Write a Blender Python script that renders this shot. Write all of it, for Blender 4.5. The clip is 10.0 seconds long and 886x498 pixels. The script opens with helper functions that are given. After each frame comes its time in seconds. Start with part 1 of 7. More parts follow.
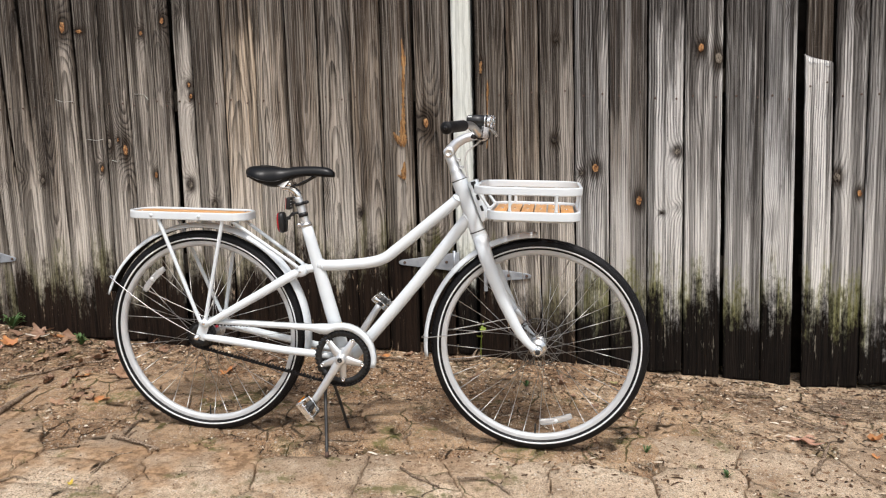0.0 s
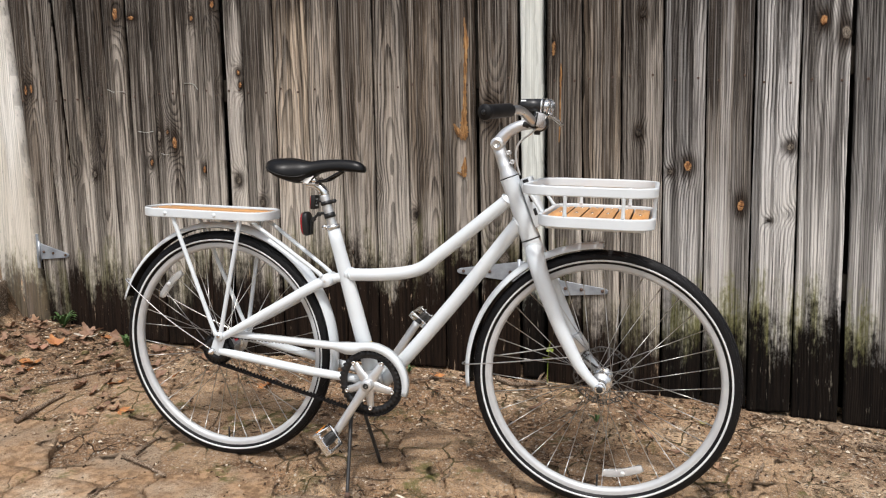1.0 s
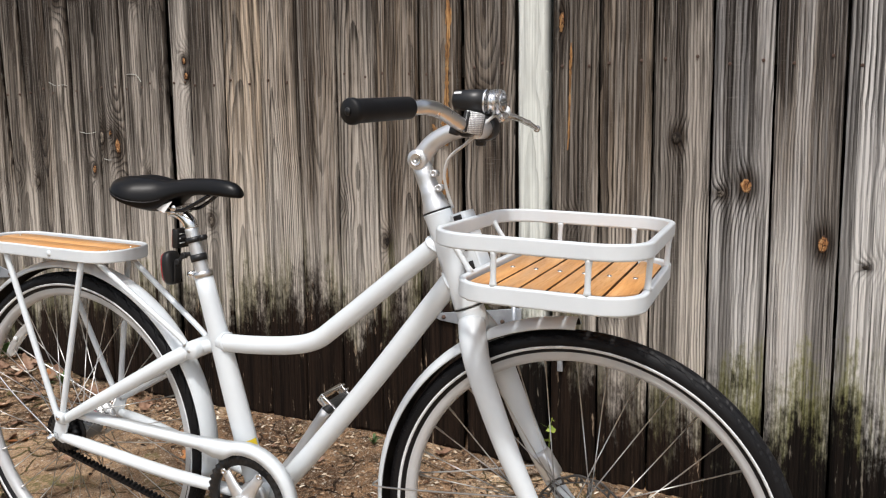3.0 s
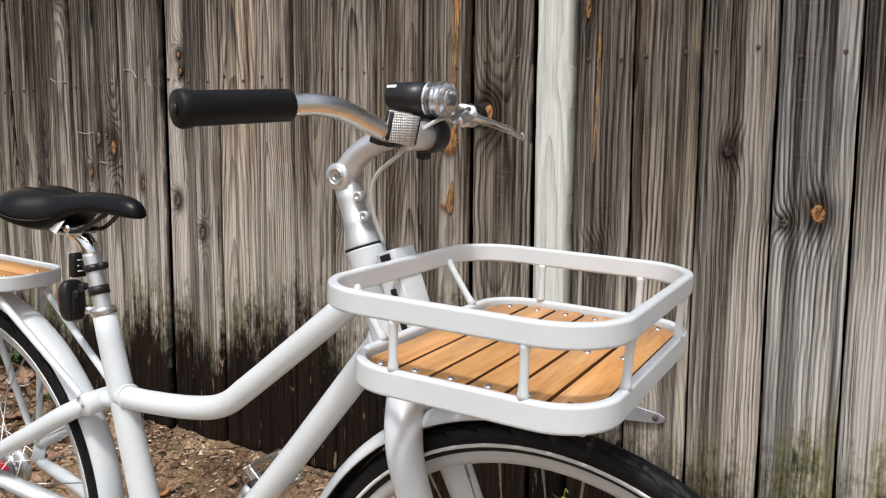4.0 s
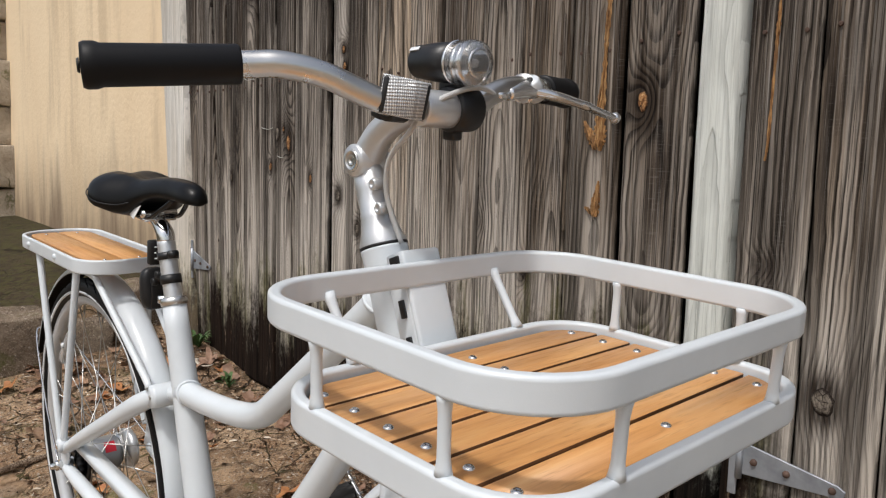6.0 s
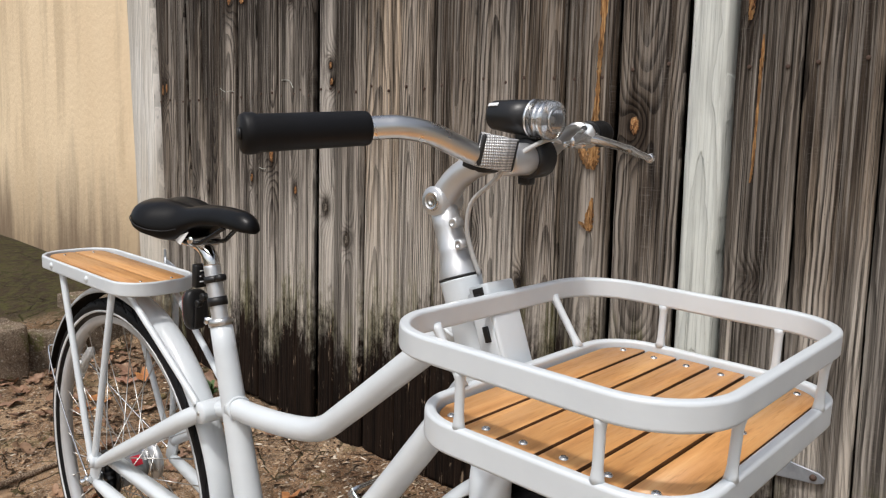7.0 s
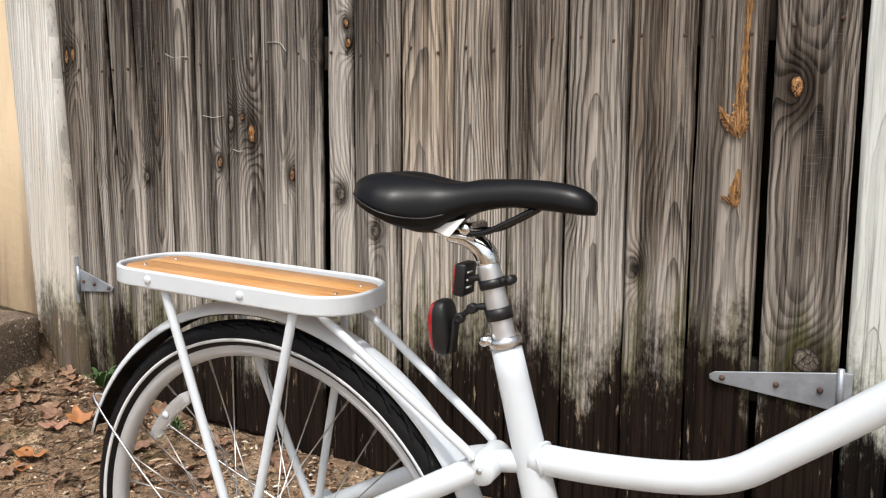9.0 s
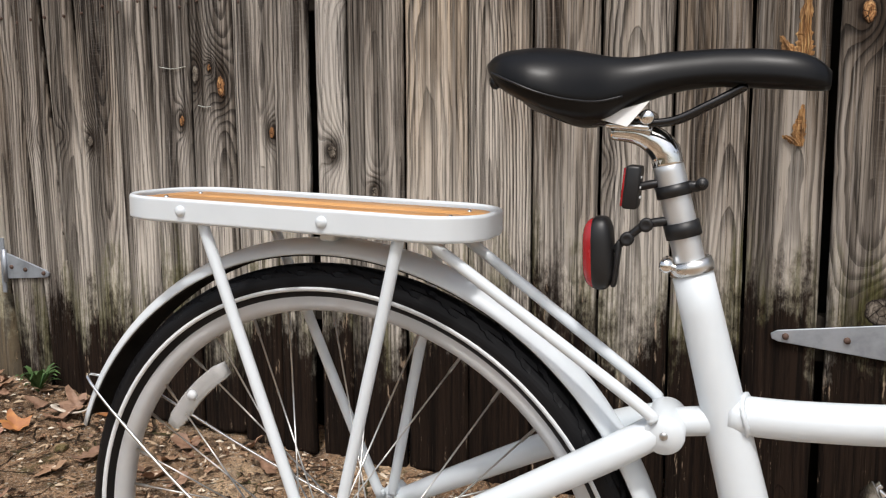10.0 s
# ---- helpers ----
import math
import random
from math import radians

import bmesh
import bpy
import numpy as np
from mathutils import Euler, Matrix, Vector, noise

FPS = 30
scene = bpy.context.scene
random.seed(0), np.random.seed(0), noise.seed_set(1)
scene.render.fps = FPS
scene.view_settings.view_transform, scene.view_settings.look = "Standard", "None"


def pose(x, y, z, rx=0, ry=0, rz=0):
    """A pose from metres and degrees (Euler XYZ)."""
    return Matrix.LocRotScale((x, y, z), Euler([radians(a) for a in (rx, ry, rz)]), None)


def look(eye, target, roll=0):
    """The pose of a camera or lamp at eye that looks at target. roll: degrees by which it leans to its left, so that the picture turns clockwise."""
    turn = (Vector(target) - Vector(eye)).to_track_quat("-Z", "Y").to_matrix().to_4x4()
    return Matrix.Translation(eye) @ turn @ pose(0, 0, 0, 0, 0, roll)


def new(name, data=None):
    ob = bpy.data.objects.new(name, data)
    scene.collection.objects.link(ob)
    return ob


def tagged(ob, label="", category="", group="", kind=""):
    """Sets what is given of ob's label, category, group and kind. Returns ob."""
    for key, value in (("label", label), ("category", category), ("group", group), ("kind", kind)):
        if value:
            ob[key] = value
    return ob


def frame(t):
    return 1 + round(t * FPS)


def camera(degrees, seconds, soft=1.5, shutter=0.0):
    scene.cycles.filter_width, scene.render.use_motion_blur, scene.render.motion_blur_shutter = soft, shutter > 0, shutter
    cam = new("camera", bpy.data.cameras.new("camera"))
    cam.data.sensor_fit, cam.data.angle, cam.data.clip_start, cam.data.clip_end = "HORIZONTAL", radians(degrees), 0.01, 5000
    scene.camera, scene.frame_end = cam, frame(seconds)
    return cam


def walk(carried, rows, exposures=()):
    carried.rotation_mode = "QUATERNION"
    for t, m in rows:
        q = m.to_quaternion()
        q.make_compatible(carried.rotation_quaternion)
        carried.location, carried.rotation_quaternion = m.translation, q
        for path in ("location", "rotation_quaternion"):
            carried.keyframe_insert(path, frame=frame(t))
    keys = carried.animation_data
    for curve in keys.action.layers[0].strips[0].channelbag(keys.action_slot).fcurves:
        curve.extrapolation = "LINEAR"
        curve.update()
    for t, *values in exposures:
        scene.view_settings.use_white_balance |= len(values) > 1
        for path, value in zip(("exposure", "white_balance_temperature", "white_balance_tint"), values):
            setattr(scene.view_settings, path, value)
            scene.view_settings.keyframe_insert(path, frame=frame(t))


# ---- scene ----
# ---- camera ----
cam = camera(61.0, 10.0, soft=1.2)
PATH = [
    (0, (-0.022, 0.048, 0.899), (-0.384, 2.001, 0.669), -1.6),
    (0.5, (0.027, 0.262, 0.886), (-0.483, 2.182, 0.659), -1.4),
    (1, (0.062, 0.465, 0.876), (-0.571, 2.35, 0.654), -1.1),
    (1.5, (0.086, 0.682, 0.88), (-0.598, 2.548, 0.651), -1.1),
    (2, (0.108, 0.851, 0.885), (-0.615, 2.703, 0.665), -1.0),
    (2.5, (0.129, 1.046, 0.905), (-0.649, 2.874, 0.677), -1.0),
    (2.7, (0.142, 1.128, 0.916), (-0.666, 2.941, 0.683), -0.9),
    (3.8, (0.174, 1.56, 0.934), (-0.816, 3.285, 0.722), 0.2),
    (4, (0.175, 1.646, 0.942), (-0.863, 3.341, 0.722), 0.4),
    (4.5, (0.182, 1.804, 0.927), (-0.988, 3.412, 0.715), 0.8),
    (5, (0.198, 1.911, 0.902), (-1.088, 3.428, 0.692), 1.1),
    (5.5, (0.212, 1.949, 0.904), (-1.201, 3.348, 0.691), 1.3),
    (6, (0.224, 1.935, 0.922), (-1.277, 3.24, 0.709), 1.6),
    (6.2, (0.232, 1.912, 0.935), (-1.276, 3.208, 0.72), 1.6),
    (7.3, (0.137, 1.693, 0.97), (-1.134, 3.221, 0.754), 1.2),
    (7.5, (0.088, 1.647, 0.97), (-1.09, 3.249, 0.756), 1.0),
    (8, (-0.091, 1.565, 0.95), (-1.13, 3.26, 0.728), 0.5),
    (8.5, (-0.333, 1.547, 0.928), (-1.316, 3.275, 0.704), 0.6),
    (9, (-0.554, 1.583, 0.916), (-1.511, 3.324, 0.686), 0.3),
    (9.5, (-0.753, 1.641, 0.852), (-1.619, 3.429, 0.619), 0.0),
    (10, (-0.859, 1.666, 0.802), (-1.605, 3.508, 0.573), -0.3),
]
walk(cam, [(t, look(eye, target, roll)) for t, eye, target, roll in PATH],
     exposures=[(0.0, 0.26), (0.5, 0.13), (1.5, 0.18), (2.5, 0.15), (4.0, 0.06), (5.0, -0.16), (6.2, -0.22), (7.5, -0.04), (8.0, 0.10), (8.5, 0.22), (9.2, 0.23), (10.0, 0.08)])

# ---- light: bright, thinly clouded daylight, sun high behind the camera ----
SUN_EL, SUN_AZ = 61.0, 163.0
world = bpy.data.worlds.new("sky")
scene.world = world
world.use_nodes = True
wn = world.node_tree.nodes
wl = world.node_tree.links
sky = wn.new("ShaderNodeTexSky")
sky.sky_type = "NISHITA"
sky.sun_disc = False
sky.sun_elevation = radians(SUN_EL)
sky.sun_rotation = radians(SUN_AZ)
sky.air_density, sky.dust_density, sky.ozone_density = 1.2, 4.0, 1.0
haze = wn.new("ShaderNodeMix")
haze.data_type = "RGBA"
haze.inputs[0].default_value = 0.5
grey = wn.new("ShaderNodeRGBToBW")
wl.new(sky.outputs[0], grey.inputs[0])
wl.new(sky.outputs[0], haze.inputs[6])
wl.new(grey.outputs[0], haze.inputs[7])
wl.new(haze.outputs[2], wn["Background"].inputs[0])
wn["Background"].inputs[1].default_value = 0.168
sun_data = bpy.data.lights.new("sun", "SUN")
sun_data.energy, sun_data.angle, sun_data.color = 2.2, radians(4.0), (1.0, 0.970, 0.945)
sun = new("sun", sun_data)
az, el = radians(SUN_AZ), radians(SUN_EL)
sun.matrix_world = look((0, 0, 8), (-8 * math.sin(az) * math.cos(el), -8 * math.cos(az) * math.cos(el), 8 - 8 * math.sin(el)))

# ---- small helpers ----
def vnoise(x, y, seed=0):
    """Smooth value noise on a plane, about -1 to 1."""
    x, y = np.asarray(x, float), np.asarray(y, float)
    xi, yi = np.floor(x).astype(np.int64), np.floor(y).astype(np.int64)
    fx, fy = x - xi, y - yi
    fx, fy = fx * fx * (3 - 2 * fx), fy * fy * (3 - 2 * fy)

    def h(a, b):
        n = (a * 374761393 + b * 668265263 + seed * 974711) & 0x7FFFFFFF
        n = ((n ^ (n >> 13)) * 1274126177) & 0x7FFFFFFF
        return ((n ^ (n >> 16)) & 0xFFFF) / 32767.5 - 1.0
    return (h(xi, yi) * (1 - fx) + h(xi + 1, yi) * fx) * (1 - fy) + (h(xi, yi + 1) * (1 - fx) + h(xi + 1, yi + 1) * fx) * fy


def fbm(x, y, seed=0, octaves=4):
    return sum(vnoise(np.asarray(x) * 2 ** k, np.asarray(y) * 2 ** k, seed + k) / 2 ** k for k in range(octaves)) / 2


def step(a, b, v):
    s = np.clip((np.asarray(v, float) - a) / (b - a), 0, 1)
    return s * s * (3 - 2 * s)


def ground_z(x, y):
    """Height of the ground sheet, before small relief."""
    x, y = np.asarray(x, float), np.asarray(y, float)
    z = -0.046 * (np.clip(x, -4, 2.5) + 1.28) + 0.055 * (np.clip(y, 0, 3.6) - 2.35)
    z = z + 0.05 * step(-2.2, -2.9, x) * step(2.5, 3.2, y)
    z = z + np.interp(x, [-1.9, -1.4, -0.9, -0.3, 0.27, 0.56, 0.8], [0.0, 0.020, 0.042, 0.036, 0.020, 0.014, 0.0]) * step(2.75, 3.15, y)
    z = z + 0.16 * step(-3.02, -3.12, x) + 0.07 * step(-3.1, -6.0, x)
    return z + 0.010 * fbm(x * 2.2, y * 2.2, 5)


def mesh_of(name, verts, faces, smooth=True):
    me = bpy.data.meshes.new(name)
    me.from_pydata([tuple(v) for v in verts], [], [tuple(int(i) for i in q) for q in faces])
    if smooth:
        me.polygons.foreach_set("use_smooth", [True] * len(me.polygons))
    me.update()
    return me


def put(name, me, material, parent=None, label=""):
    ob = new(name, me)
    if material:
        if not me.materials:
            me.materials.append(material)
    if parent:
        ob.parent = parent
    if label:
        ob["label"] = label
    return ob


def part(name, bm, material, parent=None, label="", smooth=True):
    me = bpy.data.meshes.new(name)
    bmesh.ops.recalc_face_normals(bm, faces=bm.faces)
    for fc in bm.faces:
        fc.smooth = smooth
    bm.to_mesh(me)
    bm.free()
    return put(name, me, material, parent, label)


def empty(name, m):
    ob = new(name)
    ob.empty_display_size = 0.05
    ob.matrix_world = m
    return ob


def catmull(points, n):
    """Points along a smooth line through the given ones."""
    P = [Vector(p) for p in points]
    if len(P) == 2:
        return [P[0].lerp(P[1], k / n) for k in range(n + 1)]
    P = [2 * P[0] - P[1]] + P + [2 * P[-1] - P[-2]]
    out = []
    for i in range(1, len(P) - 2):
        a, b, c, d = P[i - 1:i + 3]
        for k in range(n):
            t = k / n
            out.append(0.5 * (2 * b + (c - a) * t + (2 * a - 5 * b + 4 * c - d) * t * t + (3 * b - a - 3 * c + d) * t ** 3))
    out.append(P[-2])
    return out


def sweep(bm, path, radius, seg=12, closed=False, flat=1.0, up=None, cap=True):
    """A tube along path. radius: a number, or one at each point. flat: squeeze along the up direction."""
    P = [Vector(p) for p in path]
    n = len(P)
    rr = list(radius) if isinstance(radius, (list, tuple)) else [radius] * n
    if len(rr) != n:
        rr = [float(np.interp(k / (n - 1), np.linspace(0, 1, len(rr)), rr)) for k in range(n)]
    tan = []
    for i in range(n):
        a, b = (P[(i + 1) % n], P[i - 1]) if closed else (P[min(i + 1, n - 1)], P[max(i - 1, 0)])
        tan.append((a - b).normalized())
    u = Vector(up) if up else (Vector((0, 0, 1)) if abs(tan[0].z) < 0.9 else Vector((0, 1, 0)))
    rings = []
    for i in range(n):
        s = tan[i].cross(u).normalized()
        w = s.cross(tan[i]).normalized()
        if not up:
            u = w
        rings.append([bm.verts.new(P[i] + rr[i] * (math.cos(2 * math.pi * k / seg) * s + flat * math.sin(2 * math.pi * k / seg) * w)) for k in range(seg)])
    m = n if closed else n - 1
    for i in range(m):
        a, b = rings[i], rings[(i + 1) % n]
        for k in range(seg):
            bm.faces.new((a[k], a[(k + 1) % seg], b[(k + 1) % seg], b[k]))
    if cap and not closed:
        bm.faces.new(rings[0])
        bm.faces.new(rings[-1][::-1])
    return bm


def tube(path, radius, seg=12, n=8, **kw):
    return sweep(bmesh.new(), catmull(path, n), radius, seg, **kw)


def lathe(bm, profile, centre, axis, seg=24, closed=False):
    """Turns (along, radius) pairs round an axis through centre."""
    c, a = Vector(centre), Vector(axis).normalized()
    s = a.orthogonal().normalized()
    w = a.cross(s)
    rings = []
    for d, r in profile:
        if r < 1e-6:
            rings.append([bm.verts.new(c + a * d)])
        else:
            rings.append([bm.verts.new(c + a * d + r * (math.cos(2 * math.pi * k / seg) * s + math.sin(2 * math.pi * k / seg) * w)) for k in range(seg)])
    pairs = list(zip(rings, rings[1:]))
    if closed:
        pairs.append((rings[-1], rings[0]))
    for p, q in pairs:
        for k in range(seg):
            k2 = (k + 1) % seg
            if len(p) == 1 and len(q) > 1:
                bm.faces.new((p[0], q[k], q[k2]))
            elif len(q) == 1 and len(p) > 1:
                bm.faces.new((p[k], q[0], p[k2]))
            elif len(p) > 1:
                bm.faces.new((p[k], q[k], q[k2], p[k2]))
    return bm


def turned(profile, centre, axis, seg=24):
    return lathe(bmesh.new(), profile, centre, axis, seg)


def block(bm, m, size, bevel=0.0, segments=2):
    """A bevelled box of that size at the pose m."""
    made = bmesh.ops.create_cube(bm, size=1.0, matrix=m @ Matrix.Diagonal((*size, 1)))
    if bevel:
        ed = list({e for v in made["verts"] for e in v.link_edges})
        bmesh.ops.bevel(bm, geom=ed, offset=bevel, segments=segments, affect="EDGES", profile=0.5)
    return bm


def slab(m, size, bevel=0.0, segments=2):
    return block(bmesh.new(), m, size, bevel, segments)


def round_rect(x0, x1, y0, y1, r, z, n=8):
    pts = []
    for cx, cy, a0 in ((x1 - r, y1 - r, 0), (x0 + r, y1 - r, 90), (x0 + r, y0 + r, 180), (x1 - r, y0 + r, 270)):
        for k in range(n + 1):
            a = radians(a0 + 90 * k / n)
            pts.append(Vector((cx + r * math.cos(a), cy + r * math.sin(a), z)))
    return pts


def flat_loop(path, thick, high, bevel):
    """A closed flat bar standing on edge along a level path."""
    bm = bmesh.new()
    n = len(path)
    h, w, b = high / 2, thick / 2, bevel
    prof = []
    for sx, sz, a0 in ((1, 1, 0), (-1, 1, 90), (-1, -1, 180), (1, -1, 270)):
        e = 0.0006
        arc = [(sx * (w - b) + b * math.cos(radians(a0 + 30 * k)), sz * (h - b) + b * math.sin(radians(a0 + 30 * k))) for k in range(4)]
        first = (arc[0][0], arc[0][1] - sz * e) if a0 in (0, 180) else (arc[0][0] - sx * e, arc[0][1])
        last = (arc[3][0] - sx * e, arc[3][1]) if a0 in (0, 180) else (arc[3][0], arc[3][1] - sz * e)
        prof += [first, *arc, last]
    m = len(prof)
    rings = []
    for i in range(n):
        t = (path[(i + 1) % n] - path[i - 1])
        t.z = 0
        t.normalize()
        s = Vector((t.y, -t.x, 0))
        rings.append([bm.verts.new(path[i] + s * a + Vector((0, 0, c))) for a, c in prof])
    for i in range(n):
        p, q = rings[i], rings[(i + 1) % n]
        for k in range(m):
            bm.faces.new((p[k], p[(k + 1) % m], q[(k + 1) % m], q[k]))
    return bm


# ---- materials ----
class Nodes:
    """A short way to write node trees."""

    def __init__(self, name):
        self.mat = bpy.data.materials.new(name)
        self.mat.use_nodes = True
        self.t = self.mat.node_tree
        self.out = self.t.nodes["Material Output"]
        self.b = self.t.nodes["Principled BSDF"]

    def set(self, sock, v):
        if isinstance(v, bpy.types.NodeSocket):
            self.t.links.new(v, sock)
        elif isinstance(v, tuple) and len(v) == 3 and sock.type == "RGBA":
            sock.default_value = (*v, 1)
        else:
            sock.default_value = v

    def node(self, kind, operation=None):
        nd = self.t.nodes.new(kind)
        if operation:
            nd.operation = operation
        return nd

    def coord(self, which="Object"):
        return self.node("ShaderNodeTexCoord").outputs[which]

    def position(self):
        return self.node("ShaderNodeNewGeometry").outputs["Position"]

    def rnd(self):
        return self.node("ShaderNodeObjectInfo").outputs["Random"]

    def attr(self, name):
        nd = self.node("ShaderNodeAttribute")
        nd.attribute_name = name
        return nd.outputs["Fac"]

    def scaled(self, vec, s, shift=None):
        nd = self.node("ShaderNodeVectorMath", "MULTIPLY")
        self.set(nd.inputs[0], vec)
        nd.inputs[1].default_value = s
        if shift is None:
            return nd.outputs[0]
        ad = self.node("ShaderNodeVectorMath", "ADD")
        self.set(ad.inputs[0], nd.outputs[0])
        self.set(ad.inputs[1], shift)
        return ad.outputs[0]

    def noise(self, vec, scale, detail=4.0, rough=0.55, distortion=0.0):
        nd = self.node("ShaderNodeTexNoise")
        self.set(nd.inputs["Vector"], vec)
        for k, v in (("Scale", scale), ("Detail", detail), ("Roughness", rough), ("Distortion", distortion)):
            nd.inputs[k].default_value = v
        return nd.outputs["Fac"]

    def voronoi(self, vec, scale, feature="F1", out="Distance"):
        nd = self.node("ShaderNodeTexVoronoi")
        nd.feature = feature
        self.set(nd.inputs["Vector"], vec)
        nd.inputs["Scale"].default_value = scale
        return nd.outputs[out]

    def math(self, op, a, b=0.0, clamp=False):
        nd = self.node("ShaderNodeMath", op)
        nd.use_clamp = clamp
        self.set(nd.inputs[0], a)
        self.set(nd.inputs[1], b)
        return nd.outputs[0]

    def span(self, v, a, b, lo=0.0, hi=1.0):
        nd = self.node("ShaderNodeMapRange")
        nd.interpolation_type = "SMOOTHSTEP"
        self.set(nd.inputs[0], v)
        for k, s in zip((1, 2, 3, 4), (a, b, lo, hi)):
            self.set(nd.inputs[k], s)
        return nd.outputs[0]

    def mix(self, fac, a, b, blend="MIX"):
        nd = self.node("ShaderNodeMix")
        nd.data_type, nd.blend_type = "RGBA", blend
        self.set(nd.inputs[0], fac)
        self.set(nd.inputs[6], a)
        self.set(nd.inputs[7], b)
        return nd.outputs[2]

    def ramp(self, v, *stops):
        nd = self.node("ShaderNodeValToRGB")
        while len(nd.color_ramp.elements) < len(stops):
            nd.color_ramp.elements.new(0.5)
        for e, (p, c) in zip(nd.color_ramp.elements, stops):
            e.position, e.color = p, (*c, 1)
        self.set(nd.inputs[0], v)
        return nd.outputs[0]

    def split(self, vec):
        nd = self.node("ShaderNodeSeparateXYZ")
        self.set(nd.inputs[0], vec)
        return nd.outputs

    def bump(self, height, strength=0.3, distance=0.002):
        nd = self.node("ShaderNodeBump")
        nd.inputs["Strength"].default_value = strength
        nd.inputs["Distance"].default_value = distance
        self.set(nd.inputs["Height"], height)
        self.set(self.b.inputs["Normal"], nd.outputs[0])

    def finish(self, color, rough=0.6, metal=0.0, **kw):
        self.set(self.b.inputs["Base Color"], color)
        self.set(self.b.inputs["Roughness"], rough)
        self.set(self.b.inputs["Metallic"], metal)
        for k, v in kw.items():
            self.set(self.b.inputs[k.replace("_", " ")], v)
        return self.mat


def weathered_wood(name, dark_tone, light_tone, shade, pale_amount=0.7, green_amount=0.2, wash=(0.60, 0.54, 0.45), stain=1.0, soft=1.0, foot=1.0, mouldy=(1.0, 1.0, 1.0)):
    """Old outdoor boards; 'light' and 'warm' say how bleached and how brown a board is."""
    m = Nodes(name)
    p = m.position()
    r = m.rnd()
    off = m.node("ShaderNodeCombineXYZ")
    m.set(off.inputs[0], m.math("MULTIPLY", r, 37.0))
    m.set(off.inputs[2], m.math("MULTIPLY", r, 91.0))
    off = off.outputs[0]
    light, warm = m.attr("light"), m.attr("warm")
    r2 = m.math("FRACT", m.math("MULTIPLY", r, 7.31))
    z = m.split(p)[2]
    fine = m.noise(m.scaled(p, (380, 80, 7), off), 1.0, 5, 0.7)
    mid = m.noise(m.scaled(p, (105, 20, 2.2), off), 1.0, 7, 0.74)
    big = m.noise(m.scaled(p, (11, 5, 1.1), off), 1.0, 5, 0.62)
    band = m.noise(m.scaled(p, (24, 6, 0.35), off), 1.0, 4, 0.5)
    fleck = m.noise(m.scaled(p, (150, 60, 22), off), 1.0, 4, 0.6)
    # growth rings with a sharp dark late side
    ring = m.math("ADD", m.attr("ring"), m.math("MULTIPLY", mid, 0.30))
    fr = m.math("FRACT", ring)
    late = m.math("MULTIPLY", m.span(fr, 0.36, 0.84), m.span(fr, 1.0, 0.95))
    worn = m.span(m.noise(m.scaled(p, (9, 5, 1.6), off), 1.0, 4, 0.6), 0.34, 0.58, 0.42, 1.0)
    lines = m.math("MULTIPLY", m.math("MULTIPLY", late, worn), m.span(r2, 0.0, 1.0, 0.75 * soft, 1.0 * soft))
    tone = m.mix(light, dark_tone, light_tone)
    tone = m.mix(warm, tone, m.mix(1.0, tone, (1.08, 0.92, 0.74), "MULTIPLY"))
    # grey bloom, washed paler towards the splash line, more sharply on the east gate
    steep = m.math("MULTIPLY", m.span(m.split(p)[0], -0.50, -0.35), m.math("SUBTRACT", z, 0.64))
    up = m.math("ADD", z, m.math("MULTIPLY", m.math("SUBTRACT", big, 0.5), 1.3))
    up = m.math("ADD", up, m.math("MULTIPLY", steep, 0.60))
    up = m.math("SUBTRACT", up, m.math("MULTIPLY", m.math("SUBTRACT", light, 0.5), 0.30))
    washed = m.math("MULTIPLY", m.span(up, 1.07, 0.55), m.span(light, 0.05, 0.50, 0.58, 1.0))
    tone = m.mix(m.math("MULTIPLY", washed, pale_amount), tone, wash)
    lines = m.math("MULTIPLY", lines, m.math("SUBTRACT", 1.0, m.math("MULTIPLY", washed, 0.40)))
    # dark weather stains in long patches, more of them higher up
    st = m.math("ADD", big, m.math("MULTIPLY", m.math("SUBTRACT", z, 1.12), 0.26))
    st = m.math("ADD", st, m.math("MULTIPLY", m.math("SUBTRACT", mid, 0.5), 0.35))
    st = m.math("ADD", st, m.span(z, 1.28, 1.75, 0.0, 0.20))
    st = m.math("ADD", st, m.math("MULTIPLY", steep, 0.10))
    st = m.math("SUBTRACT", st, m.span(light, 0.55, 0.90, 0.0, 0.13))
    patch = m.math("MULTIPLY", m.span(st, 0.44, 0.61), 0.86 * stain)
    col = m.mix(patch, tone, m.mix(warm, shade, m.mix(1.0, shade, (1.15, 0.92, 0.72), "MULTIPLY")))
    col = m.mix(m.math("MULTIPLY", m.span(band, 0.47, 0.57), 0.85 * stain), col, m.mix(0.78, col, shade))
    col = m.mix(m.math("MULTIPLY", m.span(band, 0.46, 0.37), 0.50 * stain), col, m.mix(0.5, col, light_tone))
    col = m.mix(lines, col, m.mix(0.94, col, (0.010, 0.0075, 0.006)))
    # fibres: bleached ridges and dark furrows
    g = m.math("ADD", m.math("MULTIPLY", mid, 0.54), m.math("MULTIPLY", fine, 0.46))
    calm = m.math("SUBTRACT", 1.0, m.math("MULTIPLY", washed, 0.25))
    col = m.mix(m.math("MULTIPLY", m.math("MULTIPLY", m.span(g, 0.500, 0.62), 0.80 * soft), calm), col, m.mix(0.92, col, (0.012, 0.009, 0.007)))
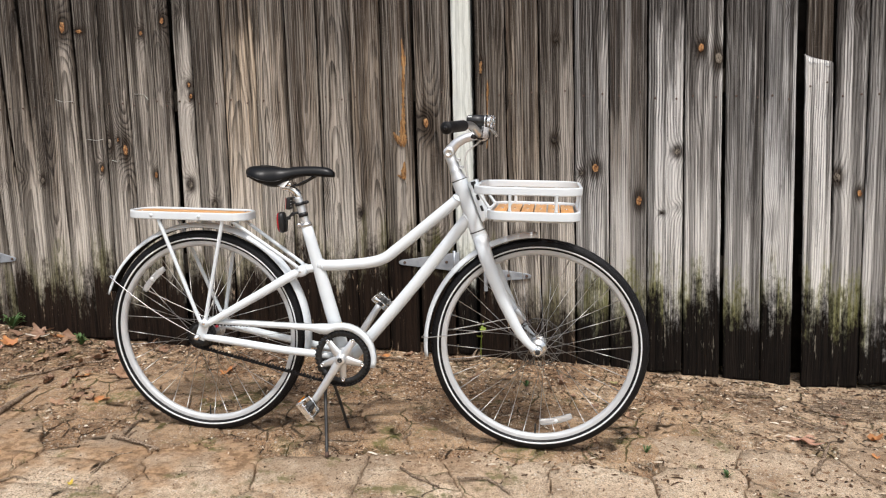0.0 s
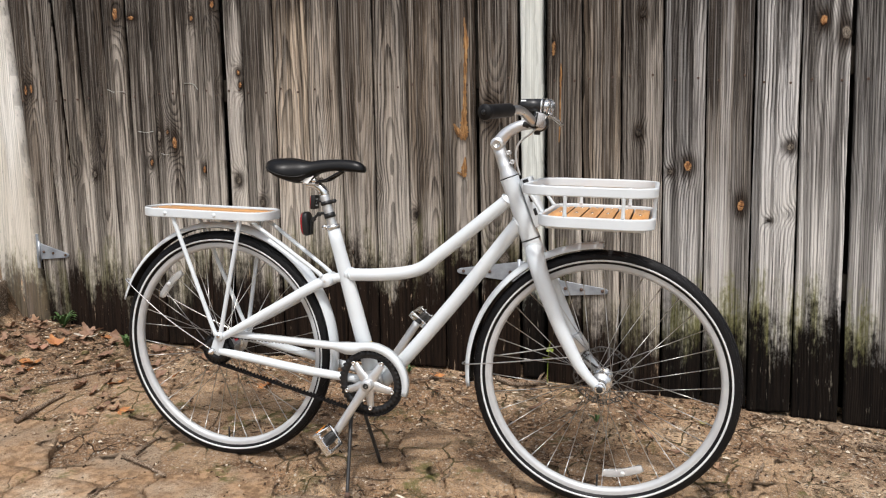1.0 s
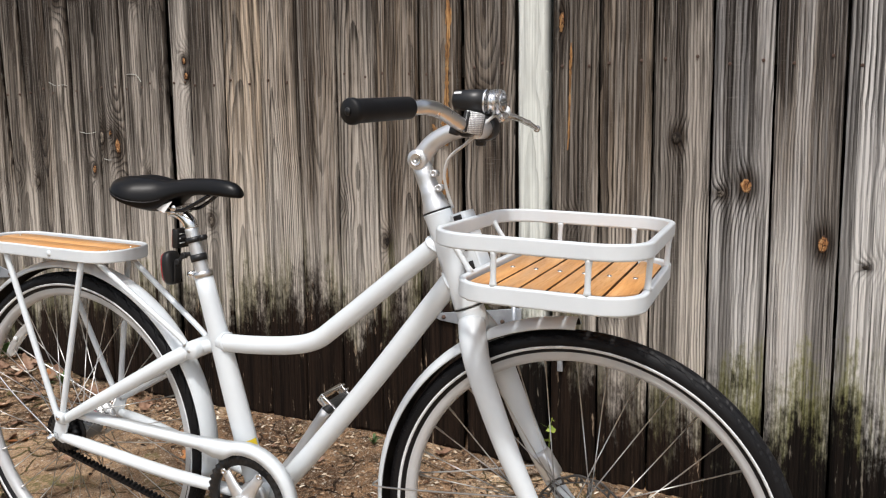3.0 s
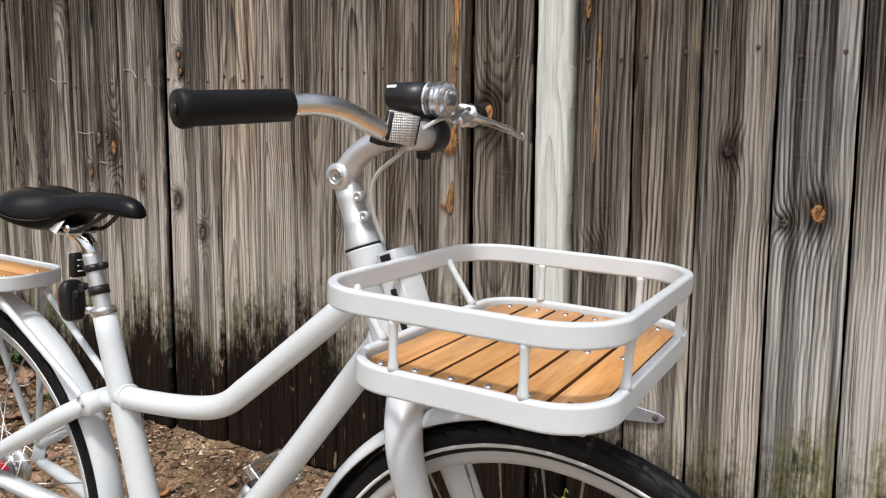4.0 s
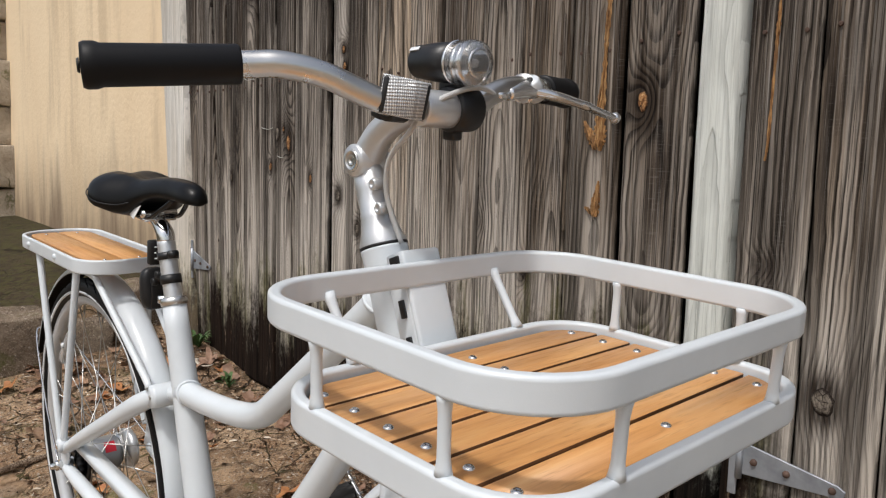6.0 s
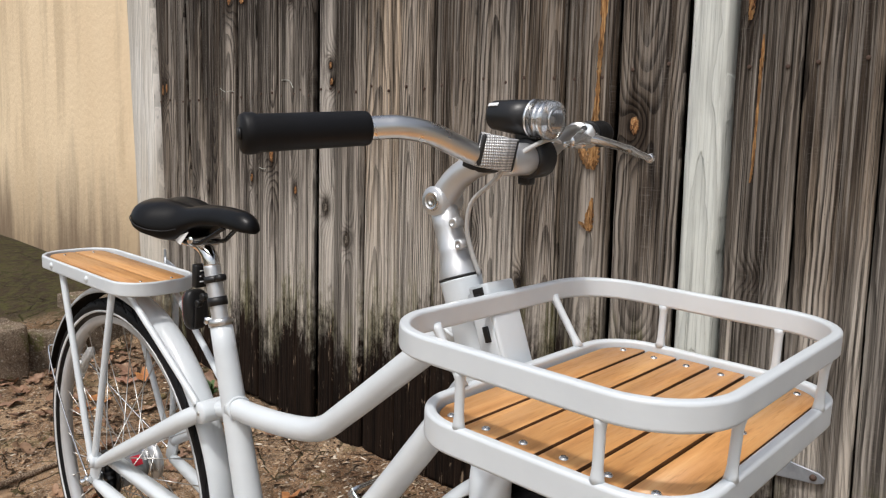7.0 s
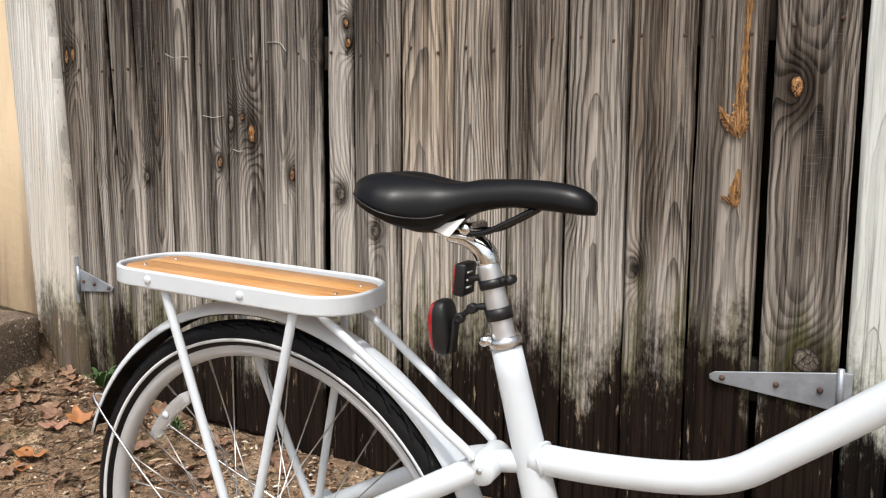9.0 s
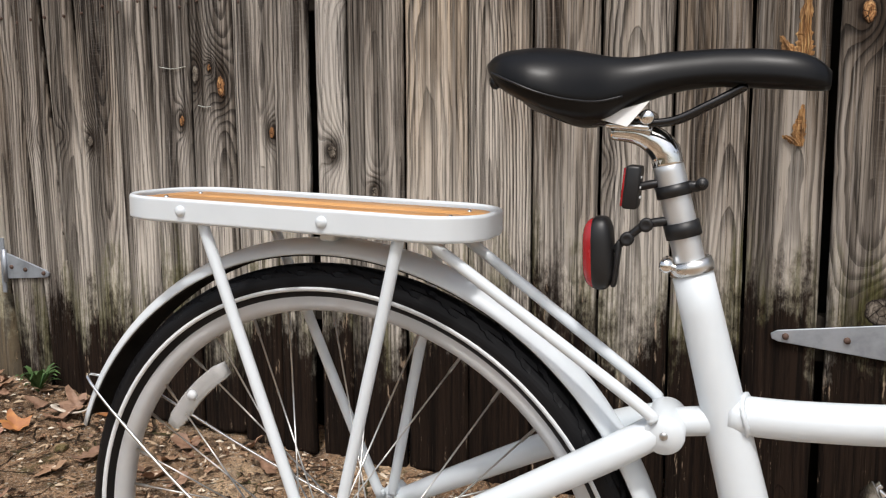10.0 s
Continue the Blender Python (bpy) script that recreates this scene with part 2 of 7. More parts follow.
    col = m.mix(m.math("MULTIPLY", m.span(g, 0.475, 0.37), 0.40 * soft), col, m.mix(0.55, col, (0.62, 0.58, 0.52)))
    col = m.mix(m.math("MULTIPLY", m.span(fleck, 0.66, 0.72), 0.5), col, (0.025, 0.02, 0.016))
    fibre = m.noise(m.scaled(p, (190, 45, 1.8), off), 1.0, 3, 0.55)
    col = m.mix(m.math("MULTIPLY", m.span(fibre, 0.53, 0.63), 0.70 * soft), col, m.mix(0.72, col, (0.012, 0.010, 0.009)))
    col = m.mix(m.math("MULTIPLY", m.span(fibre, 0.46, 0.36), 0.50 * soft), col, m.mix(0.42, col, m.mix(0.3, light_tone, (0.58, 0.52, 0.45))))
    # fine drying checks along the grain
    check = m.noise(m.scaled(p, (260, 60, 1.6), off), 1.0, 3, 0.6)
    col = m.mix(m.math("MULTIPLY", m.span(check, 0.625, 0.66), 0.85 * soft), col, (0.010, 0.008, 0.006))
    col = m.mix(m.math("MULTIPLY", m.span(check, 0.36, 0.31), 0.35 * soft), col, (0.50, 0.47, 0.43))
    # faint marks of the saw across the board
    saw = m.noise(m.scaled(p, (22, 4, 330), off), 1.0, 3, 0.6)
    col = m.mix(m.math("MULTIPLY", m.math("MULTIPLY", m.span(saw, 0.54, 0.68), 0.16), m.span(big, 0.5, 0.62)), col, m.mix(0.5, col, (0.55, 0.52, 0.48)))
    halo = m.attr("halo")
    col = m.mix(m.math("MULTIPLY", halo, m.span(mid, 0.25, 0.6, 0.62, 0.95)), col, m.mix(late, (0.034, 0.024, 0.017), (0.009, 0.0065, 0.005)))
    # black mould at the foot, running up in uneven fingers
    streak = m.noise(m.scaled(p, (17, 8, 1.7), off), 1.0, 7, 0.7)
    blot = m.noise(m.scaled(p, (13, 6, 8), off), 1.0, 6, 0.7)
    edge = m.math("ADD", z, m.math("MULTIPLY", m.math("SUBTRACT", streak, 0.5), 0.62))
    edge = m.math("ADD", edge, m.math("MULTIPLY", m.math("SUBTRACT", blot, 0.5), 0.42))
    edge = m.math("ADD", edge, m.math("MULTIPLY", m.math("SUBTRACT", r, 0.5), 0.14))
    edge = m.math("ADD", edge, m.math("MULTIPLY", m.math("SUBTRACT", fine, 0.5), 0.07))
    edge = m.math("ADD", edge, m.math("MULTIPLY", m.math("SUBTRACT", m.noise(m.scaled(p, (95, 30, 40), off), 1.0, 5, 0.7), 0.5), 0.32))
    edge = m.math("ADD", edge, m.span(m.split(p)[0], -0.62, -0.10, 0.0, 0.165))
    edge = m.math("ADD", edge, m.math("ADD", m.span(m.split(p)[0], -1.5, -2.1, 0.0, 0.06), m.span(m.split(p)[0], -2.4, -2.95, 0.0, 0.08)))
    green = m.math("MULTIPLY", m.math("MULTIPLY", m.span(edge, 0.66, 0.46), m.span(big, 0.40, 0.58)), green_amount)
    col = m.mix(green, col, m.mix(m.span(mid, 0.4, 0.6), (0.30, 0.30, 0.09), (0.10, 0.10, 0.03)))
    wet = m.math("MULTIPLY", m.span(edge, 0.60, 0.37), foot)
    mould = m.mix(m.span(mid, 0.40, 0.62), (0.010, 0.0072, 0.0055), (0.0028, 0.0022, 0.0018))
    mould = m.mix(m.span(fine, 0.56, 0.72), mould, (0.021, 0.016, 0.0125))
    chip = m.noise(m.scaled(p, (70, 20, 9), off), 1.0, 6, 0.7)
    mould = m.mix(m.span(chip, 0.62, 0.69), mould, (0.17, 0.15, 0.12))
    col = m.mix(wet, col, m.mix(1.0, mould, mouldy, "MULTIPLY"))
    m.bump(m.math("SUBTRACT", m.math("SUBTRACT", m.math("MULTIPLY", g, 1.2), late), m.span(check, 0.62, 0.66)), 0.75, 0.0025)
    return m.finish(col, 0.9, 0.0, Specular_IOR_Level=0.10)


WOOD = weathered_wood("weathered_brown_wood", (0.112, 0.094, 0.079), (0.51, 0.468, 0.420), (0.036, 0.028, 0.022), pale_amount=0.80, wash=(0.61, 0.556, 0.486), green_amount=0.4, mouldy=(1.9, 1.6, 1.4))
GREY_WOOD = weathered_wood("weathered_silver_wood", (0.15, 0.140, 0.133), (0.67, 0.662, 0.652), (0.046, 0.041, 0.038), pale_amount=0.75, green_amount=0.75, wash=(0.69, 0.668, 0.630), stain=1.08, soft=0.90)
PALE_WOOD = weathered_wood("pale_wood", (0.62, 0.64, 0.59), (0.76, 0.78, 0.74), (0.46, 0.48, 0.42), 0.4, 0.35, wash=(0.74, 0.76, 0.69), stain=0.32, soft=0.28)
END_WOOD = weathered_wood("flaking_pale_wood", (0.72, 0.68, 0.62), (0.88, 0.85, 0.79), (0.44, 0.39, 0.32), 0.70, 0.5, wash=(0.62, 0.55, 0.45), stain=0.42, soft=0.36, foot=0.8, mouldy=(7.0, 5.0, 3.6))


def knot_material(name, deep, body, pale):
    """End grain: rings round the heart, a few dark splits and a blackened rim."""
    m = Nodes(name)
    o = m.position()
    n = m.noise(m.scaled(o, (150, 60, 60)), 1.0, 5, 0.65)
    r = m.noise(m.scaled(o, (420, 100, 260)), 1.0, 4, 0.65)
    w = m.noise(m.scaled(o, (40, 20, 22)), 1.0, 3)
    rim = m.attr("rim")
    col = m.ramp(n, (0.34, deep), (0.48, body), (0.66, pale))
    col = m.mix(m.span(w, 0.45, 0.65, 0.0, 0.5), col, tuple(0.5 * a + 0.5 * b for a, b in zip(deep, body)))
    wave = m.math("SINE", m.math("ADD", m.math("MULTIPLY", rim, 24.0), m.math("MULTIPLY", n, 9.0)))
    col = m.mix(m.span(wave, 0.1, 0.9, 0.0, 0.55), col, deep)
    split = m.math("MULTIPLY", m.span(m.voronoi(m.scaled(o, (75, 20, 60)), 1.0, "DISTANCE_TO_EDGE"), 0.07, 0.015), m.span(w, 0.40, 0.52))
    col = m.mix(split, col, (0.012, 0.008, 0.006))
    edge = m.math("ADD", rim, m.math("MULTIPLY", m.math("SUBTRACT", r, 0.5), 0.7))
    col = m.mix(m.span(edge, 0.62, 0.92), col, (0.018, 0.012, 0.009))
    m.bump(m.math("SUBTRACT", r, split), 0.7, 0.003)
    return m.finish(col, 0.8, 0.0, Specular_IOR_Level=0.2)


def torn_material():
    """Fresh splintered heartwood, golden with red-brown streaks."""
    m = Nodes("torn_golden_wood")
    o = m.position()
    i = m.node("ShaderNodeNewGeometry").outputs["Random Per Island"]
    n = m.noise(m.scaled(o, (260, 80, 18)), 1.0, 5, 0.7)
    w = m.noise(m.scaled(o, (50, 20, 16)), 1.0, 4, 0.6)
    col = m.ramp(n, (0.36, (0.10, 0.045, 0.018)), (0.50, (0.36, 0.185, 0.070)), (0.66, (0.62, 0.40, 0.18)))
    col = m.mix(m.span(w, 0.46, 0.62, 0.0, 0.75), col, (0.13, 0.075, 0.040))
    col = m.mix(m.math("MULTIPLY", i, 0.5), col, (0.20, 0.095, 0.036))
    m.bump(n, 0.8, 0.003)
    return m.finish(col, 0.75, 0.0, Specular_IOR_Level=0.2)


def paint(name, col, rough, var=0.04, metal=0.0, coat=0.0, spec=0.5):
    m = Nodes(name)
    o = m.coord()
    n = m.noise(o, 14, 5)
    f = m.noise(o, 900, 2)
    c = m.mix(m.span(n, 0.35, 0.7, 0.0, 1.0), col, tuple(x * (1 - 2.5 * var) for x in col))
    m.bump(f, 0.08, 0.0006)
    return m.finish(c, m.span(n, 0.3, 0.7, rough - 0.05, rough + 0.08), metal, Coat_Weight=coat, Specular_IOR_Level=spec)


KNOT = knot_material("orange_heartwood", (0.095, 0.042, 0.018), (0.34, 0.155, 0.058), (0.60, 0.36, 0.165))
KNOT_GREY = knot_material("grey_end_grain", (0.050, 0.040, 0.031), (0.155, 0.130, 0.104), (0.30, 0.26, 0.21))
KNOT_DARK = knot_material("dark_decayed_knot", (0.008, 0.006, 0.005), (0.022, 0.017, 0.013), (0.10, 0.08, 0.06))
TORN = torn_material()
WHITE = paint("white_enamel", (0.668, 0.712, 0.742), 0.34, 0.02, 0.0, 0.25)
LAMP_SILVER = paint("bright_polished_alloy", (0.86, 0.87, 0.88), 0.17, 0.02, 0.92)
SILVER_PAINT = paint("satin_aluminium", (0.73, 0.74, 0.75), 0.36, 0.05, 0.76)
ALU = paint("brushed_aluminium", (0.78, 0.77, 0.75), 0.27, 0.05, 1.0)
CHROME = paint("chrome", (0.82, 0.82, 0.82), 0.1, 0.02, 1.0)
RIM_METAL = paint("anodised_rim", (0.56, 0.575, 0.59), 0.42, 0.04, 0.25)
STEEL = paint("spoke_steel", (0.58, 0.57, 0.55), 0.34, 0.05, 1.0)
GALV = paint("galvanised_steel", (0.42, 0.45, 0.49), 0.5, 0.16, 0.6)
RUST = paint("rusty_steel", (0.13, 0.08, 0.06), 0.75, 0.2, 0.3)
DISC_STEEL = paint("brake_disc_steel", (0.13, 0.125, 0.12), 0.42, 0.1, 0.8)
DARK_STEEL = paint("dark_steel", (0.05, 0.05, 0.05), 0.45, 0.1, 0.6)
GLOSS_BLACK = paint("gloss_black_steel", (0.006, 0.006, 0.007), 0.16, 0.05)
BLACK_PLASTIC = paint("black_plastic", (0.009, 0.009, 0.010), 0.42, 0.1)
GRIP_RUBBER = paint("black_foam_rubber", (0.007, 0.007, 0.008), 0.5, 0.1, spec=0.25)
RUBBER = paint("tyre_rubber", (0.0070, 0.0068, 0.0078), 0.50, 0.15, spec=0.20)
LEATHER = paint("black_vinyl", (0.003, 0.003, 0.0035), 0.38, 0.08, spec=0.24)
RED_LENS = paint("red_lens", (0.38, 0.015, 0.02), 0.2, 0.05, 0.0, 0.5)
STRIPE = paint("reflective_stripe", (0.72, 0.74, 0.75), 0.45, 0.03)
YELLOW = paint("yellow_sticker", (0.75, 0.55, 0.02), 0.4, 0.03)
BLUE = paint("blue_sticker", (0.02, 0.07, 0.35), 0.4, 0.03)
PAPER = paint("white_paper_tag", (0.78, 0.78, 0.77), 0.7, 0.02)
HUB_GREY = paint("grey_hub_shell", (0.34, 0.36, 0.38), 0.35, 0.05, 0.6)
CABLE = paint("grey_cable_sleeve", (0.55, 0.55, 0.54), 0.4, 0.03)
LINING_BLACK = paint("dark_lining", (0.022, 0.020, 0.018), 0.85, 0.2, spec=0.15)
MAGENTA = paint("red_marking", (0.55, 0.02, 0.04), 0.4, 0.03)


def clear_plastic(name, col, rough=0.05):
    m = Nodes(name)
    o = m.coord()
    w = m.noise(m.scaled(o, (1, 1, 1)), 160, 2)
    m.bump(w, 0.25, 0.001)
    return m.finish(col, rough, 0.0, Transmission_Weight=0.97, IOR=1.45)


CLEAR = clear_plastic("clear_plastic", (0.92, 0.93, 0.94))


def prism_material():
    m = Nodes("prismatic_reflector")
    o = m.coord()
    xyz = m.split(o)
    a = m.math("SINE", m.math("MULTIPLY", m.math("ADD", xyz[1], m.math("MULTIPLY", xyz[2], 0.58)), 1900.0))
    b = m.math("SINE", m.math("MULTIPLY", m.math("SUBTRACT", xyz[1], m.math("MULTIPLY", xyz[2], 0.58)), 1900.0))
    c = m.math("MULTIPLY", a, b)
    band = m.span(m.noise(m.scaled(o, (0, 160, 0)), 1.0, 2), 0.42, 0.6)
    col = m.mix(m.span(c, -0.5, 0.6), (0.34, 0.345, 0.35), (0.98, 0.99, 1.0))
    col = m.mix(m.math("MULTIPLY", band, 0.45), col, (0.22, 0.225, 0.23))
    m.bump(c, 0.6, 0.001)
    return m.finish(col, 0.22, 0.15)


PRISM = prism_material()


def bamboo():
    m = Nodes("oiled_bamboo")
    o = m.coord()
    r = m.rnd()
    off = m.node("ShaderNodeCombineXYZ")
    m.set(off.inputs[0], m.math("MULTIPLY", r, 13.0))
    m.set(off.inputs[1], m.math("MULTIPLY", r, 7.0))
    return m, o, r, off.outputs[0]


def bamboo_along(name, stretch):
    m, o, r, off = bamboo()
    m.mat.name = name
    f = m.noise(m.scaled(o, stretch, off), 1.0, 5, 0.6)
    g = m.noise(m.scaled(o, tuple(s * 4 for s in stretch), off), 1.0, 3, 0.6)
    b = m.noise(m.scaled(o, (9, 9, 9), off), 1.0, 3)
    col = m.ramp(f, (0.28, (0.42, 0.185, 0.055)), (0.5, (0.60, 0.295, 0.10)), (0.75, (0.72, 0.41, 0.165)))
    col = m.mix(m.span(g, 0.55, 0.75, 0.0, 0.55), col, (0.28, 0.125, 0.04))
    col = m.mix(m.span(b, 0.4, 0.75, 0.0, 0.35), col, (0.70, 0.42, 0.20))
    col = m.mix(m.math("MULTIPLY", r, 0.25), col, (0.42, 0.19, 0.06))
    m.bump(f, 0.2, 0.001)
    return m.finish(col, m.span(g, 0.3, 0.7, 0.36, 0.5))


BAMBOO_Y = bamboo_along("oiled_bamboo_across", (90, 7, 90))
# dark brown for slat sides: the shade of the gaps put into colour
BAMBOO_SHADE = paint("shaded_slat_edge", (0.115, 0.050, 0.018), 0.6, 0.15, spec=0.2)
BAMBOO_X = bamboo_along("oiled_bamboo_along", (7, 110, 110))


def cracks(m, p, scale, width, lo=0.49):
    """Thin wandering lines, 1 on the line."""
    w = m.node("ShaderNodeTexNoise")
    m.set(w.inputs["Vector"], p)
    w.inputs["Scale"].default_value, w.inputs["Detail"].default_value = 11.0, 8.0
    q = m.node("ShaderNodeVectorMath", "MULTIPLY_ADD")
    m.set(q.inputs[0], w.outputs["Color"])
    q.inputs[1].default_value = (0.07, 0.07, 0.0)
    m.set(q.inputs[2], m.scaled(p, (1, 1, 0)))
    d = m.voronoi(q.outputs[0], scale, "DISTANCE_TO_EDGE", "Distance")
    keep = m.span(m.noise(p, 2.6, 3, 0.6), lo, lo + 0.09)
    return m.math("MULTIPLY", m.span(d, width, width * 0.25), keep)


def aggregate(m, p, col, amount):
    """Grit of mixed stones set in the surface."""
    big = m.node("ShaderNodeTexVoronoi")
    m.set(big.inputs["Vector"], p)
    big.inputs["Scale"].default_value = 105
    small = m.node("ShaderNodeTexVoronoi")
    m.set(small.inputs["Vector"], p)
    small.inputs["Scale"].default_value = 260
    sb = m.split(big.outputs["Color"])
    ss = m.split(small.outputs["Color"])
    a = m.math("MULTIPLY", m.span(big.outputs["Distance"], 0.52, 0.36), m.span(sb[0], 0.55, 0.60))
    b = m.math("MULTIPLY", m.span(small.outputs["Distance"], 0.58, 0.40), m.span(ss[0], 0.42, 0.48))
    stone = m.ramp(sb[1], (0.0, (0.045, 0.032, 0.024)), (0.4, (0.20, 0.14, 0.095)), (0.7, (0.46, 0.36, 0.26)), (1.0, (0.80, 0.74, 0.64)))
    stone2 = m.ramp(ss[1], (0.0, (0.035, 0.024, 0.017)), (0.5, (0.22, 0.155, 0.105)), (1.0, (0.68, 0.58, 0.46)))
    col = m.mix(m.math("MULTIPLY", b, 0.75 * amount), col, stone2)
    return m.mix(m.math("MULTIPLY", a, 0.85 * amount), col, stone), m.math("ADD", a, m.math("MULTIPLY", b, 0.5))


def soil():
    m = Nodes("soil_and_old_concrete")
    p = m.position()
    a = m.noise(p, 3.2, 6, 0.6)
    b = m.noise(p, 22, 6, 0.65)
    c = m.noise(p, 160, 4, 0.7)
    f = m.noise(p, 480, 3, 0.7)
    col = m.ramp(a, (0.36, (0.180, 0.094, 0.046)), (0.50, (0.435, 0.258, 0.138)), (0.62, (0.72, 0.50, 0.305)))
    col = m.mix(m.span(b, 0.46, 0.62), col, m.mix(0.72, col, (0.075, 0.043, 0.025)))
    col = m.mix(m.math("MULTIPLY", m.span(c, 0.5, 0.66), 0.70), col, (0.050, 0.030, 0.019))
    col = m.mix(m.math("MULTIPLY", m.span(f, 0.54, 0.64), 0.68), col, (0.045, 0.028, 0.018))
    col = m.mix(m.math("MULTIPLY", m.span(f, 0.45, 0.34), 0.62), col, (0.78, 0.62, 0.45))
    sandy = m.math("ADD", m.span(m.math("ADD", m.split(p)[0], m.math("MULTIPLY", m.math("SUBTRACT", a, 0.5), 2.2)), 0.0, 0.9, 0.0, 0.72), m.span(m.split(p)[0], -1.5, -2.0, 0.0, 0.1))
    col = m.mix(m.math("MULTIPLY", sandy, m.span(b, 0.70, 0.46)), col, (0.66, 0.50, 0.345))
    col, grit = aggregate(m, p, col, 0.95)
    ck = cracks(m, p, 6.5, 0.020, 0.42)
    moss = m.math("MULTIPLY", m.span(m.noise(p, 5.5, 5, 0.6), 0.56, 0.66), m.span(c, 0.35, 0.6))
    xyz = m.split(p)
    humus = m.math("MULTIPLY", m.span(xyz[0], -1.7, -2.3), m.span(xyz[1], 2.55, 3.05))
    col = m.mix(m.math("MULTIPLY", humus, m.span(b, 0.38, 0.62, 0.05, 0.6)), col, (0.075, 0.046, 0.027))
    lush = m.span(xyz[0], -3.05, -3.3, 0.5, 1.0)
    col = m.mix(m.math("MULTIPLY", moss, lush), col, (0.115, 0.12, 0.030))
    # shade over the western bed put into the colour, along with moss tones
    bed_shade = m.span(xyz[0], -3.0, -3.3, 0.0, 0.9)
    col = m.mix(bed_shade, col, m.mix(m.span(b, 0.4, 0.65), (0.035, 0.028, 0.018), (0.085, 0.085, 0.03)))
    col = m.mix(m.math("MULTIPLY", ck, 0.85), col, m.mix(m.span(a, 0.48, 0.58), (0.025, 0.017, 0.011), (0.055, 0.055, 0.016)))
    h = m.math("ADD", m.math("MULTIPLY", b, 0.6), m.math("MULTIPLY", c, 0.5))
    h = m.math("ADD", h, m.math("ADD", m.math("MULTIPLY", grit, 0.22), m.math("MULTIPLY", f, 0.28)))
    m.bump(m.math("SUBTRACT", h, m.math("MULTIPLY", ck, 0.9)), 1.0, 0.016)
    return m.finish(col, 0.92, 0.0, Specular_IOR_Level=0.15)


SOIL = soil()


def concrete(name, light, mid, dark, creeping=False, grit=0.85, keep=0.52, wide=0.013):
    m = Nodes(name)
    p = m.position()
    r = m.rnd()
    a = m.noise(p, 4.0, 6, 0.62)
    b = m.noise(p, 34, 6, 0.68)
    c = m.noise(p, 240, 3, 0.7)
    col = m.ramp(a, (0.30, dark), (0.44, mid), (0.62, light))
    col = m.mix(m.span(b, 0.46, 0.66, 0.0, 0.7), col, m.mix(0.35, dark, mid))
    col = m.mix(m.math("MULTIPLY", r, 0.25), col, dark)
    col, g = aggregate(m, p, col, grit)
    col = m.mix(m.math("MULTIPLY", m.span(c, 0.52, 0.64), 0.60), col, (0.085, 0.058, 0.039))
    f = m.noise(p, 620, 3, 0.7)
    col = m.mix(m.math("MULTIPLY", m.span(f, 0.54, 0.64), 0.62), col, (0.085, 0.058, 0.038))
    col = m.mix(m.math("MULTIPLY", m.span(f, 0.45, 0.34), 0.52), col, (0.86, 0.75, 0.60))
    if creeping:
        y = m.math("ADD", m.split(p)[1], m.math("MULTIPLY", m.math("SUBTRACT", m.noise(p, 7, 6, 0.65), 0.5), 0.7))
        x = m.span(m.split(p)[0], -1.1, 0.6, 0.20, -0.26)
        col = m.mix(m.math("MULTIPLY", m.span(m.math("ADD", y, x), 2.14, 2.44), 0.55), col, (0.22, 0.145, 0.088))
    if creeping:
        dirt = m.math("MULTIPLY", m.span(m.noise(p, 2.4, 6, 0.62), 0.45, 0.58), m.span(m.split(p)[0], 0.1, -1.1, 0.10, 0.85))
        col = m.mix(dirt, col, m.mix(m.span(b, 0.40, 0.60), (0.50, 0.315, 0.178), (0.23, 0.135, 0.070)))
    ck = cracks(m, p, 5.0, wide, keep)
    moss = m.math("MULTIPLY", m.span(m.noise(p, 5.5, 5, 0.6), 0.56, 0.65), m.span(b, 0.4, 0.55))
    col = m.mix(m.math("MULTIPLY", moss, 0.7), col, (0.12, 0.125, 0.035))
    col = m.mix(m.math("MULTIPLY", ck, 0.8), col, m.mix(m.span(a, 0.44, 0.54), (0.035, 0.024, 0.015), (0.08, 0.08, 0.02)))
    h = m.math("ADD", m.math("MULTIPLY", b, 0.7), m.math("MULTIPLY", c, 0.4))
    h = m.math("ADD", h, m.math("ADD", m.math("MULTIPLY", g, 0.14), m.math("MULTIPLY", f, 0.25)))
    m.bump(m.math("SUBTRACT", h, m.math("MULTIPLY", ck, 0.8)), 1.0, 0.011)
    return m.finish(col, 0.9, 0.0, Specular_IOR_Level=0.15)


SLAB = concrete("pale_cracked_concrete", (0.86, 0.70, 0.52), (0.71, 0.545, 0.385), (0.32, 0.212, 0.130), True)
OLD_SLAB = concrete("dirty_old_concrete", (0.62, 0.415, 0.245), (0.39, 0.240, 0.132), (0.120, 0.068, 0.036), grit=0.75, keep=0.42, wide=0.019)
STONE = concrete("mossy_kerb_stone", (0.33, 0.26, 0.19), (0.19, 0.14, 0.10), (0.07, 0.052, 0.036))
PALE_STONE = concrete("pale_limestone", (0.70, 0.62, 0.50), (0.55, 0.47, 0.37), (0.30, 0.24, 0.18), grit=0.3)


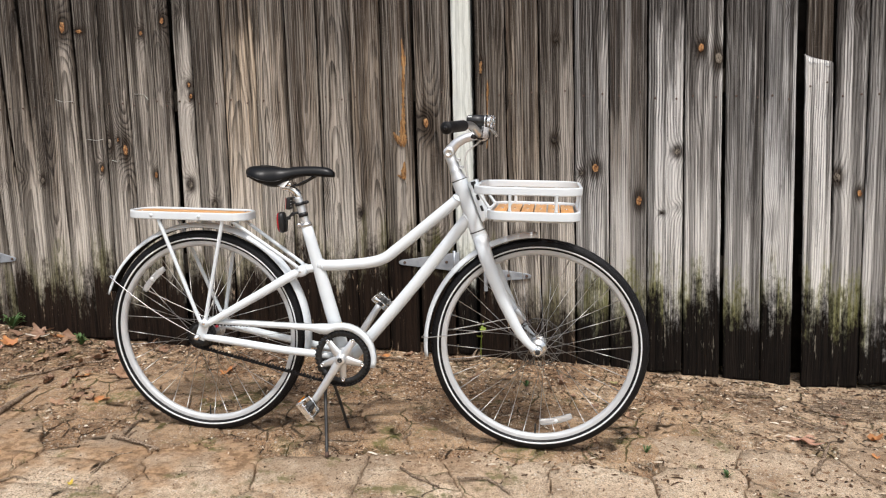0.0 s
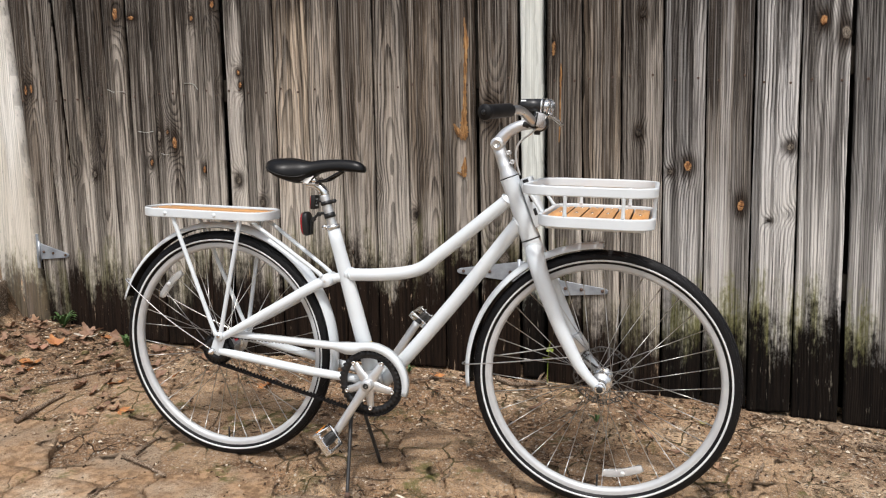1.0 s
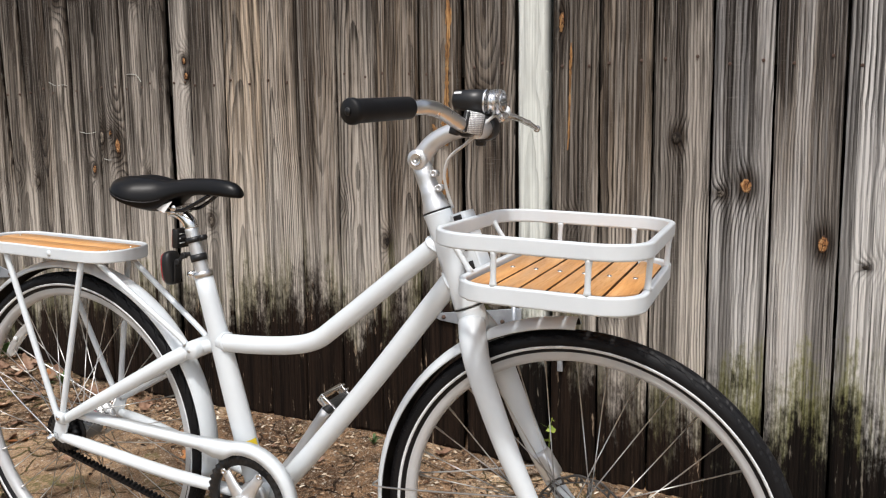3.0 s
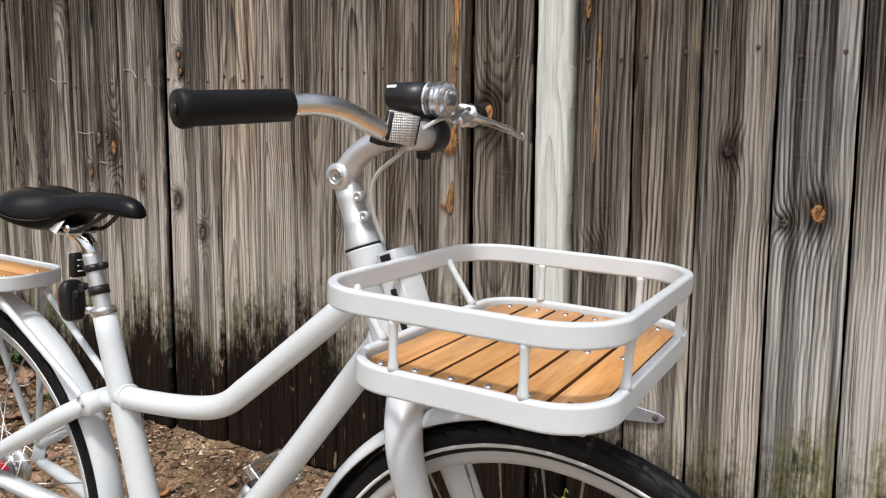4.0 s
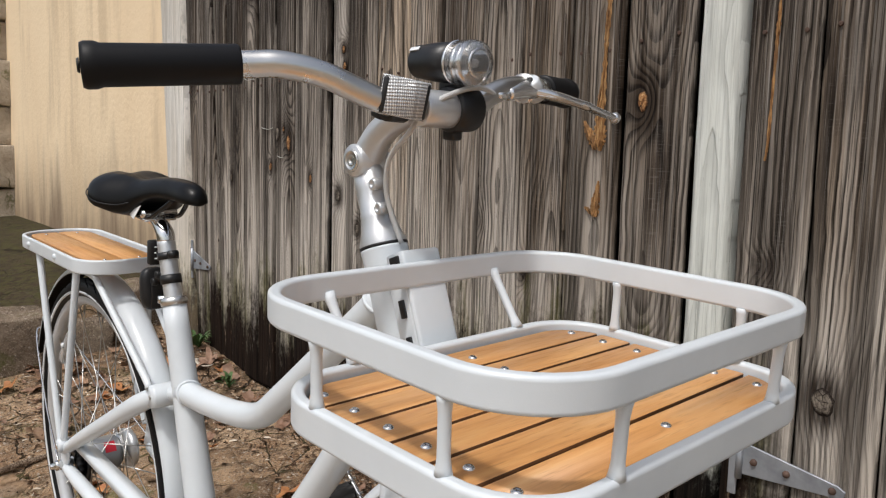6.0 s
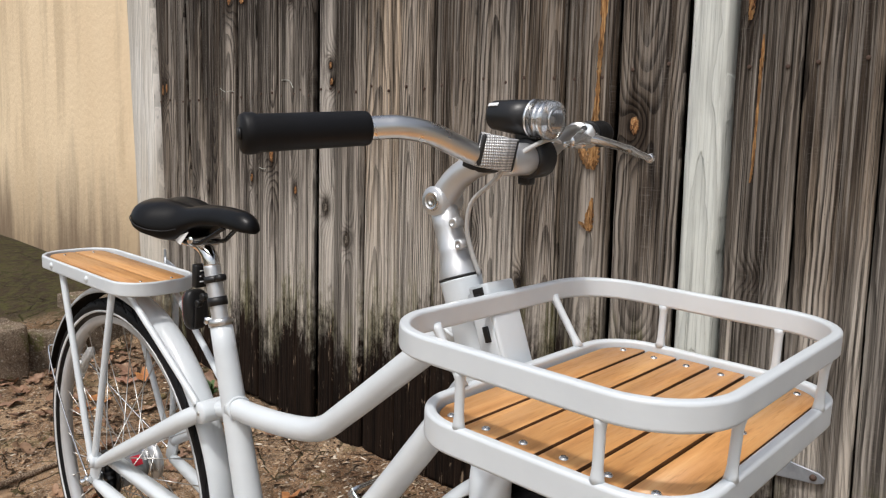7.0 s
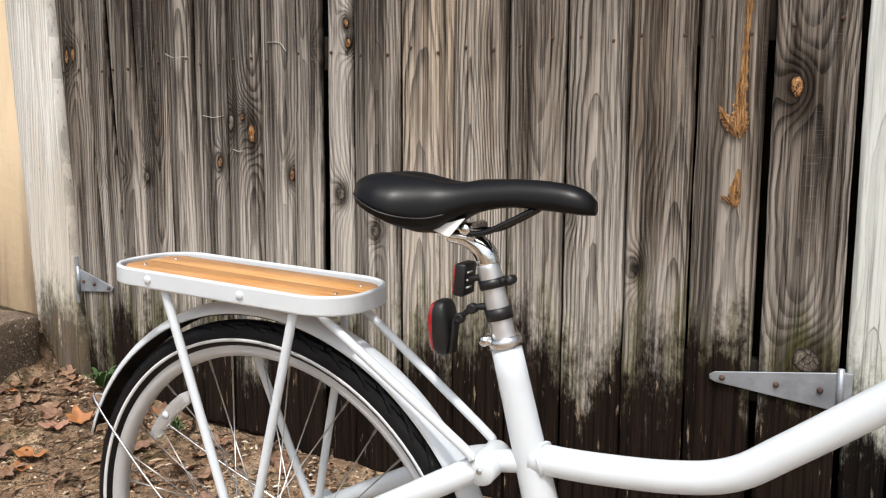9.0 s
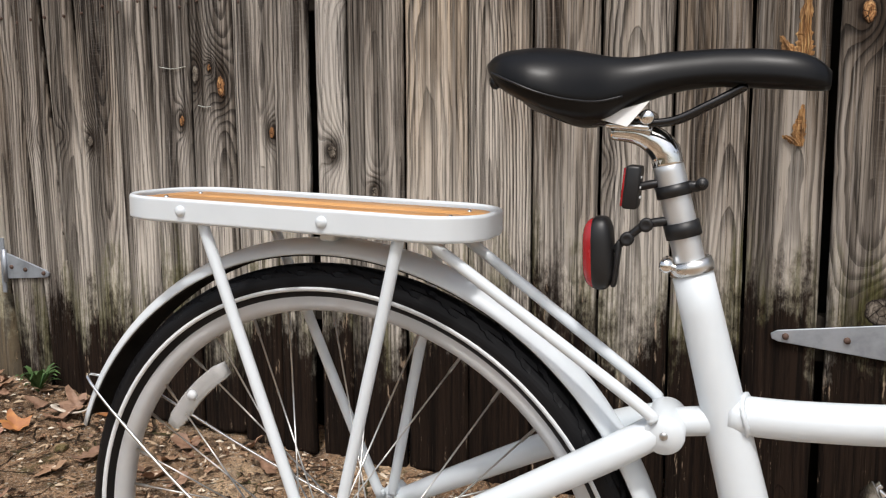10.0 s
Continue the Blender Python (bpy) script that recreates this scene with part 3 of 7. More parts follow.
def stucco():
    m = Nodes("stained_cream_stucco")
    p = m.position()
    z = m.split(p)[2]
    a = m.noise(m.scaled(p, (1.2, 1.6, 0.5)), 1.0, 5, 0.6)
    b = m.noise(p, 30, 4)
    v = m.noise(m.scaled(p, (5, 5, 0.7)), 1.0, 5, 0.65)
    col = m.mix(m.span(a, 0.3, 0.72), (0.88, 0.70, 0.475), (0.82, 0.63, 0.41))
    grime = m.math("ADD", z, m.math("MULTIPLY", m.math("SUBTRACT", v, 0.5), 1.1))
    col = m.mix(m.span(grime, 1.08, 0.30, 0.0, 0.92), col, (0.16, 0.105, 0.062))
    col = m.mix(m.span(v, 0.46, 0.66, 0.0, 0.45), col, (0.50, 0.36, 0.21))
    m.bump(b, 0.3, 0.01)
    return m.finish(col, 0.9)


STUCCO = stucco()
# near-black colour standing for wood in shade: rails and the sheet behind
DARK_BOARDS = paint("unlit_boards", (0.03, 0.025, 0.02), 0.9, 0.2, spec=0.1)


def leaf_material(name, c0, c1):
    m = Nodes(name)
    o = m.coord()
    r = m.rnd()
    n = m.noise(o, 60, 4)
    col = m.mix(m.span(n, 0.35, 0.65), c0, c1)
    col = m.mix(m.math("MULTIPLY", r, 0.5), col, tuple(0.45 * c for c in c0))
    m.bump(n, 0.4, 0.002)
    return m.finish(col, 0.65)


LEAF_BROWN = leaf_material("dry_brown_leaf", (0.20, 0.105, 0.062), (0.30, 0.18, 0.115))
LEAF_TAN = leaf_material("dry_tan_leaf", (0.36, 0.23, 0.14), (0.27, 0.15, 0.085))
LEAF_ORANGE = leaf_material("orange_leaf", (0.52, 0.23, 0.07), (0.38, 0.15, 0.06))
LEAF_RUSSET = leaf_material("russet_leaf", (0.46, 0.265, 0.185), (0.37, 0.195, 0.130))
LEAF_OLIVE = leaf_material("pale_olive_leaf", (0.40, 0.35, 0.15), (0.32, 0.27, 0.12))
LEAF_YELLOW = leaf_material("yellow_leaf", (0.70, 0.50, 0.05), (0.62, 0.42, 0.06))
LEAF_GREEN = leaf_material("green_weed", (0.045, 0.10, 0.025), (0.09, 0.16, 0.045))


def bark():
    """Weathered twig bark: pale worn ridges over dark brown furrows, some twigs darker."""
    m = Nodes("twig_bark")
    p = m.position()
    r = m.rnd()
    n = m.noise(p, 230, 5, 0.7)
    w = m.noise(p, 55, 4, 0.6)
    col = m.ramp(n, (0.40, (0.055, 0.034, 0.022)), (0.49, (0.26, 0.185, 0.125)), (0.58, (0.52, 0.42, 0.32)))
    col = m.mix(m.span(w, 0.50, 0.62, 0.0, 0.60), col, (0.085, 0.052, 0.033))
    col = m.mix(m.math("MULTIPLY", r, 0.35), col, (0.075, 0.045, 0.030))
    m.bump(n, 1.0, 0.006)
    return m.finish(col, 0.9, 0.0, Specular_IOR_Level=0.15)


BARK = bark()

# ---- the setting ----
FENCE_Y = 3.23


def build_ground():
    xs = np.concatenate([-np.geomspace(60, 3.6, 26), np.arange(-3.5, 1.75, 0.009), np.geomspace(1.8, 60, 26)])
    ys = np.concatenate([-np.geomspace(60, 0.2, 22), np.linspace(0.0, 1.15, 18), np.arange(1.2, 3.36, 0.009), np.linspace(3.4, 4.4, 14), np.geomspace(4.7, 80, 26)])
    X, Y = np.meshgrid(xs, ys)
    Z = ground_z(X, Y)
    near = step(-3.9, -3.4, X) * step(2.2, 1.6, X) * step(0.4, 1.2, Y) * step(4.2, 3.4, Y)
    Z = Z + near * (0.007 * fbm(X * 9, Y * 9, 11) + 0.004 * fbm(X * 40, Y * 40, 17, 3))
    # old cracks in the trodden part
    wx, wy = X + 0.05 * fbm(X * 5, Y * 5, 31), Y + 0.05 * fbm(X * 5, Y * 5, 37)
    crack = np.abs(vnoise(wx * 5.2, wy * 6.0, 41))
    crack2 = np.abs(vnoise(wx * 8.2 + 9, wy * 9.0, 43))
    Z = Z - near * 0.010 * (step(0.05, 0.0, crack) + 0.7 * step(0.04, 0.0, crack2))
    # the bed under the pale slabs lies deeper
    Z = Z - 0.026 * step(slab_edge(X) + 0.02, slab_edge(X) - 0.02, Y) * step(-3.0, -2.8, X)
    nx, ny = len(xs), len(ys)
    verts = np.stack([X, Y, Z], -1).reshape(-1, 3)
    i = (np.arange(ny - 1)[:, None] * nx + np.arange(nx - 1)[None]).reshape(-1)
    faces = np.stack([i, i + 1, i + nx + 1, i + nx], 1)
    me = bpy.data.meshes.new("ground")
    me.vertices.add(len(verts))
    me.vertices.foreach_set("co", verts.ravel())
    me.loops.add(faces.size)
    me.loops.foreach_set("vertex_index", faces.ravel())
    me.polygons.add(len(faces))
    me.polygons.foreach_set("loop_start", np.arange(0, faces.size, 4))
    me.polygons.foreach_set("use_smooth", np.ones(len(faces), bool))
    me.update(calc_edges=True)
    ob = put("ground", me, SOIL)
    return tagged(ob, "brown trodden soil and old cracked concrete with litter", "ground", kind="structure")


def slab_edge(x):
    """Where the pale apron ends towards the gate."""
    x = np.asarray(x, float)
    return np.interp(x, [-2.03, -1.6, -1.27, -1.08, -0.87, -0.5, -0.08, 0.16, 0.29, 0.485, 0.62, 1.2], [2.28, 2.30, 2.23, 2.33, 2.28, 2.325, 2.315, 2.34, 2.54, 2.64, 2.64, 2.60]) + 0.02 * vnoise(x * 6.0, x * 0 + 3.3, 3)


ground = build_ground()


def board_mesh(x0, x1, z0, z1, yf, thick, seed, knots=(), lean=0.0, spacing=0.0, jag=0.0, light=0.9, warm=0.0, straight=False):
    """A rough-sawn upright board with its growth rings stored as 'ring'."""
    rg = random.Random(seed)
    spacing = spacing or rg.choice((0.0070, 0.0085, 0.010, 0.012))
    nx = max(8, int((x1 - x0) / 0.007))
    nz = int((z1 - z0) / 0.010)
    u = np.linspace(0, 1, nx + 1)
    zz = np.linspace(0, 1, nz + 1)
    U, V = np.meshgrid(u, zz)
    Zc = z0 + (z1 - z0) * V
    Zc = Zc + (1 - V) ** 30 * 0.010 * fbm(U * 6 + seed, U * 0 + 2, seed)
    Zc = Zc - jag * V ** 40 * np.clip(0.5 + 1.1 * fbm(U * 4 + seed, U * 0 + 7, seed + 1, 5) + 0.6 * (U - 0.3), 0, 2)
    X = x0 + (x1 - x0) * U + lean * (Zc - 1.0)
    edge = np.minimum(U, 1 - U) * (x1 - x0)
    X = X + (np.sign(0.5 - U) * np.clip(1 - edge / 0.01, 0, 1)) * (0.0016 + 0.0022 * fbm(Zc * 7 + seed, U * 3, seed + 3))
    cup = rg.uniform(-0.004, 0.005)
    Y = yf + rg.uniform(-0.002, 0.002) + cup * (2 * U - 1) ** 2 + 0.004 * np.clip(1 - edge / 0.004, 0, 1) + 0.0012 * fbm(X * 60, Zc * 3, seed)
    # growth rings round a pith line behind the face
    cx = (x0 + x1) / 2 + rg.choice((0.10, -0.10, 0.13, -0.13, 0.08, -0.08) if straight else (0.0, 0.01, -0.015, 0.09, -0.09, 0.03))
    px = cx + 0.012 * fbm(Zc * 0.8, Zc * 0 + seed, seed + 7) + 0.004 * fbm(Zc * 4, Zc * 0 + seed, seed + 8)
    py = 0.024 + rg.uniform(0.0, 0.03) + rg.uniform(-0.06, 0.06) * (Zc - 0.9) + 0.022 * fbm(Zc * 1.1, Zc * 0 + 5, seed + 9)
    rho = np.sqrt((X - px) ** 2 + py ** 2) / spacing + 0.45 * fbm(X * 22 + seed, Zc * 7, seed + 21, 3) + 0.16 * fbm(X * 40, Zc * 28, seed + 22, 2)
    halo = np.zeros_like(rho)
    for kx, kz, ra, rb, tight in knots:
        q = ((X - kx) / (2.3 * ra)) ** 2 + ((Zc - kz) / (2.6 * rb)) ** 2
        swirl = 0.45 if tight > 1.5 or straight else 1.0
        rho = rho + swirl * (3.6 * np.exp(-q) + 1.6 * np.exp(-q / 5))
        halo = np.maximum(halo, (0.35 if tight > 1.5 else 1.0) * np.clip(1.3 * np.exp(-(q * tight) ** 1.5), 0, 1))
    front = np.stack([X, Y, Zc], -1).reshape(-1, 3)
    back = np.stack([X, np.full_like(X, yf + thick), Zc], -1)
    n = (nx + 1) * (nz + 1)
    verts = list(front)
    ring = list(rho.ravel())
    dark_ring = list(halo.ravel()) + [0.0] * (2 * (nz + 1))
    faces = []
    for j in range(nz):
        for i in range(nx):
            a = j * (nx + 1) + i
            faces.append((a, a + 1, a + nx + 2, a + nx + 1))
    left, right = [], []
    for j in range(nz + 1):
        left.append(len(verts))
        verts.append(back[j, 0])
        ring.append(rho[j, 0])
        right.append(len(verts))
        verts.append(back[j, nx])
        ring.append(rho[j, nx])
    for j in range(nz):
        a, b = j * (nx + 1), (j + 1) * (nx + 1)
        faces.append((a, b, left[j + 1], left[j]))
        faces.append((a + nx, right[j], right[j + 1], b + nx))
        faces.append((left[j], left[j + 1], right[j + 1], right[j]))
    faces.append(tuple([*range(nx, -1, -1), left[0], right[0]]))
    top = nz * (nx + 1)
    faces.append(tuple([*range(top, top + nx + 1), right[nz], left[nz]]))
    me = mesh_of("board", verts, faces)
    at = me.attributes.new("ring", "FLOAT", "POINT")
    at.data.foreach_set("value", np.array(ring, np.float32))
    at = me.attributes.new("halo", "FLOAT", "POINT")
    at.data.foreach_set("value", np.array(dark_ring, np.float32))
    for nm, v in (("light", light), ("warm", warm)):
        at = me.attributes.new(nm, "FLOAT", "POINT")
        at.data.foreach_set("value", np.full(len(verts), v, np.float32))
    return me


def knot_mesh(x, z, ra, rb, y, seed):
    """An uneven oval of end grain, split and sunk at its dark rim; 'rim' runs from the heart outward."""
    rg = random.Random(seed)
    verts, faces, rim = [(x + 0.2 * ra, y - 0.0022, z)], [], [0.0]
    n = 24
    ph, lump = rg.uniform(0, 6), [rg.uniform(-0.05, 0.05) for _ in range(n)]
    for s_, d, v in ((0.35, 0.0018, 0.25), (0.65, 0.0026, 0.5), (0.90, 0.0010, 0.85), (1.12, -0.0030, 1.0)):
        for k in range(n):
            a = 2 * math.pi * k / n
            w = s_ * (1 + 0.07 * math.sin(2 * a + ph) + 0.04 * math.sin(5 * a + 2 * ph) + lump[k])
            verts.append((x + ra * w * math.cos(a), y - d + rg.uniform(-0.0006, 0.0006), z + rb * w * math.sin(a)))
            rim.append(v)
    for k in range(n):
        k2 = (k + 1) % n
        faces.append((0, 1 + k, 1 + k2))
        for r in range(3):
            a = 1 + r * n
            faces.append((a + k, a + n + k, a + n + k2, a + k2))
    me = mesh_of("knot", verts, faces)
    at = me.attributes.new("rim", "FLOAT", "POINT")
    at.data.foreach_set("value", np.array(rim, np.float32))
    return me


def nail_mesh():
    bm = turned([(-0.004, 0.0042), (0.0022, 0.0042), (0.0030, 0.0032), (0.0032, 0.0)], (0, 0, 0), (0, -1, 0), 8)
    bmesh.ops.recalc_face_normals(bm, faces=bm.faces)
    me = bpy.data.meshes.new("nail")
    bm.to_mesh(me)
    bm.free()
    me.materials.append(RUST)
    return me


NAIL = nail_mesh()
SEED = [100]


def add_board(parent, x0, x1, z0, z1, yf=FENCE_Y, knots=(), lean=0.0, material=None, nails=(1.205,), thick=0.019, label="", jag=0.0, look_of=None):
    SEED[0] += 1
    sd = SEED[0]
    rg = random.Random(sd * 7)
    light, warm = look_of or LOOK.get(x0, (0.45, 0.4))
    tight = {"ringed": 0.42, "orange": 1.15, "grey": 1.15, "dark": 1.3}
    ob = put("board", board_mesh(x0 + 0.0014, x1 - 0.0014, z0, z1, yf, thick, sd, [(*k[:4], tight[k[4]] if len(k) == 5 else 1.9) for k in knots], lean, jag=jag, light=light, warm=warm, straight=x0 > -0.46), material or WOOD, parent, label)
    for n, k in enumerate(knots):
        if len(k) == 5:
            grey = k[4] in ("grey", "dark")
            put("knot", knot_mesh(*k[:4], yf, sd + 17 * n), KNOT_DARK if k[4] == "dark" else KNOT_GREY if grey else KNOT, ob, "grey end-grain knot" if grey else "bare orange knot")
    for nz_ in nails:
        for f in (0.22, 0.78):
            nl = put("nail", NAIL, None, ob)
            nl.location = (x0 + (x1 - x0) * (f + rg.uniform(-0.06, 0.06)) + lean * (nz_ - 1.0), yf, nz_ + rg.uniform(-0.012, 0.012))
    return ob


TOP = 2.15
LEFT_EDGES = [-2.925, -2.79, -2.686, -2.572, -2.43, -2.312, -2.188, -2.055, -1.932, -1.836]
LEFT_EDGES2 = [-1.820, -1.732, -1.588, -1.434, -1.288, -1.1445, -1.000, -0.860, -0.725]
RIGHT_EDGES = [-0.457, -0.328, -0.191, -0.047, 0.0935, 0.2445, 0.387, 0.535]
# x, z, half width, half height, kind: bare orange heartwood, grey end grain, or none for a swirl of the grain alone
KNOTS = {
    -2.925: [(-2.897, 1.258, 0.0085, 0.026, "orange"), (-2.864, 1.262, 0.008, 0.020, "orange")],
    -2.79: [(-2.735, 0.885, 0.012, 0.020)],
    -2.686: [(-2.640, 0.880, 0.010, 0.014)],
    -2.572: [(-2.532, 0.864, 0.011, 0.015, "grey")],
    -2.43: [(-2.362, 1.561, 0.016, 0.028, "orange")],
    -2.312: [(-2.282, 1.538, 0.018, 0.009, "orange"), (-2.216, 0.911, 0.008, 0.015, "orange")],
    -2.188: [(-2.168, 1.026, 0.010, 0.026, "grey"), (-2.124, 1.041, 0.006, 0.009, "orange"), (-2.090, 0.993, 0.0125, 0.029, "orange"), (-2.13, 1.0, 0.030, 0.034)],
    -2.055: [(-1.971, 1.513, 0.008, 0.012, "orange"), (-1.943, 0.876, 0.0085, 0.015, "orange")],
    -1.932: [(-1.861, 1.560, 0.010, 0.018, "orange"), (-1.859, 1.225, 0.010, 0.014)],
    -1.820: [(-1.752, 1.274, 0.008, 0.012, "orange"), (-1.746, 1.223, 0.008, 0.013, "orange"), (-1.774, 0.828, 0.012, 0.017, "grey"), (-1.775, 1.60, 0.010, 0.014)],
    -1.732: [(-1.660, 0.733, 0.010, 0.014, "grey")],
    -1.434: [(-1.345, 1.172, 0.016, 0.040)],
    -1.1445: [(-1.131, 0.796, 0.009, 0.013)],
    -1.000: [(-0.972, 0.684, 0.009, 0.015, "dark"), (-0.945, 0.978, 0.014, 0.045)],
    -0.716: [(-0.670, 1.066, 0.013, 0.020, "ringed"), (-0.625, 0.522, 0.026, 0.026, "grey")],
    -0.457: [(-0.430, 1.294, 0.008, 0.016, "orange"), (-0.401, 0.767, 0.014, 0.010)],
    -0.328: [(-0.284, 0.548, 0.019, 0.023, "grey"), (-0.234, 0.553, 0.018, 0.055)],
    -0.191: [(-0.119, 1.382, 0.010, 0.012, "dark"), (-0.130, 0.976, 0.011, 0.016, "dark")],
    -0.047: [(0.037, 0.856, 0.014, 0.019, "orange"), (-0.021, 0.836, 0.009, 0.009, "grey")],
    0.0935: [(0.211, 0.718, 0.012, 0.022, "orange")],
    0.2445: [(0.361, 0.914, 0.013, 0.013, "grey"), (0.302, 0.667, 0.008, 0.006, "dark"), (0.368, 0.688, 0.012, 0.010)],
    0.387: [(0.449, 1.319, 0.012, 0.017, "orange"), (0.516, 1.275, 0.016, 0.024, "grey"), (0.464, 0.90, 0.014, 0.085)],
    0.543: [(0.66, 0.60, 0.012, 0.03)],
    0.690: [(0.729, 0.619, 0.014, 0.034), (0.775, 1.44, 0.010, 0.012)],
    0.947: [(0.962, 0.796, 0.014, 0.020, "grey"), (1.046, 0.732, 0.010, 0.014, "orange"), (1.02, 1.42, 0.012, 0.014)],
}


# how bleached and how brown each board is
LOOK = {
    -2.925: (0.20, 0.6), -2.79: (0.24, 0.5), -2.686: (0.38, 0.4), -2.572: (0.48, 0.5), -2.43: (0.54, 0.3), -2.312: (0.54, 0.2), -2.188: (0.48, 0.3), -2.055: (0.72, 0.2), -1.932: (0.62, 0.2),
    -1.820: (0.95, 0.05), -1.732: (0.50, 0.3), -1.588: (0.88, 0.9), -1.434: (0.64, 0.6), -1.288: (0.30, 0.6), -1.1445: (0.46, 0.4), -1.000: (0.22, 0.8), -0.860: (0.18, 0.7), -0.716: (0.16, 0.5),
    -0.457: (0.50, 0.4), -0.328: (0.38, 0.7), -0.191: (0.60, 0.1), -0.047: (0.38, 0.2), 0.0935: (0.26, 0.6), 0.2445: (0.85, 0.1), 0.387: (0.80, 0.2), 0.543: (0.42, 0.0), 0.690: (0.62, 0.0), 0.947: (0.62, 0.1), 1.065: (0.36, 0.0)}


def slope(x):
    """The boards by the end post lean outward at the top."""
    return float(np.interp(x, [-3.0, -2.7, -2.5, -2.25], [-0.080, -0.070, -0.030, 0.0]))


def nail_height(x):
    return float(np.interp(x, [-2.4, -1.6, -0.6, -0.3, 0.3, 0.8], [1.207, 1.188, 1.181, 1.174, 1.130, 1.110]))


def bottom(x):
    return float(np.interp(x, [-2.95, -2.66, -2.35, -1.85, -0.90, 0.27, 0.56, 0.8, 1.2], [0.165, 0.127, 0.110, 0.077, 0.076, 0.000, -0.020, -0.050, -0.032])) - 0.004


def row_of_boards(parent, edges, lean=0.0, material=None):
    for a, b in zip(edges, edges[1:]):
        z0 = bottom((a + b) / 2) + random.Random(int(a * 1000)).uniform(-0.004, 0.008)
        add_board(parent, a, b, z0, TOP, knots=KNOTS.get(a, ()), lean=lean + slope((a + b) / 2), nails=(nail_height(a),), material=material, yf=FENCE_Y + random.Random(int(a * 991)).uniform(-0.003, 0.004))


def strap_hinge(parent, tip, root, root_h, material=GALV):
    """A tapered tee-hinge strap with its pin leaf and bolts."""
    (xt, zt), (xr, zr) = tip, root
    s = 1 if xt > xr else -1
    y = FENCE_Y - 0.0085
    outline = [(xr, zr + root_h / 2), (xr, zr - root_h / 2), (xt - s * 0.012, zt - 0.011), (xt, zt - 0.006), (xt + s * 0.002, zt + 0.004), (xt - s * 0.010, zt + 0.011)]
    bm = bmesh.new()
    fr = [bm.verts.new((x, y, z)) for x, z in outline]
    bk = [bm.verts.new((x, y + 0.005, z)) for x, z in outline]
    bm.faces.new(fr)
    bm.faces.new(bk[::-1])
    for i in range(len(fr)):
        j = (i + 1) % len(fr)
        bm.faces.new((fr[i], fr[j], bk[j], bk[i]))
    bmesh.ops.bevel(bm, geom=bm.edges[:], offset=0.001, segments=1, affect="EDGES")
    strap = part("strap_hinge", bm, material, parent, "scuffed galvanised steel tee hinge", smooth=False)
    part("hinge_leaf", slab(pose(xr - s * 0.014, y + 0.002, zr), (0.016, 0.006, root_h + (0.085 if s > 0 else 0.004)), 0.002), material, strap, smooth=False)
    part("hinge_pin", turned([(-root_h * 0.62, 0), (-root_h * 0.62, 0.0065), (root_h * 0.62, 0.0065), (root_h * 0.62, 0)], (xr - s * 0.001, y - 0.003, zr), (0, 0, 1), 10), material, strap)
    for f in (0.14, 0.47, 0.9):
        x, z = xr + (xt - xr) * f, zr + (zt - zr) * f
        part("bolt", turned([(0.0, 0.0065), (0.004, 0.006), (0.0062, 0.0035), (0.0066, 0)], (x, y, z), (0, -1, 0), 10), RUST, strap, "rusty bolt head")
    return strap


left_gate = tagged(empty("wooden_gate", pose(0, 0, 0)), "tall gate of weathered brown boards, mouldy at the foot", "gate", "gates")
row_of_boards(left_gate, LEFT_EDGES)
row_of_boards(left_gate, LEFT_EDGES2)
add_board(left_gate, -0.716, -0.5625, bottom(-0.66), TOP, knots=KNOTS[-0.716], nails=(nail_height(-0.7),))
for z in (0.46, 1.205, 1.95):
    part("rail", slab(pose(-1.76, FENCE_Y + 0.042, z), (2.3, 0.038, 0.09), 0.003), DARK_BOARDS, left_gate)
strap_hinge(left_gate, (-0.806, 0.467), (-0.562, 0.468), 0.079)
strap_hinge(left_gate, (-2.712, 0.489), (-2.880, 0.506), 0.078)

right_gate = tagged(empty("wooden_gate", pose(0, 0, 0)), "tall gate of weathered silver-grey boards with green algae", "gate", "gates")
row_of_boards(right_gate, RIGHT_EDGES[:4])
row_of_boards(right_gate, RIGHT_EDGES[3:], 0.0, GREY_WOOD)
row_of_boards(right_gate, [0.543, 0.690, 0.811], -0.004, GREY_WOOD)
for z in (0.44, 1.19, 1.95):
    part("rail", slab(pose(0.19, FENCE_Y + 0.042, z), (1.22, 0.038, 0.09), 0.003), DARK_BOARDS, right_gate)
strap_hinge(right_gate, (-0.234, 0.4055), (-0.413, 0.413), 0.060)

side_fence = tagged(empty("fence_panel", pose(0, 0, 0)), "fence panel of weathered upright boards beside the gate", "fence")
add_board(side_fence, 0.838, 0.944, bottom(0.9), 1.275, material=GREY_WOOD, lean=-0.012, nails=(1.16,), label="paler board with a broken top", jag=0.05, look_of=(1.15, 0.1))
add_board(side_fence, 0.842, 0.943, 1.20, TOP, yf=FENCE_Y + 0.022, nails=())
row_of_boards(side_fence, [0.947, 1.065, 1.21, 1.35, 1.50, 1.64, 1.78, 1.92, 2.06], 0.0, GREY_WOOD)
for z in (0.44, 1.16, 1.95):
    part("rail", slab(pose(1.47, FENCE_Y + 0.062, z), (1.24, 0.038, 0.09), 0.003), DARK_BOARDS, side_fence)

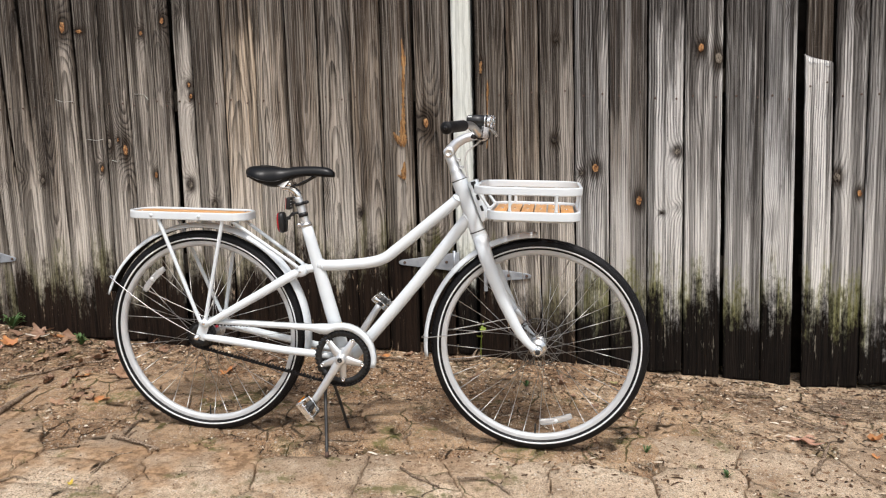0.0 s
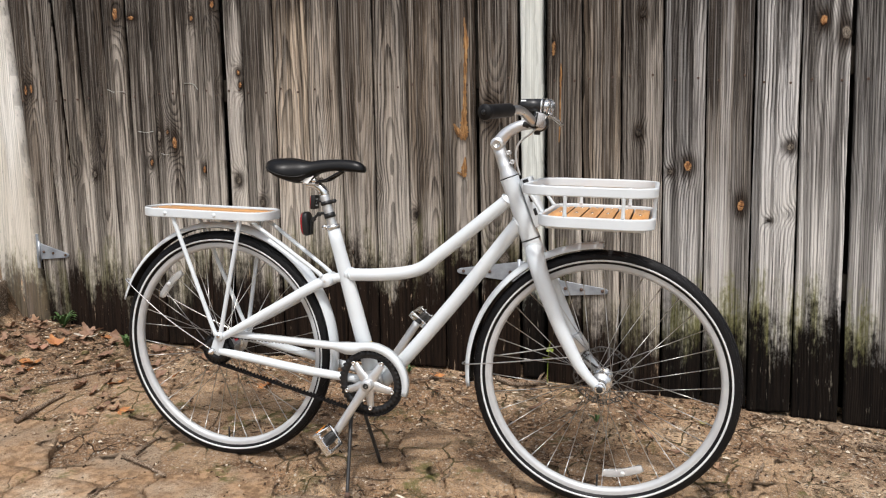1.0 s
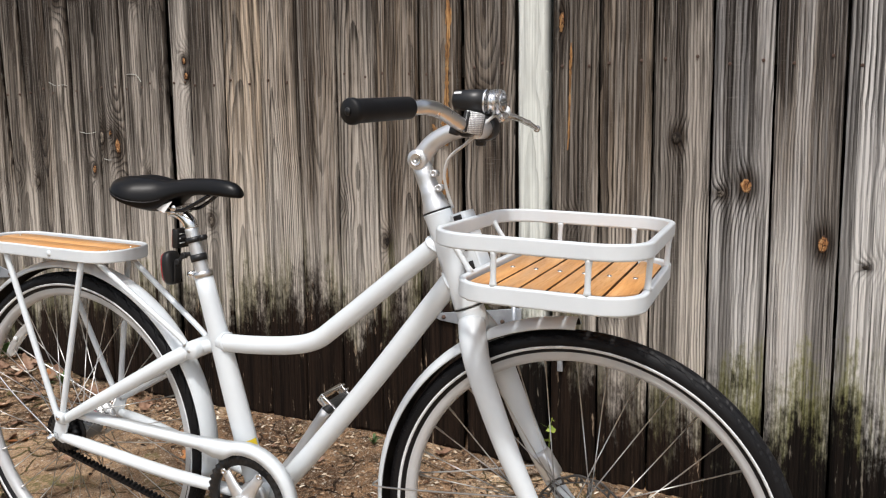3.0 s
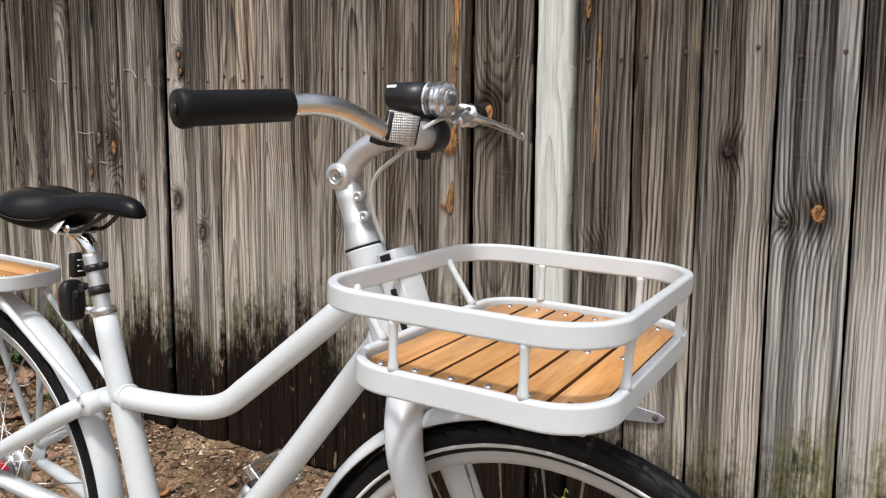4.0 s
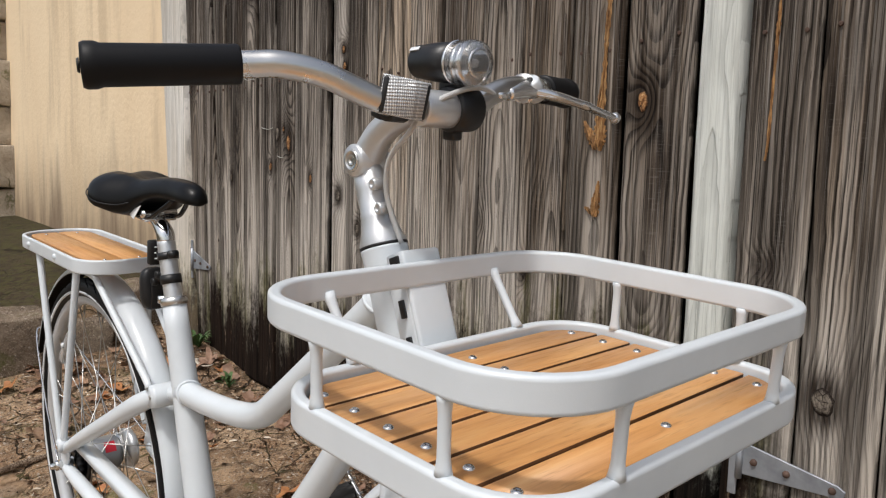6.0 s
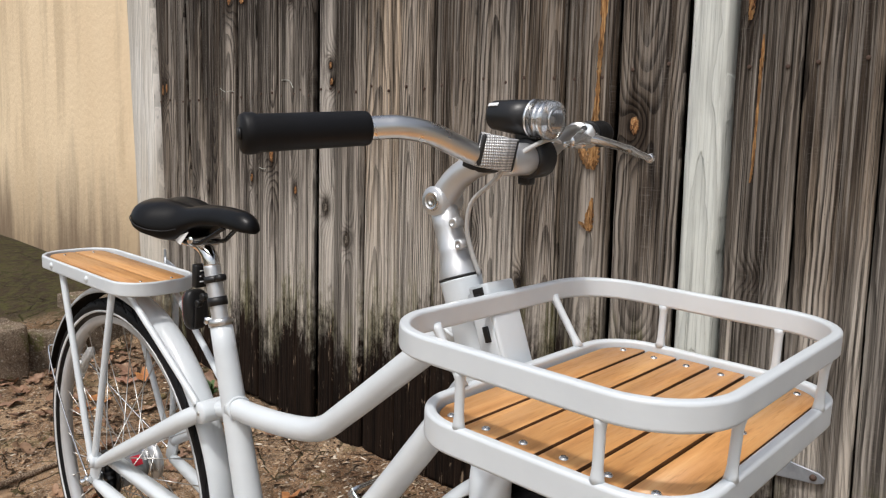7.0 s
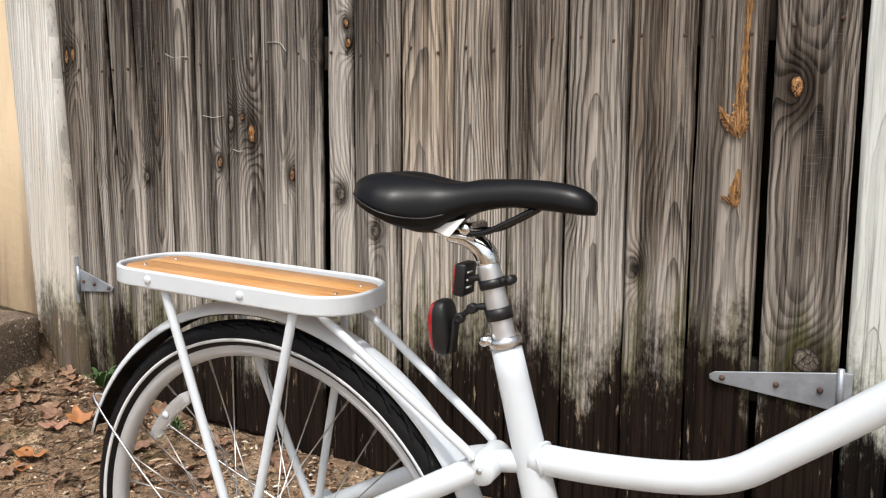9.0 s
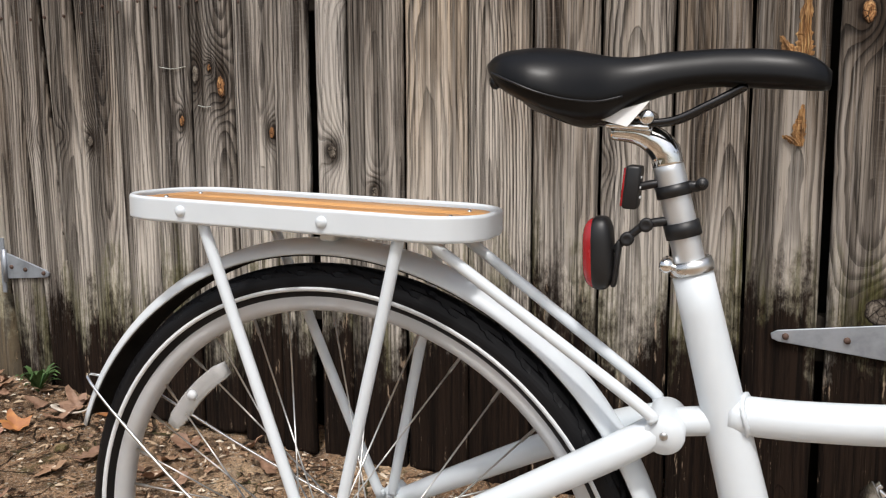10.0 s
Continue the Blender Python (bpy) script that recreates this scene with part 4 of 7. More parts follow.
# posts
tagged(put("gate_post", board_mesh(-0.5555, -0.4735, 0.06, TOP, FENCE_Y + 0.002, 0.088, 900, spacing=0.011), PALE_WOOD), "pale greenish-white timber gate post between the gates", "post")
tagged(put("gate_post", board_mesh(-3.053, -2.951, 0.10, TOP, FENCE_Y - 0.010, 0.10, 901, spacing=0.010, lean=-0.080), END_WOOD), "whitish timber gate post with flaking surface", "post")
tagged(put("trim_board", board_mesh(-3.202, -3.058, 0.10, TOP, FENCE_Y - 0.002, 0.06, 902, spacing=0.012, lean=-0.080), END_WOOD), "whitish timber trim board beside the gate post", "trim", kind="structure")

# unseen sheet added behind the gates, coloured dark so the gaps look shaded
tagged(put("dark_backing", mesh_of("dark_backing", *(lambda b: ([tuple(v.co) for v in b.verts], [[v.index for v in q.verts] for q in b.faces]))(slab(pose(-0.56, 3.42, 1.05), (5.0, 0.06, 2.3)))), DARK_BOARDS), "dark sheet added behind the gates to keep the board gaps shaded", "wall", kind="structure")


def splinter(parent, pts, y, seed, strands=7):
    """Bare wood where a strip of the surface has torn away: a ragged bed and upstanding fibres."""
    rs = random.Random(seed)
    line = catmull([(x, z, w) for x, z, w in pts], 10)
    bm = bmesh.new()
    rows = []
    for k, p in enumerate(line):
        x, z, w = p.x, p.y, max(0.0015, p.z * (1 + rs.uniform(-0.35, 0.25)))
        zz = z + rs.uniform(-0.002, 0.002)
        rows.append([bm.verts.new((x - w, y - 0.0004, zz)), bm.verts.new((x - w * 0.4, y - rs.uniform(0.001, 0.003), zz)), bm.verts.new((x + w * 0.5, y - rs.uniform(0.001, 0.003), zz)), bm.verts.new((x + w, y - 0.0004, zz))])
    for p, q in zip(rows, rows[1:]):
        for k in range(3):
            bm.faces.new((p[k], p[k + 1], q[k + 1], q[k]))
    for s_ in range(strands):
        a = rs.randrange(0, max(1, len(line) - 12))
        b = min(len(line) - 1, a + rs.randrange(8, 26))
        f, r = rs.uniform(-0.75, 0.75), rs.uniform(0.0009, 0.0022)
        path = []
        for k in range(a, b + 1):
            t = (k - a) / (b - a)
            path.append((line[k].x + f * max(line[k].z, 0.002) + 0.003 * t * rs.uniform(0, 1), y - 0.002 - 0.006 * t * t, line[k].y))
        sweep(bm, path, [r * 0.6, r, r, r * 0.3], 5)
    return part("torn_strip", bm, TORN, parent, "torn strip of bare golden wood", smooth=False)


splinter(left_gate, [(-0.766, 1.42, 0.003), (-0.760, 1.34, 0.008), (-0.764, 1.25, 0.007), (-0.767, 1.18, 0.006), (-0.769, 1.10, 0.008), (-0.773, 1.05, 0.012), (-0.772, 1.00, 0.015), (-0.770, 0.970, 0.006)], FENCE_Y, 1, 12)
splinter(left_gate, [(-0.812, 1.030, 0.003), (-0.800, 1.010, 0.010), (-0.786, 0.985, 0.012), (-0.780, 0.970, 0.004)], FENCE_Y - 0.003, 2)
splinter(left_gate, [(-0.770, 0.905, 0.003), (-0.773, 0.875, 0.008), (-0.776, 0.850, 0.012), (-0.772, 0.828, 0.004)], FENCE_Y, 3)
splinter(left_gate, [(-0.802, 0.850, 0.003), (-0.790, 0.842, 0.009), (-0.778, 0.830, 0.004)], FENCE_Y - 0.002, 4, 4)
splinter(right_gate, [(-0.428, 1.31, 0.003), (-0.430, 1.285, 0.006), (-0.432, 1.26, 0.003)], FENCE_Y, 5, 3)
splinter(right_gate, [(-0.404, 1.23, 0.002), (-0.405, 1.17, 0.004), (-0.407, 1.08, 0.0025), (-0.409, 0.99, 0.003), (-0.412, 0.95, 0.002)], FENCE_Y, 6, 3)

# pale scratches on the boards
for pts in (((-2.022, 1.245), (-1.990, 1.243), (-1.972, 1.237), (-1.955, 1.216)), ((-2.430, 1.240), (-2.405, 1.229), (-2.386, 1.224), (-2.360, 1.226), (-2.332, 1.223)), ((-2.278, 1.050), (-2.236, 1.043), (-2.196, 1.047)), ((-2.160, 0.949), (-2.140, 0.944), (-2.122, 0.945))):
    part("scratch", tube([(x, FENCE_Y - 0.0008, z) for x, z in pts], 0.0017, 6, 6, flat=0.5, up=(0, 0, 1)), PALE_WOOD, left_gate, "pale scratch in the surface")

# building to the west: stained stucco wall with a stone corner
bw = slab(pose(-4.88, 3.40, 1.6), (3.44, 0.26, 3.8))
tagged(part("wall_west", bw, STUCCO, smooth=False), "cream stucco wall stained brown at the foot", "wall", kind="structure")


def rough_block(name, m, size, seed, material, bevel=0.02):
    bm = bmesh.new()
    bmesh.ops.create_cube(bm, size=1.0, matrix=Matrix.Diagonal((*size, 1)))
    bmesh.ops.bevel(bm, geom=bm.edges[:], offset=bevel, segments=2, affect="EDGES", profile=0.6)
    bmesh.ops.subdivide_edges(bm, edges=bm.edges[:], cuts=3, use_grid_fill=True)
    for v in bm.verts:
        v.co += 0.018 * noise.noise_vector(v.co * 6 + Vector((seed, 0, 0))) + 0.006 * noise.noise_vector(v.co * 25)
    bm.transform(m)
    return part(name, bm, material)


column = tagged(empty("stone_pier", pose(-6.80, 3.28, 0.2)), "pale stone pier at the corner of the stucco wall", "pier")
zc = 0.05
for i, h in enumerate((0.42, 0.34, 0.30, 0.36, 0.30, 0.38, 0.34)):
    blk = rough_block("stone", pose(0.06 * (i % 2) - 0.03 * i, 0.0, zc + h / 2), (0.66, 0.5, h - 0.012), 20 + i, PALE_STONE)
    blk.parent = column
    zc += h
for i, (y0, y1, x, top, tilt) in enumerate(((1.25, 1.72, -3.1, 0.29, 2), (1.74, 2.24, -3.08, 0.30, -1), (2.26, 2.70, -3.07, 0.315, 1), (2.72, 2.95, -3.13, 0.26, -4), (2.93, 3.17, -3.17, 0.375, 2))):
    s = rough_block("kerb_stone", pose(x, (y0 + y1) / 2, top - 0.14, tilt, 0, 3 * tilt), (0.27, y1 - y0, 0.28), 40 + i, STONE, 0.025)
    tagged(s, "rough brown kerb stone edging the mossy bed", "kerb stone", "kerb stones", "")

# ---- the bicycle: x forward, y to its left, z up, from the rear axle ----
BIKE = Matrix.Translation((-1.263, 2.379, 0.357)) @ pose(0, 0, 0, 0, 0, 2.1) @ pose(0, 0, 0, 0, 2.7, 0) @ pose(0, 0, 0, 1.6, 0, 0)
BASE = Matrix.Translation((0.56, 0, -0.35))
INV = BASE.inverted()
bike = tagged(empty("bicycle", BIKE @ BASE), "white step-through city bicycle with front tray on its kickstand", "bicycle")
R_TYRE = 0.3465
FRONT = Vector((1.104, 0.0, 0.001))
REAR = Vector((-0.010, -0.008, -0.008))
GUARD = Vector((-0.008, -0.005, -0.002))
BB = Vector((0.4755, 0.0, -0.057))


def bp(name, bm, material, parent=None, label="", smooth=True):
    bm.transform(INV)
    return part(name, bm, material, parent or bike, label, smooth)


def sides(fn):
    for s in (-1, 1):
        fn(s)


# tubes of the frame
seat_top = Vector((0.3415, -0.010, 0.368))
seat_foot = Vector((0.467, -0.012, -0.058))
bp("seat_tube", tube([seat_foot, seat_top], [0.0225, 0.0225, 0.0215, 0.0195, 0.018], 24, 10), WHITE)
bp("bottom_bracket_shell", turned([(-0.037, 0.0), (-0.037, 0.0215), (0.037, 0.0215), (0.037, 0)], BB, (0, 1, 0), 24), WHITE)
bp("top_tube", tube([(0.383, -0.014, 0.2365), (0.45, -0.012, 0.239), (0.54, -0.009, 0.249), (0.600, -0.007, 0.266), (0.650, -0.006, 0.304), (0.735, -0.003, 0.376), (0.846, 0, 0.471)], 0.0177, 20, 8), WHITE)
bp("down_tube", tube([(0.490, 0, -0.075), (0.60, 0, 0.056), (0.71, 0, 0.194), (0.80, 0, 0.313), (0.874, 0, 0.412)], 0.0192, 20, 8), WHITE)
ht, hb = Vector((0.8405, 0, 0.522)), Vector((0.9020, 0, 0.366))
bp("head_tube", tube([ht, ht.lerp(hb, 0.1), ht.lerp(hb, 0.5), ht.lerp(hb, 0.9), hb], [0.0250, 0.0242, 0.0242, 0.0250, 0.0255], 28, 6), WHITE)
ax = (hb - ht).normalized()
bp("headset_ring", turned([(-0.001, 0.0), (-0.001, 0.0256), (0.0012, 0.0256), (0.0012, 0)], ht - ax * 0.002, -ax, 24), DARK_STEEL)
bp("headset_ring", turned([(0, 0.0), (0, 0.0260), (0.003, 0.0260), (0.003, 0)], hb, ax, 24), DARK_STEEL)


def weld(at, direction, r):
    bm = bmesh.new()
    d = Vector(direction).normalized()
    s = d.orthogonal().normalized()
    w = d.cross(s)
    sweep(bm, [Vector(at) + r * (math.cos(a) * s + math.sin(a) * w) + d * 0.003 * math.cos(2 * a) for a in np.linspace(0, 2 * math.pi, 40, endpoint=False)], [0.0021 + 0.0007 * (k % 2) for k in range(40)], 6, closed=True)
    return bm


bp("weld_bead", weld((0.397, -0.013, 0.2375), (1, 0.03, 0.02), 0.0182), WHITE)
bp("weld_bead", weld((0.8365, 0, 0.4635), (0.77, 0, 0.64), 0.0178), WHITE)
bp("weld_bead", weld((0.868, 0, 0.4045), (0.65, 0, 0.76), 0.0198), WHITE)


def stays(s):
    bp("chainstay", tube([(0.010, s * 0.078, -0.008), (0.10, s * 0.074, -0.018), (0.28, s * 0.058, -0.043), (0.44, s * 0.034, -0.060)], [0.010, 0.0125, 0.0125, 0.0125, 0.012], 14, 6), WHITE)
    bp("seatstay", tube([(0.012, s * 0.080, 0.030), (0.10, s * 0.075, 0.082), (0.21, s * 0.060, 0.148), (0.285, s * 0.038 - 0.009, 0.194), (0.328, s * 0.014 - 0.014, 0.219)], [0.010, 0.013, 0.0145, 0.0155, 0.015], 14, 6), WHITE)
    bp("dropout", slab(pose(0.004, s * 0.079, 0.010, 0, 20, 0), (0.034, 0.007, 0.058), 0.003), WHITE)
    bp("stay_boss", turned([(-0.010, 0.0), (-0.010, 0.0125), (0.010, 0.0125), (0.012, 0.011), (0.012, 0)], (0.018, s * 0.084, 0.042), (0, s, 0), 16), WHITE)
    bp("axle_nut", turned([(0, 0.0), (0, 0.010), (0.010, 0.010), (0.012, 0.008), (0.012, 0.006), (0.020, 0.0055), (0.021, 0)], (REAR.x, s * 0.082, REAR.z), (0, s, 0), 6), CHROME)
    bp("stay_bolt", turned([(0, 0.0), (0, 0.0055), (0.0022, 0.005), (0.0022, 0)], (0.018, s * 0.096, 0.042), (0, s, 0), 10), CHROME)


sides(stays)
bp("rack_mount", turned([(-0.030, 0), (-0.030, 0.017), (-0.026, 0.0185), (0.026, 0.0185), (0.030, 0.017), (0.030, 0)], (0.331, -0.016, 0.218), (0, 1, 0), 28), WHITE)
bp("bridge_tube", tube([(0.331, -0.014, 0.220), (0.384, -0.012, 0.230)], 0.0135, 16, 3), WHITE)
for s in (-1, 1):
    bp("cap_bolt", turned([(0, 0), (0, 0.004), (0.0015, 0.0035), (0.0015, 0)], (0.331, s * 0.0298 - 0.016, 0.218), (0, s, 0), 12), STEEL)
bp("seat_clamp", turned([(-0.006, 0.0178), (-0.006, 0.0196), (0.0, 0.0202), (0.006, 0.0192), (0.006, 0.0140)], seat_top, (-0.292, 0, 0.956), 24), ALU)
bp("clamp_bolt", turned([(-0.016, 0), (-0.016, 0.006), (0.012, 0.006), (0.012, 0)], (0.3205, -0.010, 0.368), (0, 1, 0), 12), CHROME)
bm = bmesh.new()
sd = (seat_top - seat_foot).normalized()
rows = []
for k in range(9):
    a = radians(-70 + 80 * k / 8)
    out = Vector((0, 1, 0)) * math.sin(a) + sd.cross(Vector((0, 1, 0))).normalized() * -math.cos(a)
    rows.append([bm.verts.new(seat_foot.lerp(seat_top, f) + out * 0.0231) for f in (0.185, 0.235)])
for p, q in zip(rows, rows[1:]):
    bm.faces.new((p[0], p[1], q[1], q[0]))
bp("sticker", bm, YELLOW, label="small yellow and blue sticker on the tube")
bp("sticker_mark", slab(pose(0.448, -0.0342, 0.025, 0, -17, 20), (0.010, 0.0015, 0.009), 0.0004), BLUE)


# fork
def blade(s):
    bp("fork_blade", tube([(0.912, s * 0.010, 0.340), (0.927, s * 0.036, 0.308), (0.946, s * 0.049, 0.260), (0.994, s * 0.055, 0.152), (1.040, s * 0.058, 0.066), (1.070, s * 0.060, 0.027), (1.099, s * 0.061, 0.001)], [0.024, 0.0235, 0.0215, 0.019, 0.0155, 0.013, 0.011], 18, 7), WHITE)
    bp("fork_end", turned([(-0.004, 0), (-0.004, 0.015), (0.004, 0.015), (0.004, 0)], (1.103, s * 0.061, 0.0), (0, 1, 0), 18), WHITE)
    bp("axle_washer", turned([(0, 0.0), (0, 0.0135), (0.010, 0.0130), (0.011, 0.012), (0.011, 0)], (1.104, s * 0.065, 0.001), (0, s, 0), 20), CHROME)
    bp("axle_nut", turned([(0, 0.0), (0, 0.0088), (0.006, 0.0088), (0.008, 0.007), (0.008, 0)], (1.104, s * 0.076, 0.001), (0, s, 0), 6), DARK_STEEL)


bp("fork_crown", tube([hb + ax * 0.003, hb + ax * 0.022, hb + ax * 0.045], [0.0252, 0.0252, 0.022], 20, 4), WHITE)
sides(blade)
bp("brake_hose", tube([(0.925, -0.005, 0.36), (0.962, 0.045, 0.27), (0.99, 0.045, 0.17), (1.03, 0.042, 0.085)], 0.0022, 8, 8), BLACK_PLASTIC)


# wheels
def torus_profile(profile, centre, seg):
    bm = bmesh.new()
    lathe(bm, profile, centre, (0, 1, 0), seg, closed=True)
    return bm


def tyre_mesh(centre):
    """Tyre with a cut tread of slanted blocks."""
    bm = bmesh.new()
    seg, prof = 432, []
    r0, w = R_TYRE - 0.0195, 0.0195
    m = 30
    for k in range(m + 1):
        a = radians(-142 + 284 * k / m)
        prof.append((w * math.sin(a), r0 + 0.0195 * math.cos(a), a))
    rings = []
    for i in range(seg):
        t = 2 * math.pi * i / seg
        ring = []
        for k, (y, r, a) in enumerate(prof):
            da = abs(math.degrees(a))
            cut = 0.0
            if 13 < da < 66:
                slant = int(da / 9.5)
                cut = 0.0024 if (i + 2 * slant) % 9 in (0, 1) else 0.0
                if 36 < da < 41:
                    cut = 0.0016
            elif da <= 13:
                cut = 0.0016 if (i + int(math.degrees(a) / 4)) % 18 == 0 or 5 < da < 9 else 0.0
            ring.append(bm.verts.new((centre[0] + (r - cut) * math.cos(t), centre[1] + y, centre[2] + (r - cut) * math.sin(t))))
        rings.append(ring)
    for i in range(seg):
        p, q = rings[i], rings[(i + 1) % seg]
        for k in range(m):
            bm.faces.new((p[k], p[k + 1], q[k + 1], q[k]))
        bm.faces.new((p[m], p[0], q[0], q[m]))
    return bm


def spoke_mesh():
    bm = bmesh.new()
    sweep(bm, [(0, 0, 0), (0, 0, 0.93), (0, 0, 0.932), (0, 0, 1.0)], [0.0010, 0.0010, 0.0018, 0.0018], 6)
    me = bpy.data.meshes.new("spoke")
    for fc in bm.faces:
        fc.smooth = True
    bm.to_mesh(me)
    bm.free()
    me.materials.append(STEEL)
    return me


SPOKE = spoke_mesh()


def wheel(centre, name, hub_r, flange, label):
    c = Vector(centre)
    rim = bp(name, torus_profile([(-0.0115, 0.3105), (-0.0125, 0.3130), (-0.0105, 0.3140), (0.0105, 0.3140), (0.0125, 0.3130), (0.0115, 0.3105), (0.0125, 0.3050), (0.0105, 0.2985), (0.005, 0.2950), (0, 0.2940), (-0.005, 0.2950), (-0.0105, 0.2985), (-0.0125, 0.3050)], c, 120), RIM_METAL, label=label)
    bp("tyre", tyre_mesh(c), RUBBER, rim, "black tyre with a white reflective stripe", smooth=False)
    for s in (-1, 1):
        bp("reflective_stripe", turned([(s * 0.0180, 0.3234), (s * 0.0202, 0.3234), (s * 0.0192, 0.3188), (s * 0.0170, 0.3188)], c, (0, 1, 0), 120), STRIPE, rim)
    bp("hub", turned([(-0.062, 0), (-0.062, 0.010), (-0.046, 0.011), (-flange - 0.004, hub_r), (-flange - 0.003, hub_r + 0.010), (-flange, hub_r + 0.010), (-flange + 0.001, hub_r), (0, hub_r - 0.004), (flange - 0.001, hub_r), (flange, hub_r + 0.010), (flange + 0.003, hub_r + 0.010), (flange + 0.004, hub_r), (0.046, 0.011), (0.062, 0.010), (0.062, 0)], c, (0, 1, 0), 28), ALU, rim)
    for i in range(36):
        s = 1 if i % 2 else -1
        th = 2 * math.pi * (i + 0.25) / 36
        cross = radians(58) * (1 if (i // 2) % 2 else -1)
        a = c + Vector(((hub_r + 0.007) * math.cos(th + cross), s * flange, (hub_r + 0.007) * math.sin(th + cross)))
        b = c + Vector((0.2945 * math.cos(th), s * 0.003, 0.2945 * math.sin(th)))
        d = b - a
        sp = put("spoke", SPOKE, None, rim)
        sp.matrix_basis = INV @ Matrix.Translation(a) @ d.to_track_quat("Z", "Y").to_matrix().to_4x4() @ Matrix.Diagonal((1, 1, d.length, 1))
    bp("valve", tube([c + Vector((0, 0, -0.294)), c + Vector((0, 0, -0.262))], 0.0028, 8, 2), BLACK_PLASTIC, rim)
    return rim


def wheel_reflector(rim, centre, angle, r):
    """A curved clear reflector clipped across the spokes."""
    bm = bmesh.new()
    c = Vector(centre)
    n = 10
    rows = []
    for i in range(n + 1):
        a = radians(angle) + (i / n - 0.5) * 0.42
        w = 0.0098 if 0 < i < n else 0.0080
        rows.append([bm.verts.new(c + Vector(((r + p) * math.cos(a), q, (r + p) * math.sin(a)))) for p, q in ((w, -0.006), (w, 0.004), (-w, 0.004), (-w, -0.006), (-w * 0.6, -0.009), (w * 0.6, -0.009))])
    for p, q in zip(rows, rows[1:]):
        for k in range(6):
            bm.faces.new((p[k], p[(k + 1) % 6], q[(k + 1) % 6], q[k]))
    bm.faces.new(rows[0])
    bm.faces.new(rows[-1][::-1])
    rf = bp("spoke_reflector", bm, CLEAR_WHITE, rim, "clear plastic spoke reflector")
    a = radians(angle)
    bp("reflector_clip", turned([(0, 0), (0, 0.0065), (0.004, 0.005), (0.004, 0)], c + Vector((r * math.cos(a), -0.009, r * math.sin(a))), (0, -1, 0), 12), STRIPE, rim)
    return rf


def ribbed_clear():
    m = Nodes("ribbed_clear_plastic")
    o = m.coord()
    w = m.noise(m.scaled(o, (400, 400, 400)), 1.0, 2)
    m.bump(w, 0.5, 0.002)
    return m.finish((0.84, 0.85, 0.85), 0.18, 0.0, Transmission_Weight=0.66, IOR=1.3)


CLEAR_WHITE = ribbed_clear()
rear_wheel = wheel(REAR, "rear_wheel", 0.026, 0.030, "silver-rimmed spoked wheel with geared hub")
front_wheel = wheel(FRONT, "front_wheel", 0.018, 0.028, "silver-rimmed spoked wheel with disc brake")
wheel_reflector(rear_wheel, REAR, 137.4, 0.258)
wheel_reflector(front_wheel, FRONT, -75, 0.254)
bp("gear_hub_shell", turned([(-0.026, 0.026), (-0.026, 0.031), (-0.02, 0.034), (0.02, 0.034), (0.026, 0.031), (0.026, 0.026)], REAR, (0, 1, 0), 28), HUB_GREY, rear_wheel)
bm = bmesh.new()
rows = [[bm.verts.new((REAR.x + 0.0346 * math.cos(radians(d)), y, REAR.z + 0.0346 * math.sin(radians(d)))) for y in (-0.012, 0.008)] for d in range(24, 62, 4)]
for p, q in zip(rows, rows[1:]):
    bm.faces.new((p[0], p[1], q[1], q[0]))
bp("hub_marking", bm, MAGENTA, rear_wheel, "red printed mark on the hub")


def disc(centre, y):
    """A pierced brake disc: two wavy rings joined by slanting bridges."""
    bm = bmesh.new()
    c = Vector(centre) + Vector((0, y, 0))
    n = 72

    def at(r, a, yy):
        return bm.verts.new(c + Vector((r * math.cos(a), yy, r * math.sin(a))))

    for inner, outer, wave in ((0.0765, 0.0800, 12), (0.0665, 0.0690, 6)):
        rings = [[], [], [], []]
        for k in range(n):
            a = 2 * math.pi * k / n
            w = 0.0014 * math.sin(wave * a)
            for j, (r, yy) in enumerate(((outer + w, -0.001), (inner + w * 0.6, -0.001), (inner + w * 0.6, 0.001), (outer + w, 0.001))):
                rings[j].append(at(r, a, yy))
        for j in range(4):
            for k in range(n):
                bm.faces.new((rings[j][k], rings[j][(k + 1) % n], rings[(j + 1) % 4][(k + 1) % n], rings[(j + 1) % 4][k]))
    for k in range(36):
        a = 2 * math.pi * k / 36
        lean, half = (0.07 if k % 2 else -0.03), 0.028
        loop = [[at(r, b, yy) for r, b in ((0.0680, a - half), (0.0775, a - half + lean), (0.0775, a + half + lean), (0.0680, a + half))] for yy in (-0.0008, 0.0008)]
        bm.faces.new(loop[0])
        bm.faces.new(loop[1][::-1])
        for q in range(4):
            bm.faces.new((loop[0][q], loop[1][q], loop[1][(q + 1) % 4], loop[0][(q + 1) % 4]))
    bmesh.ops.recalc_face_normals(bm, faces=bm.faces[:])
    return bm


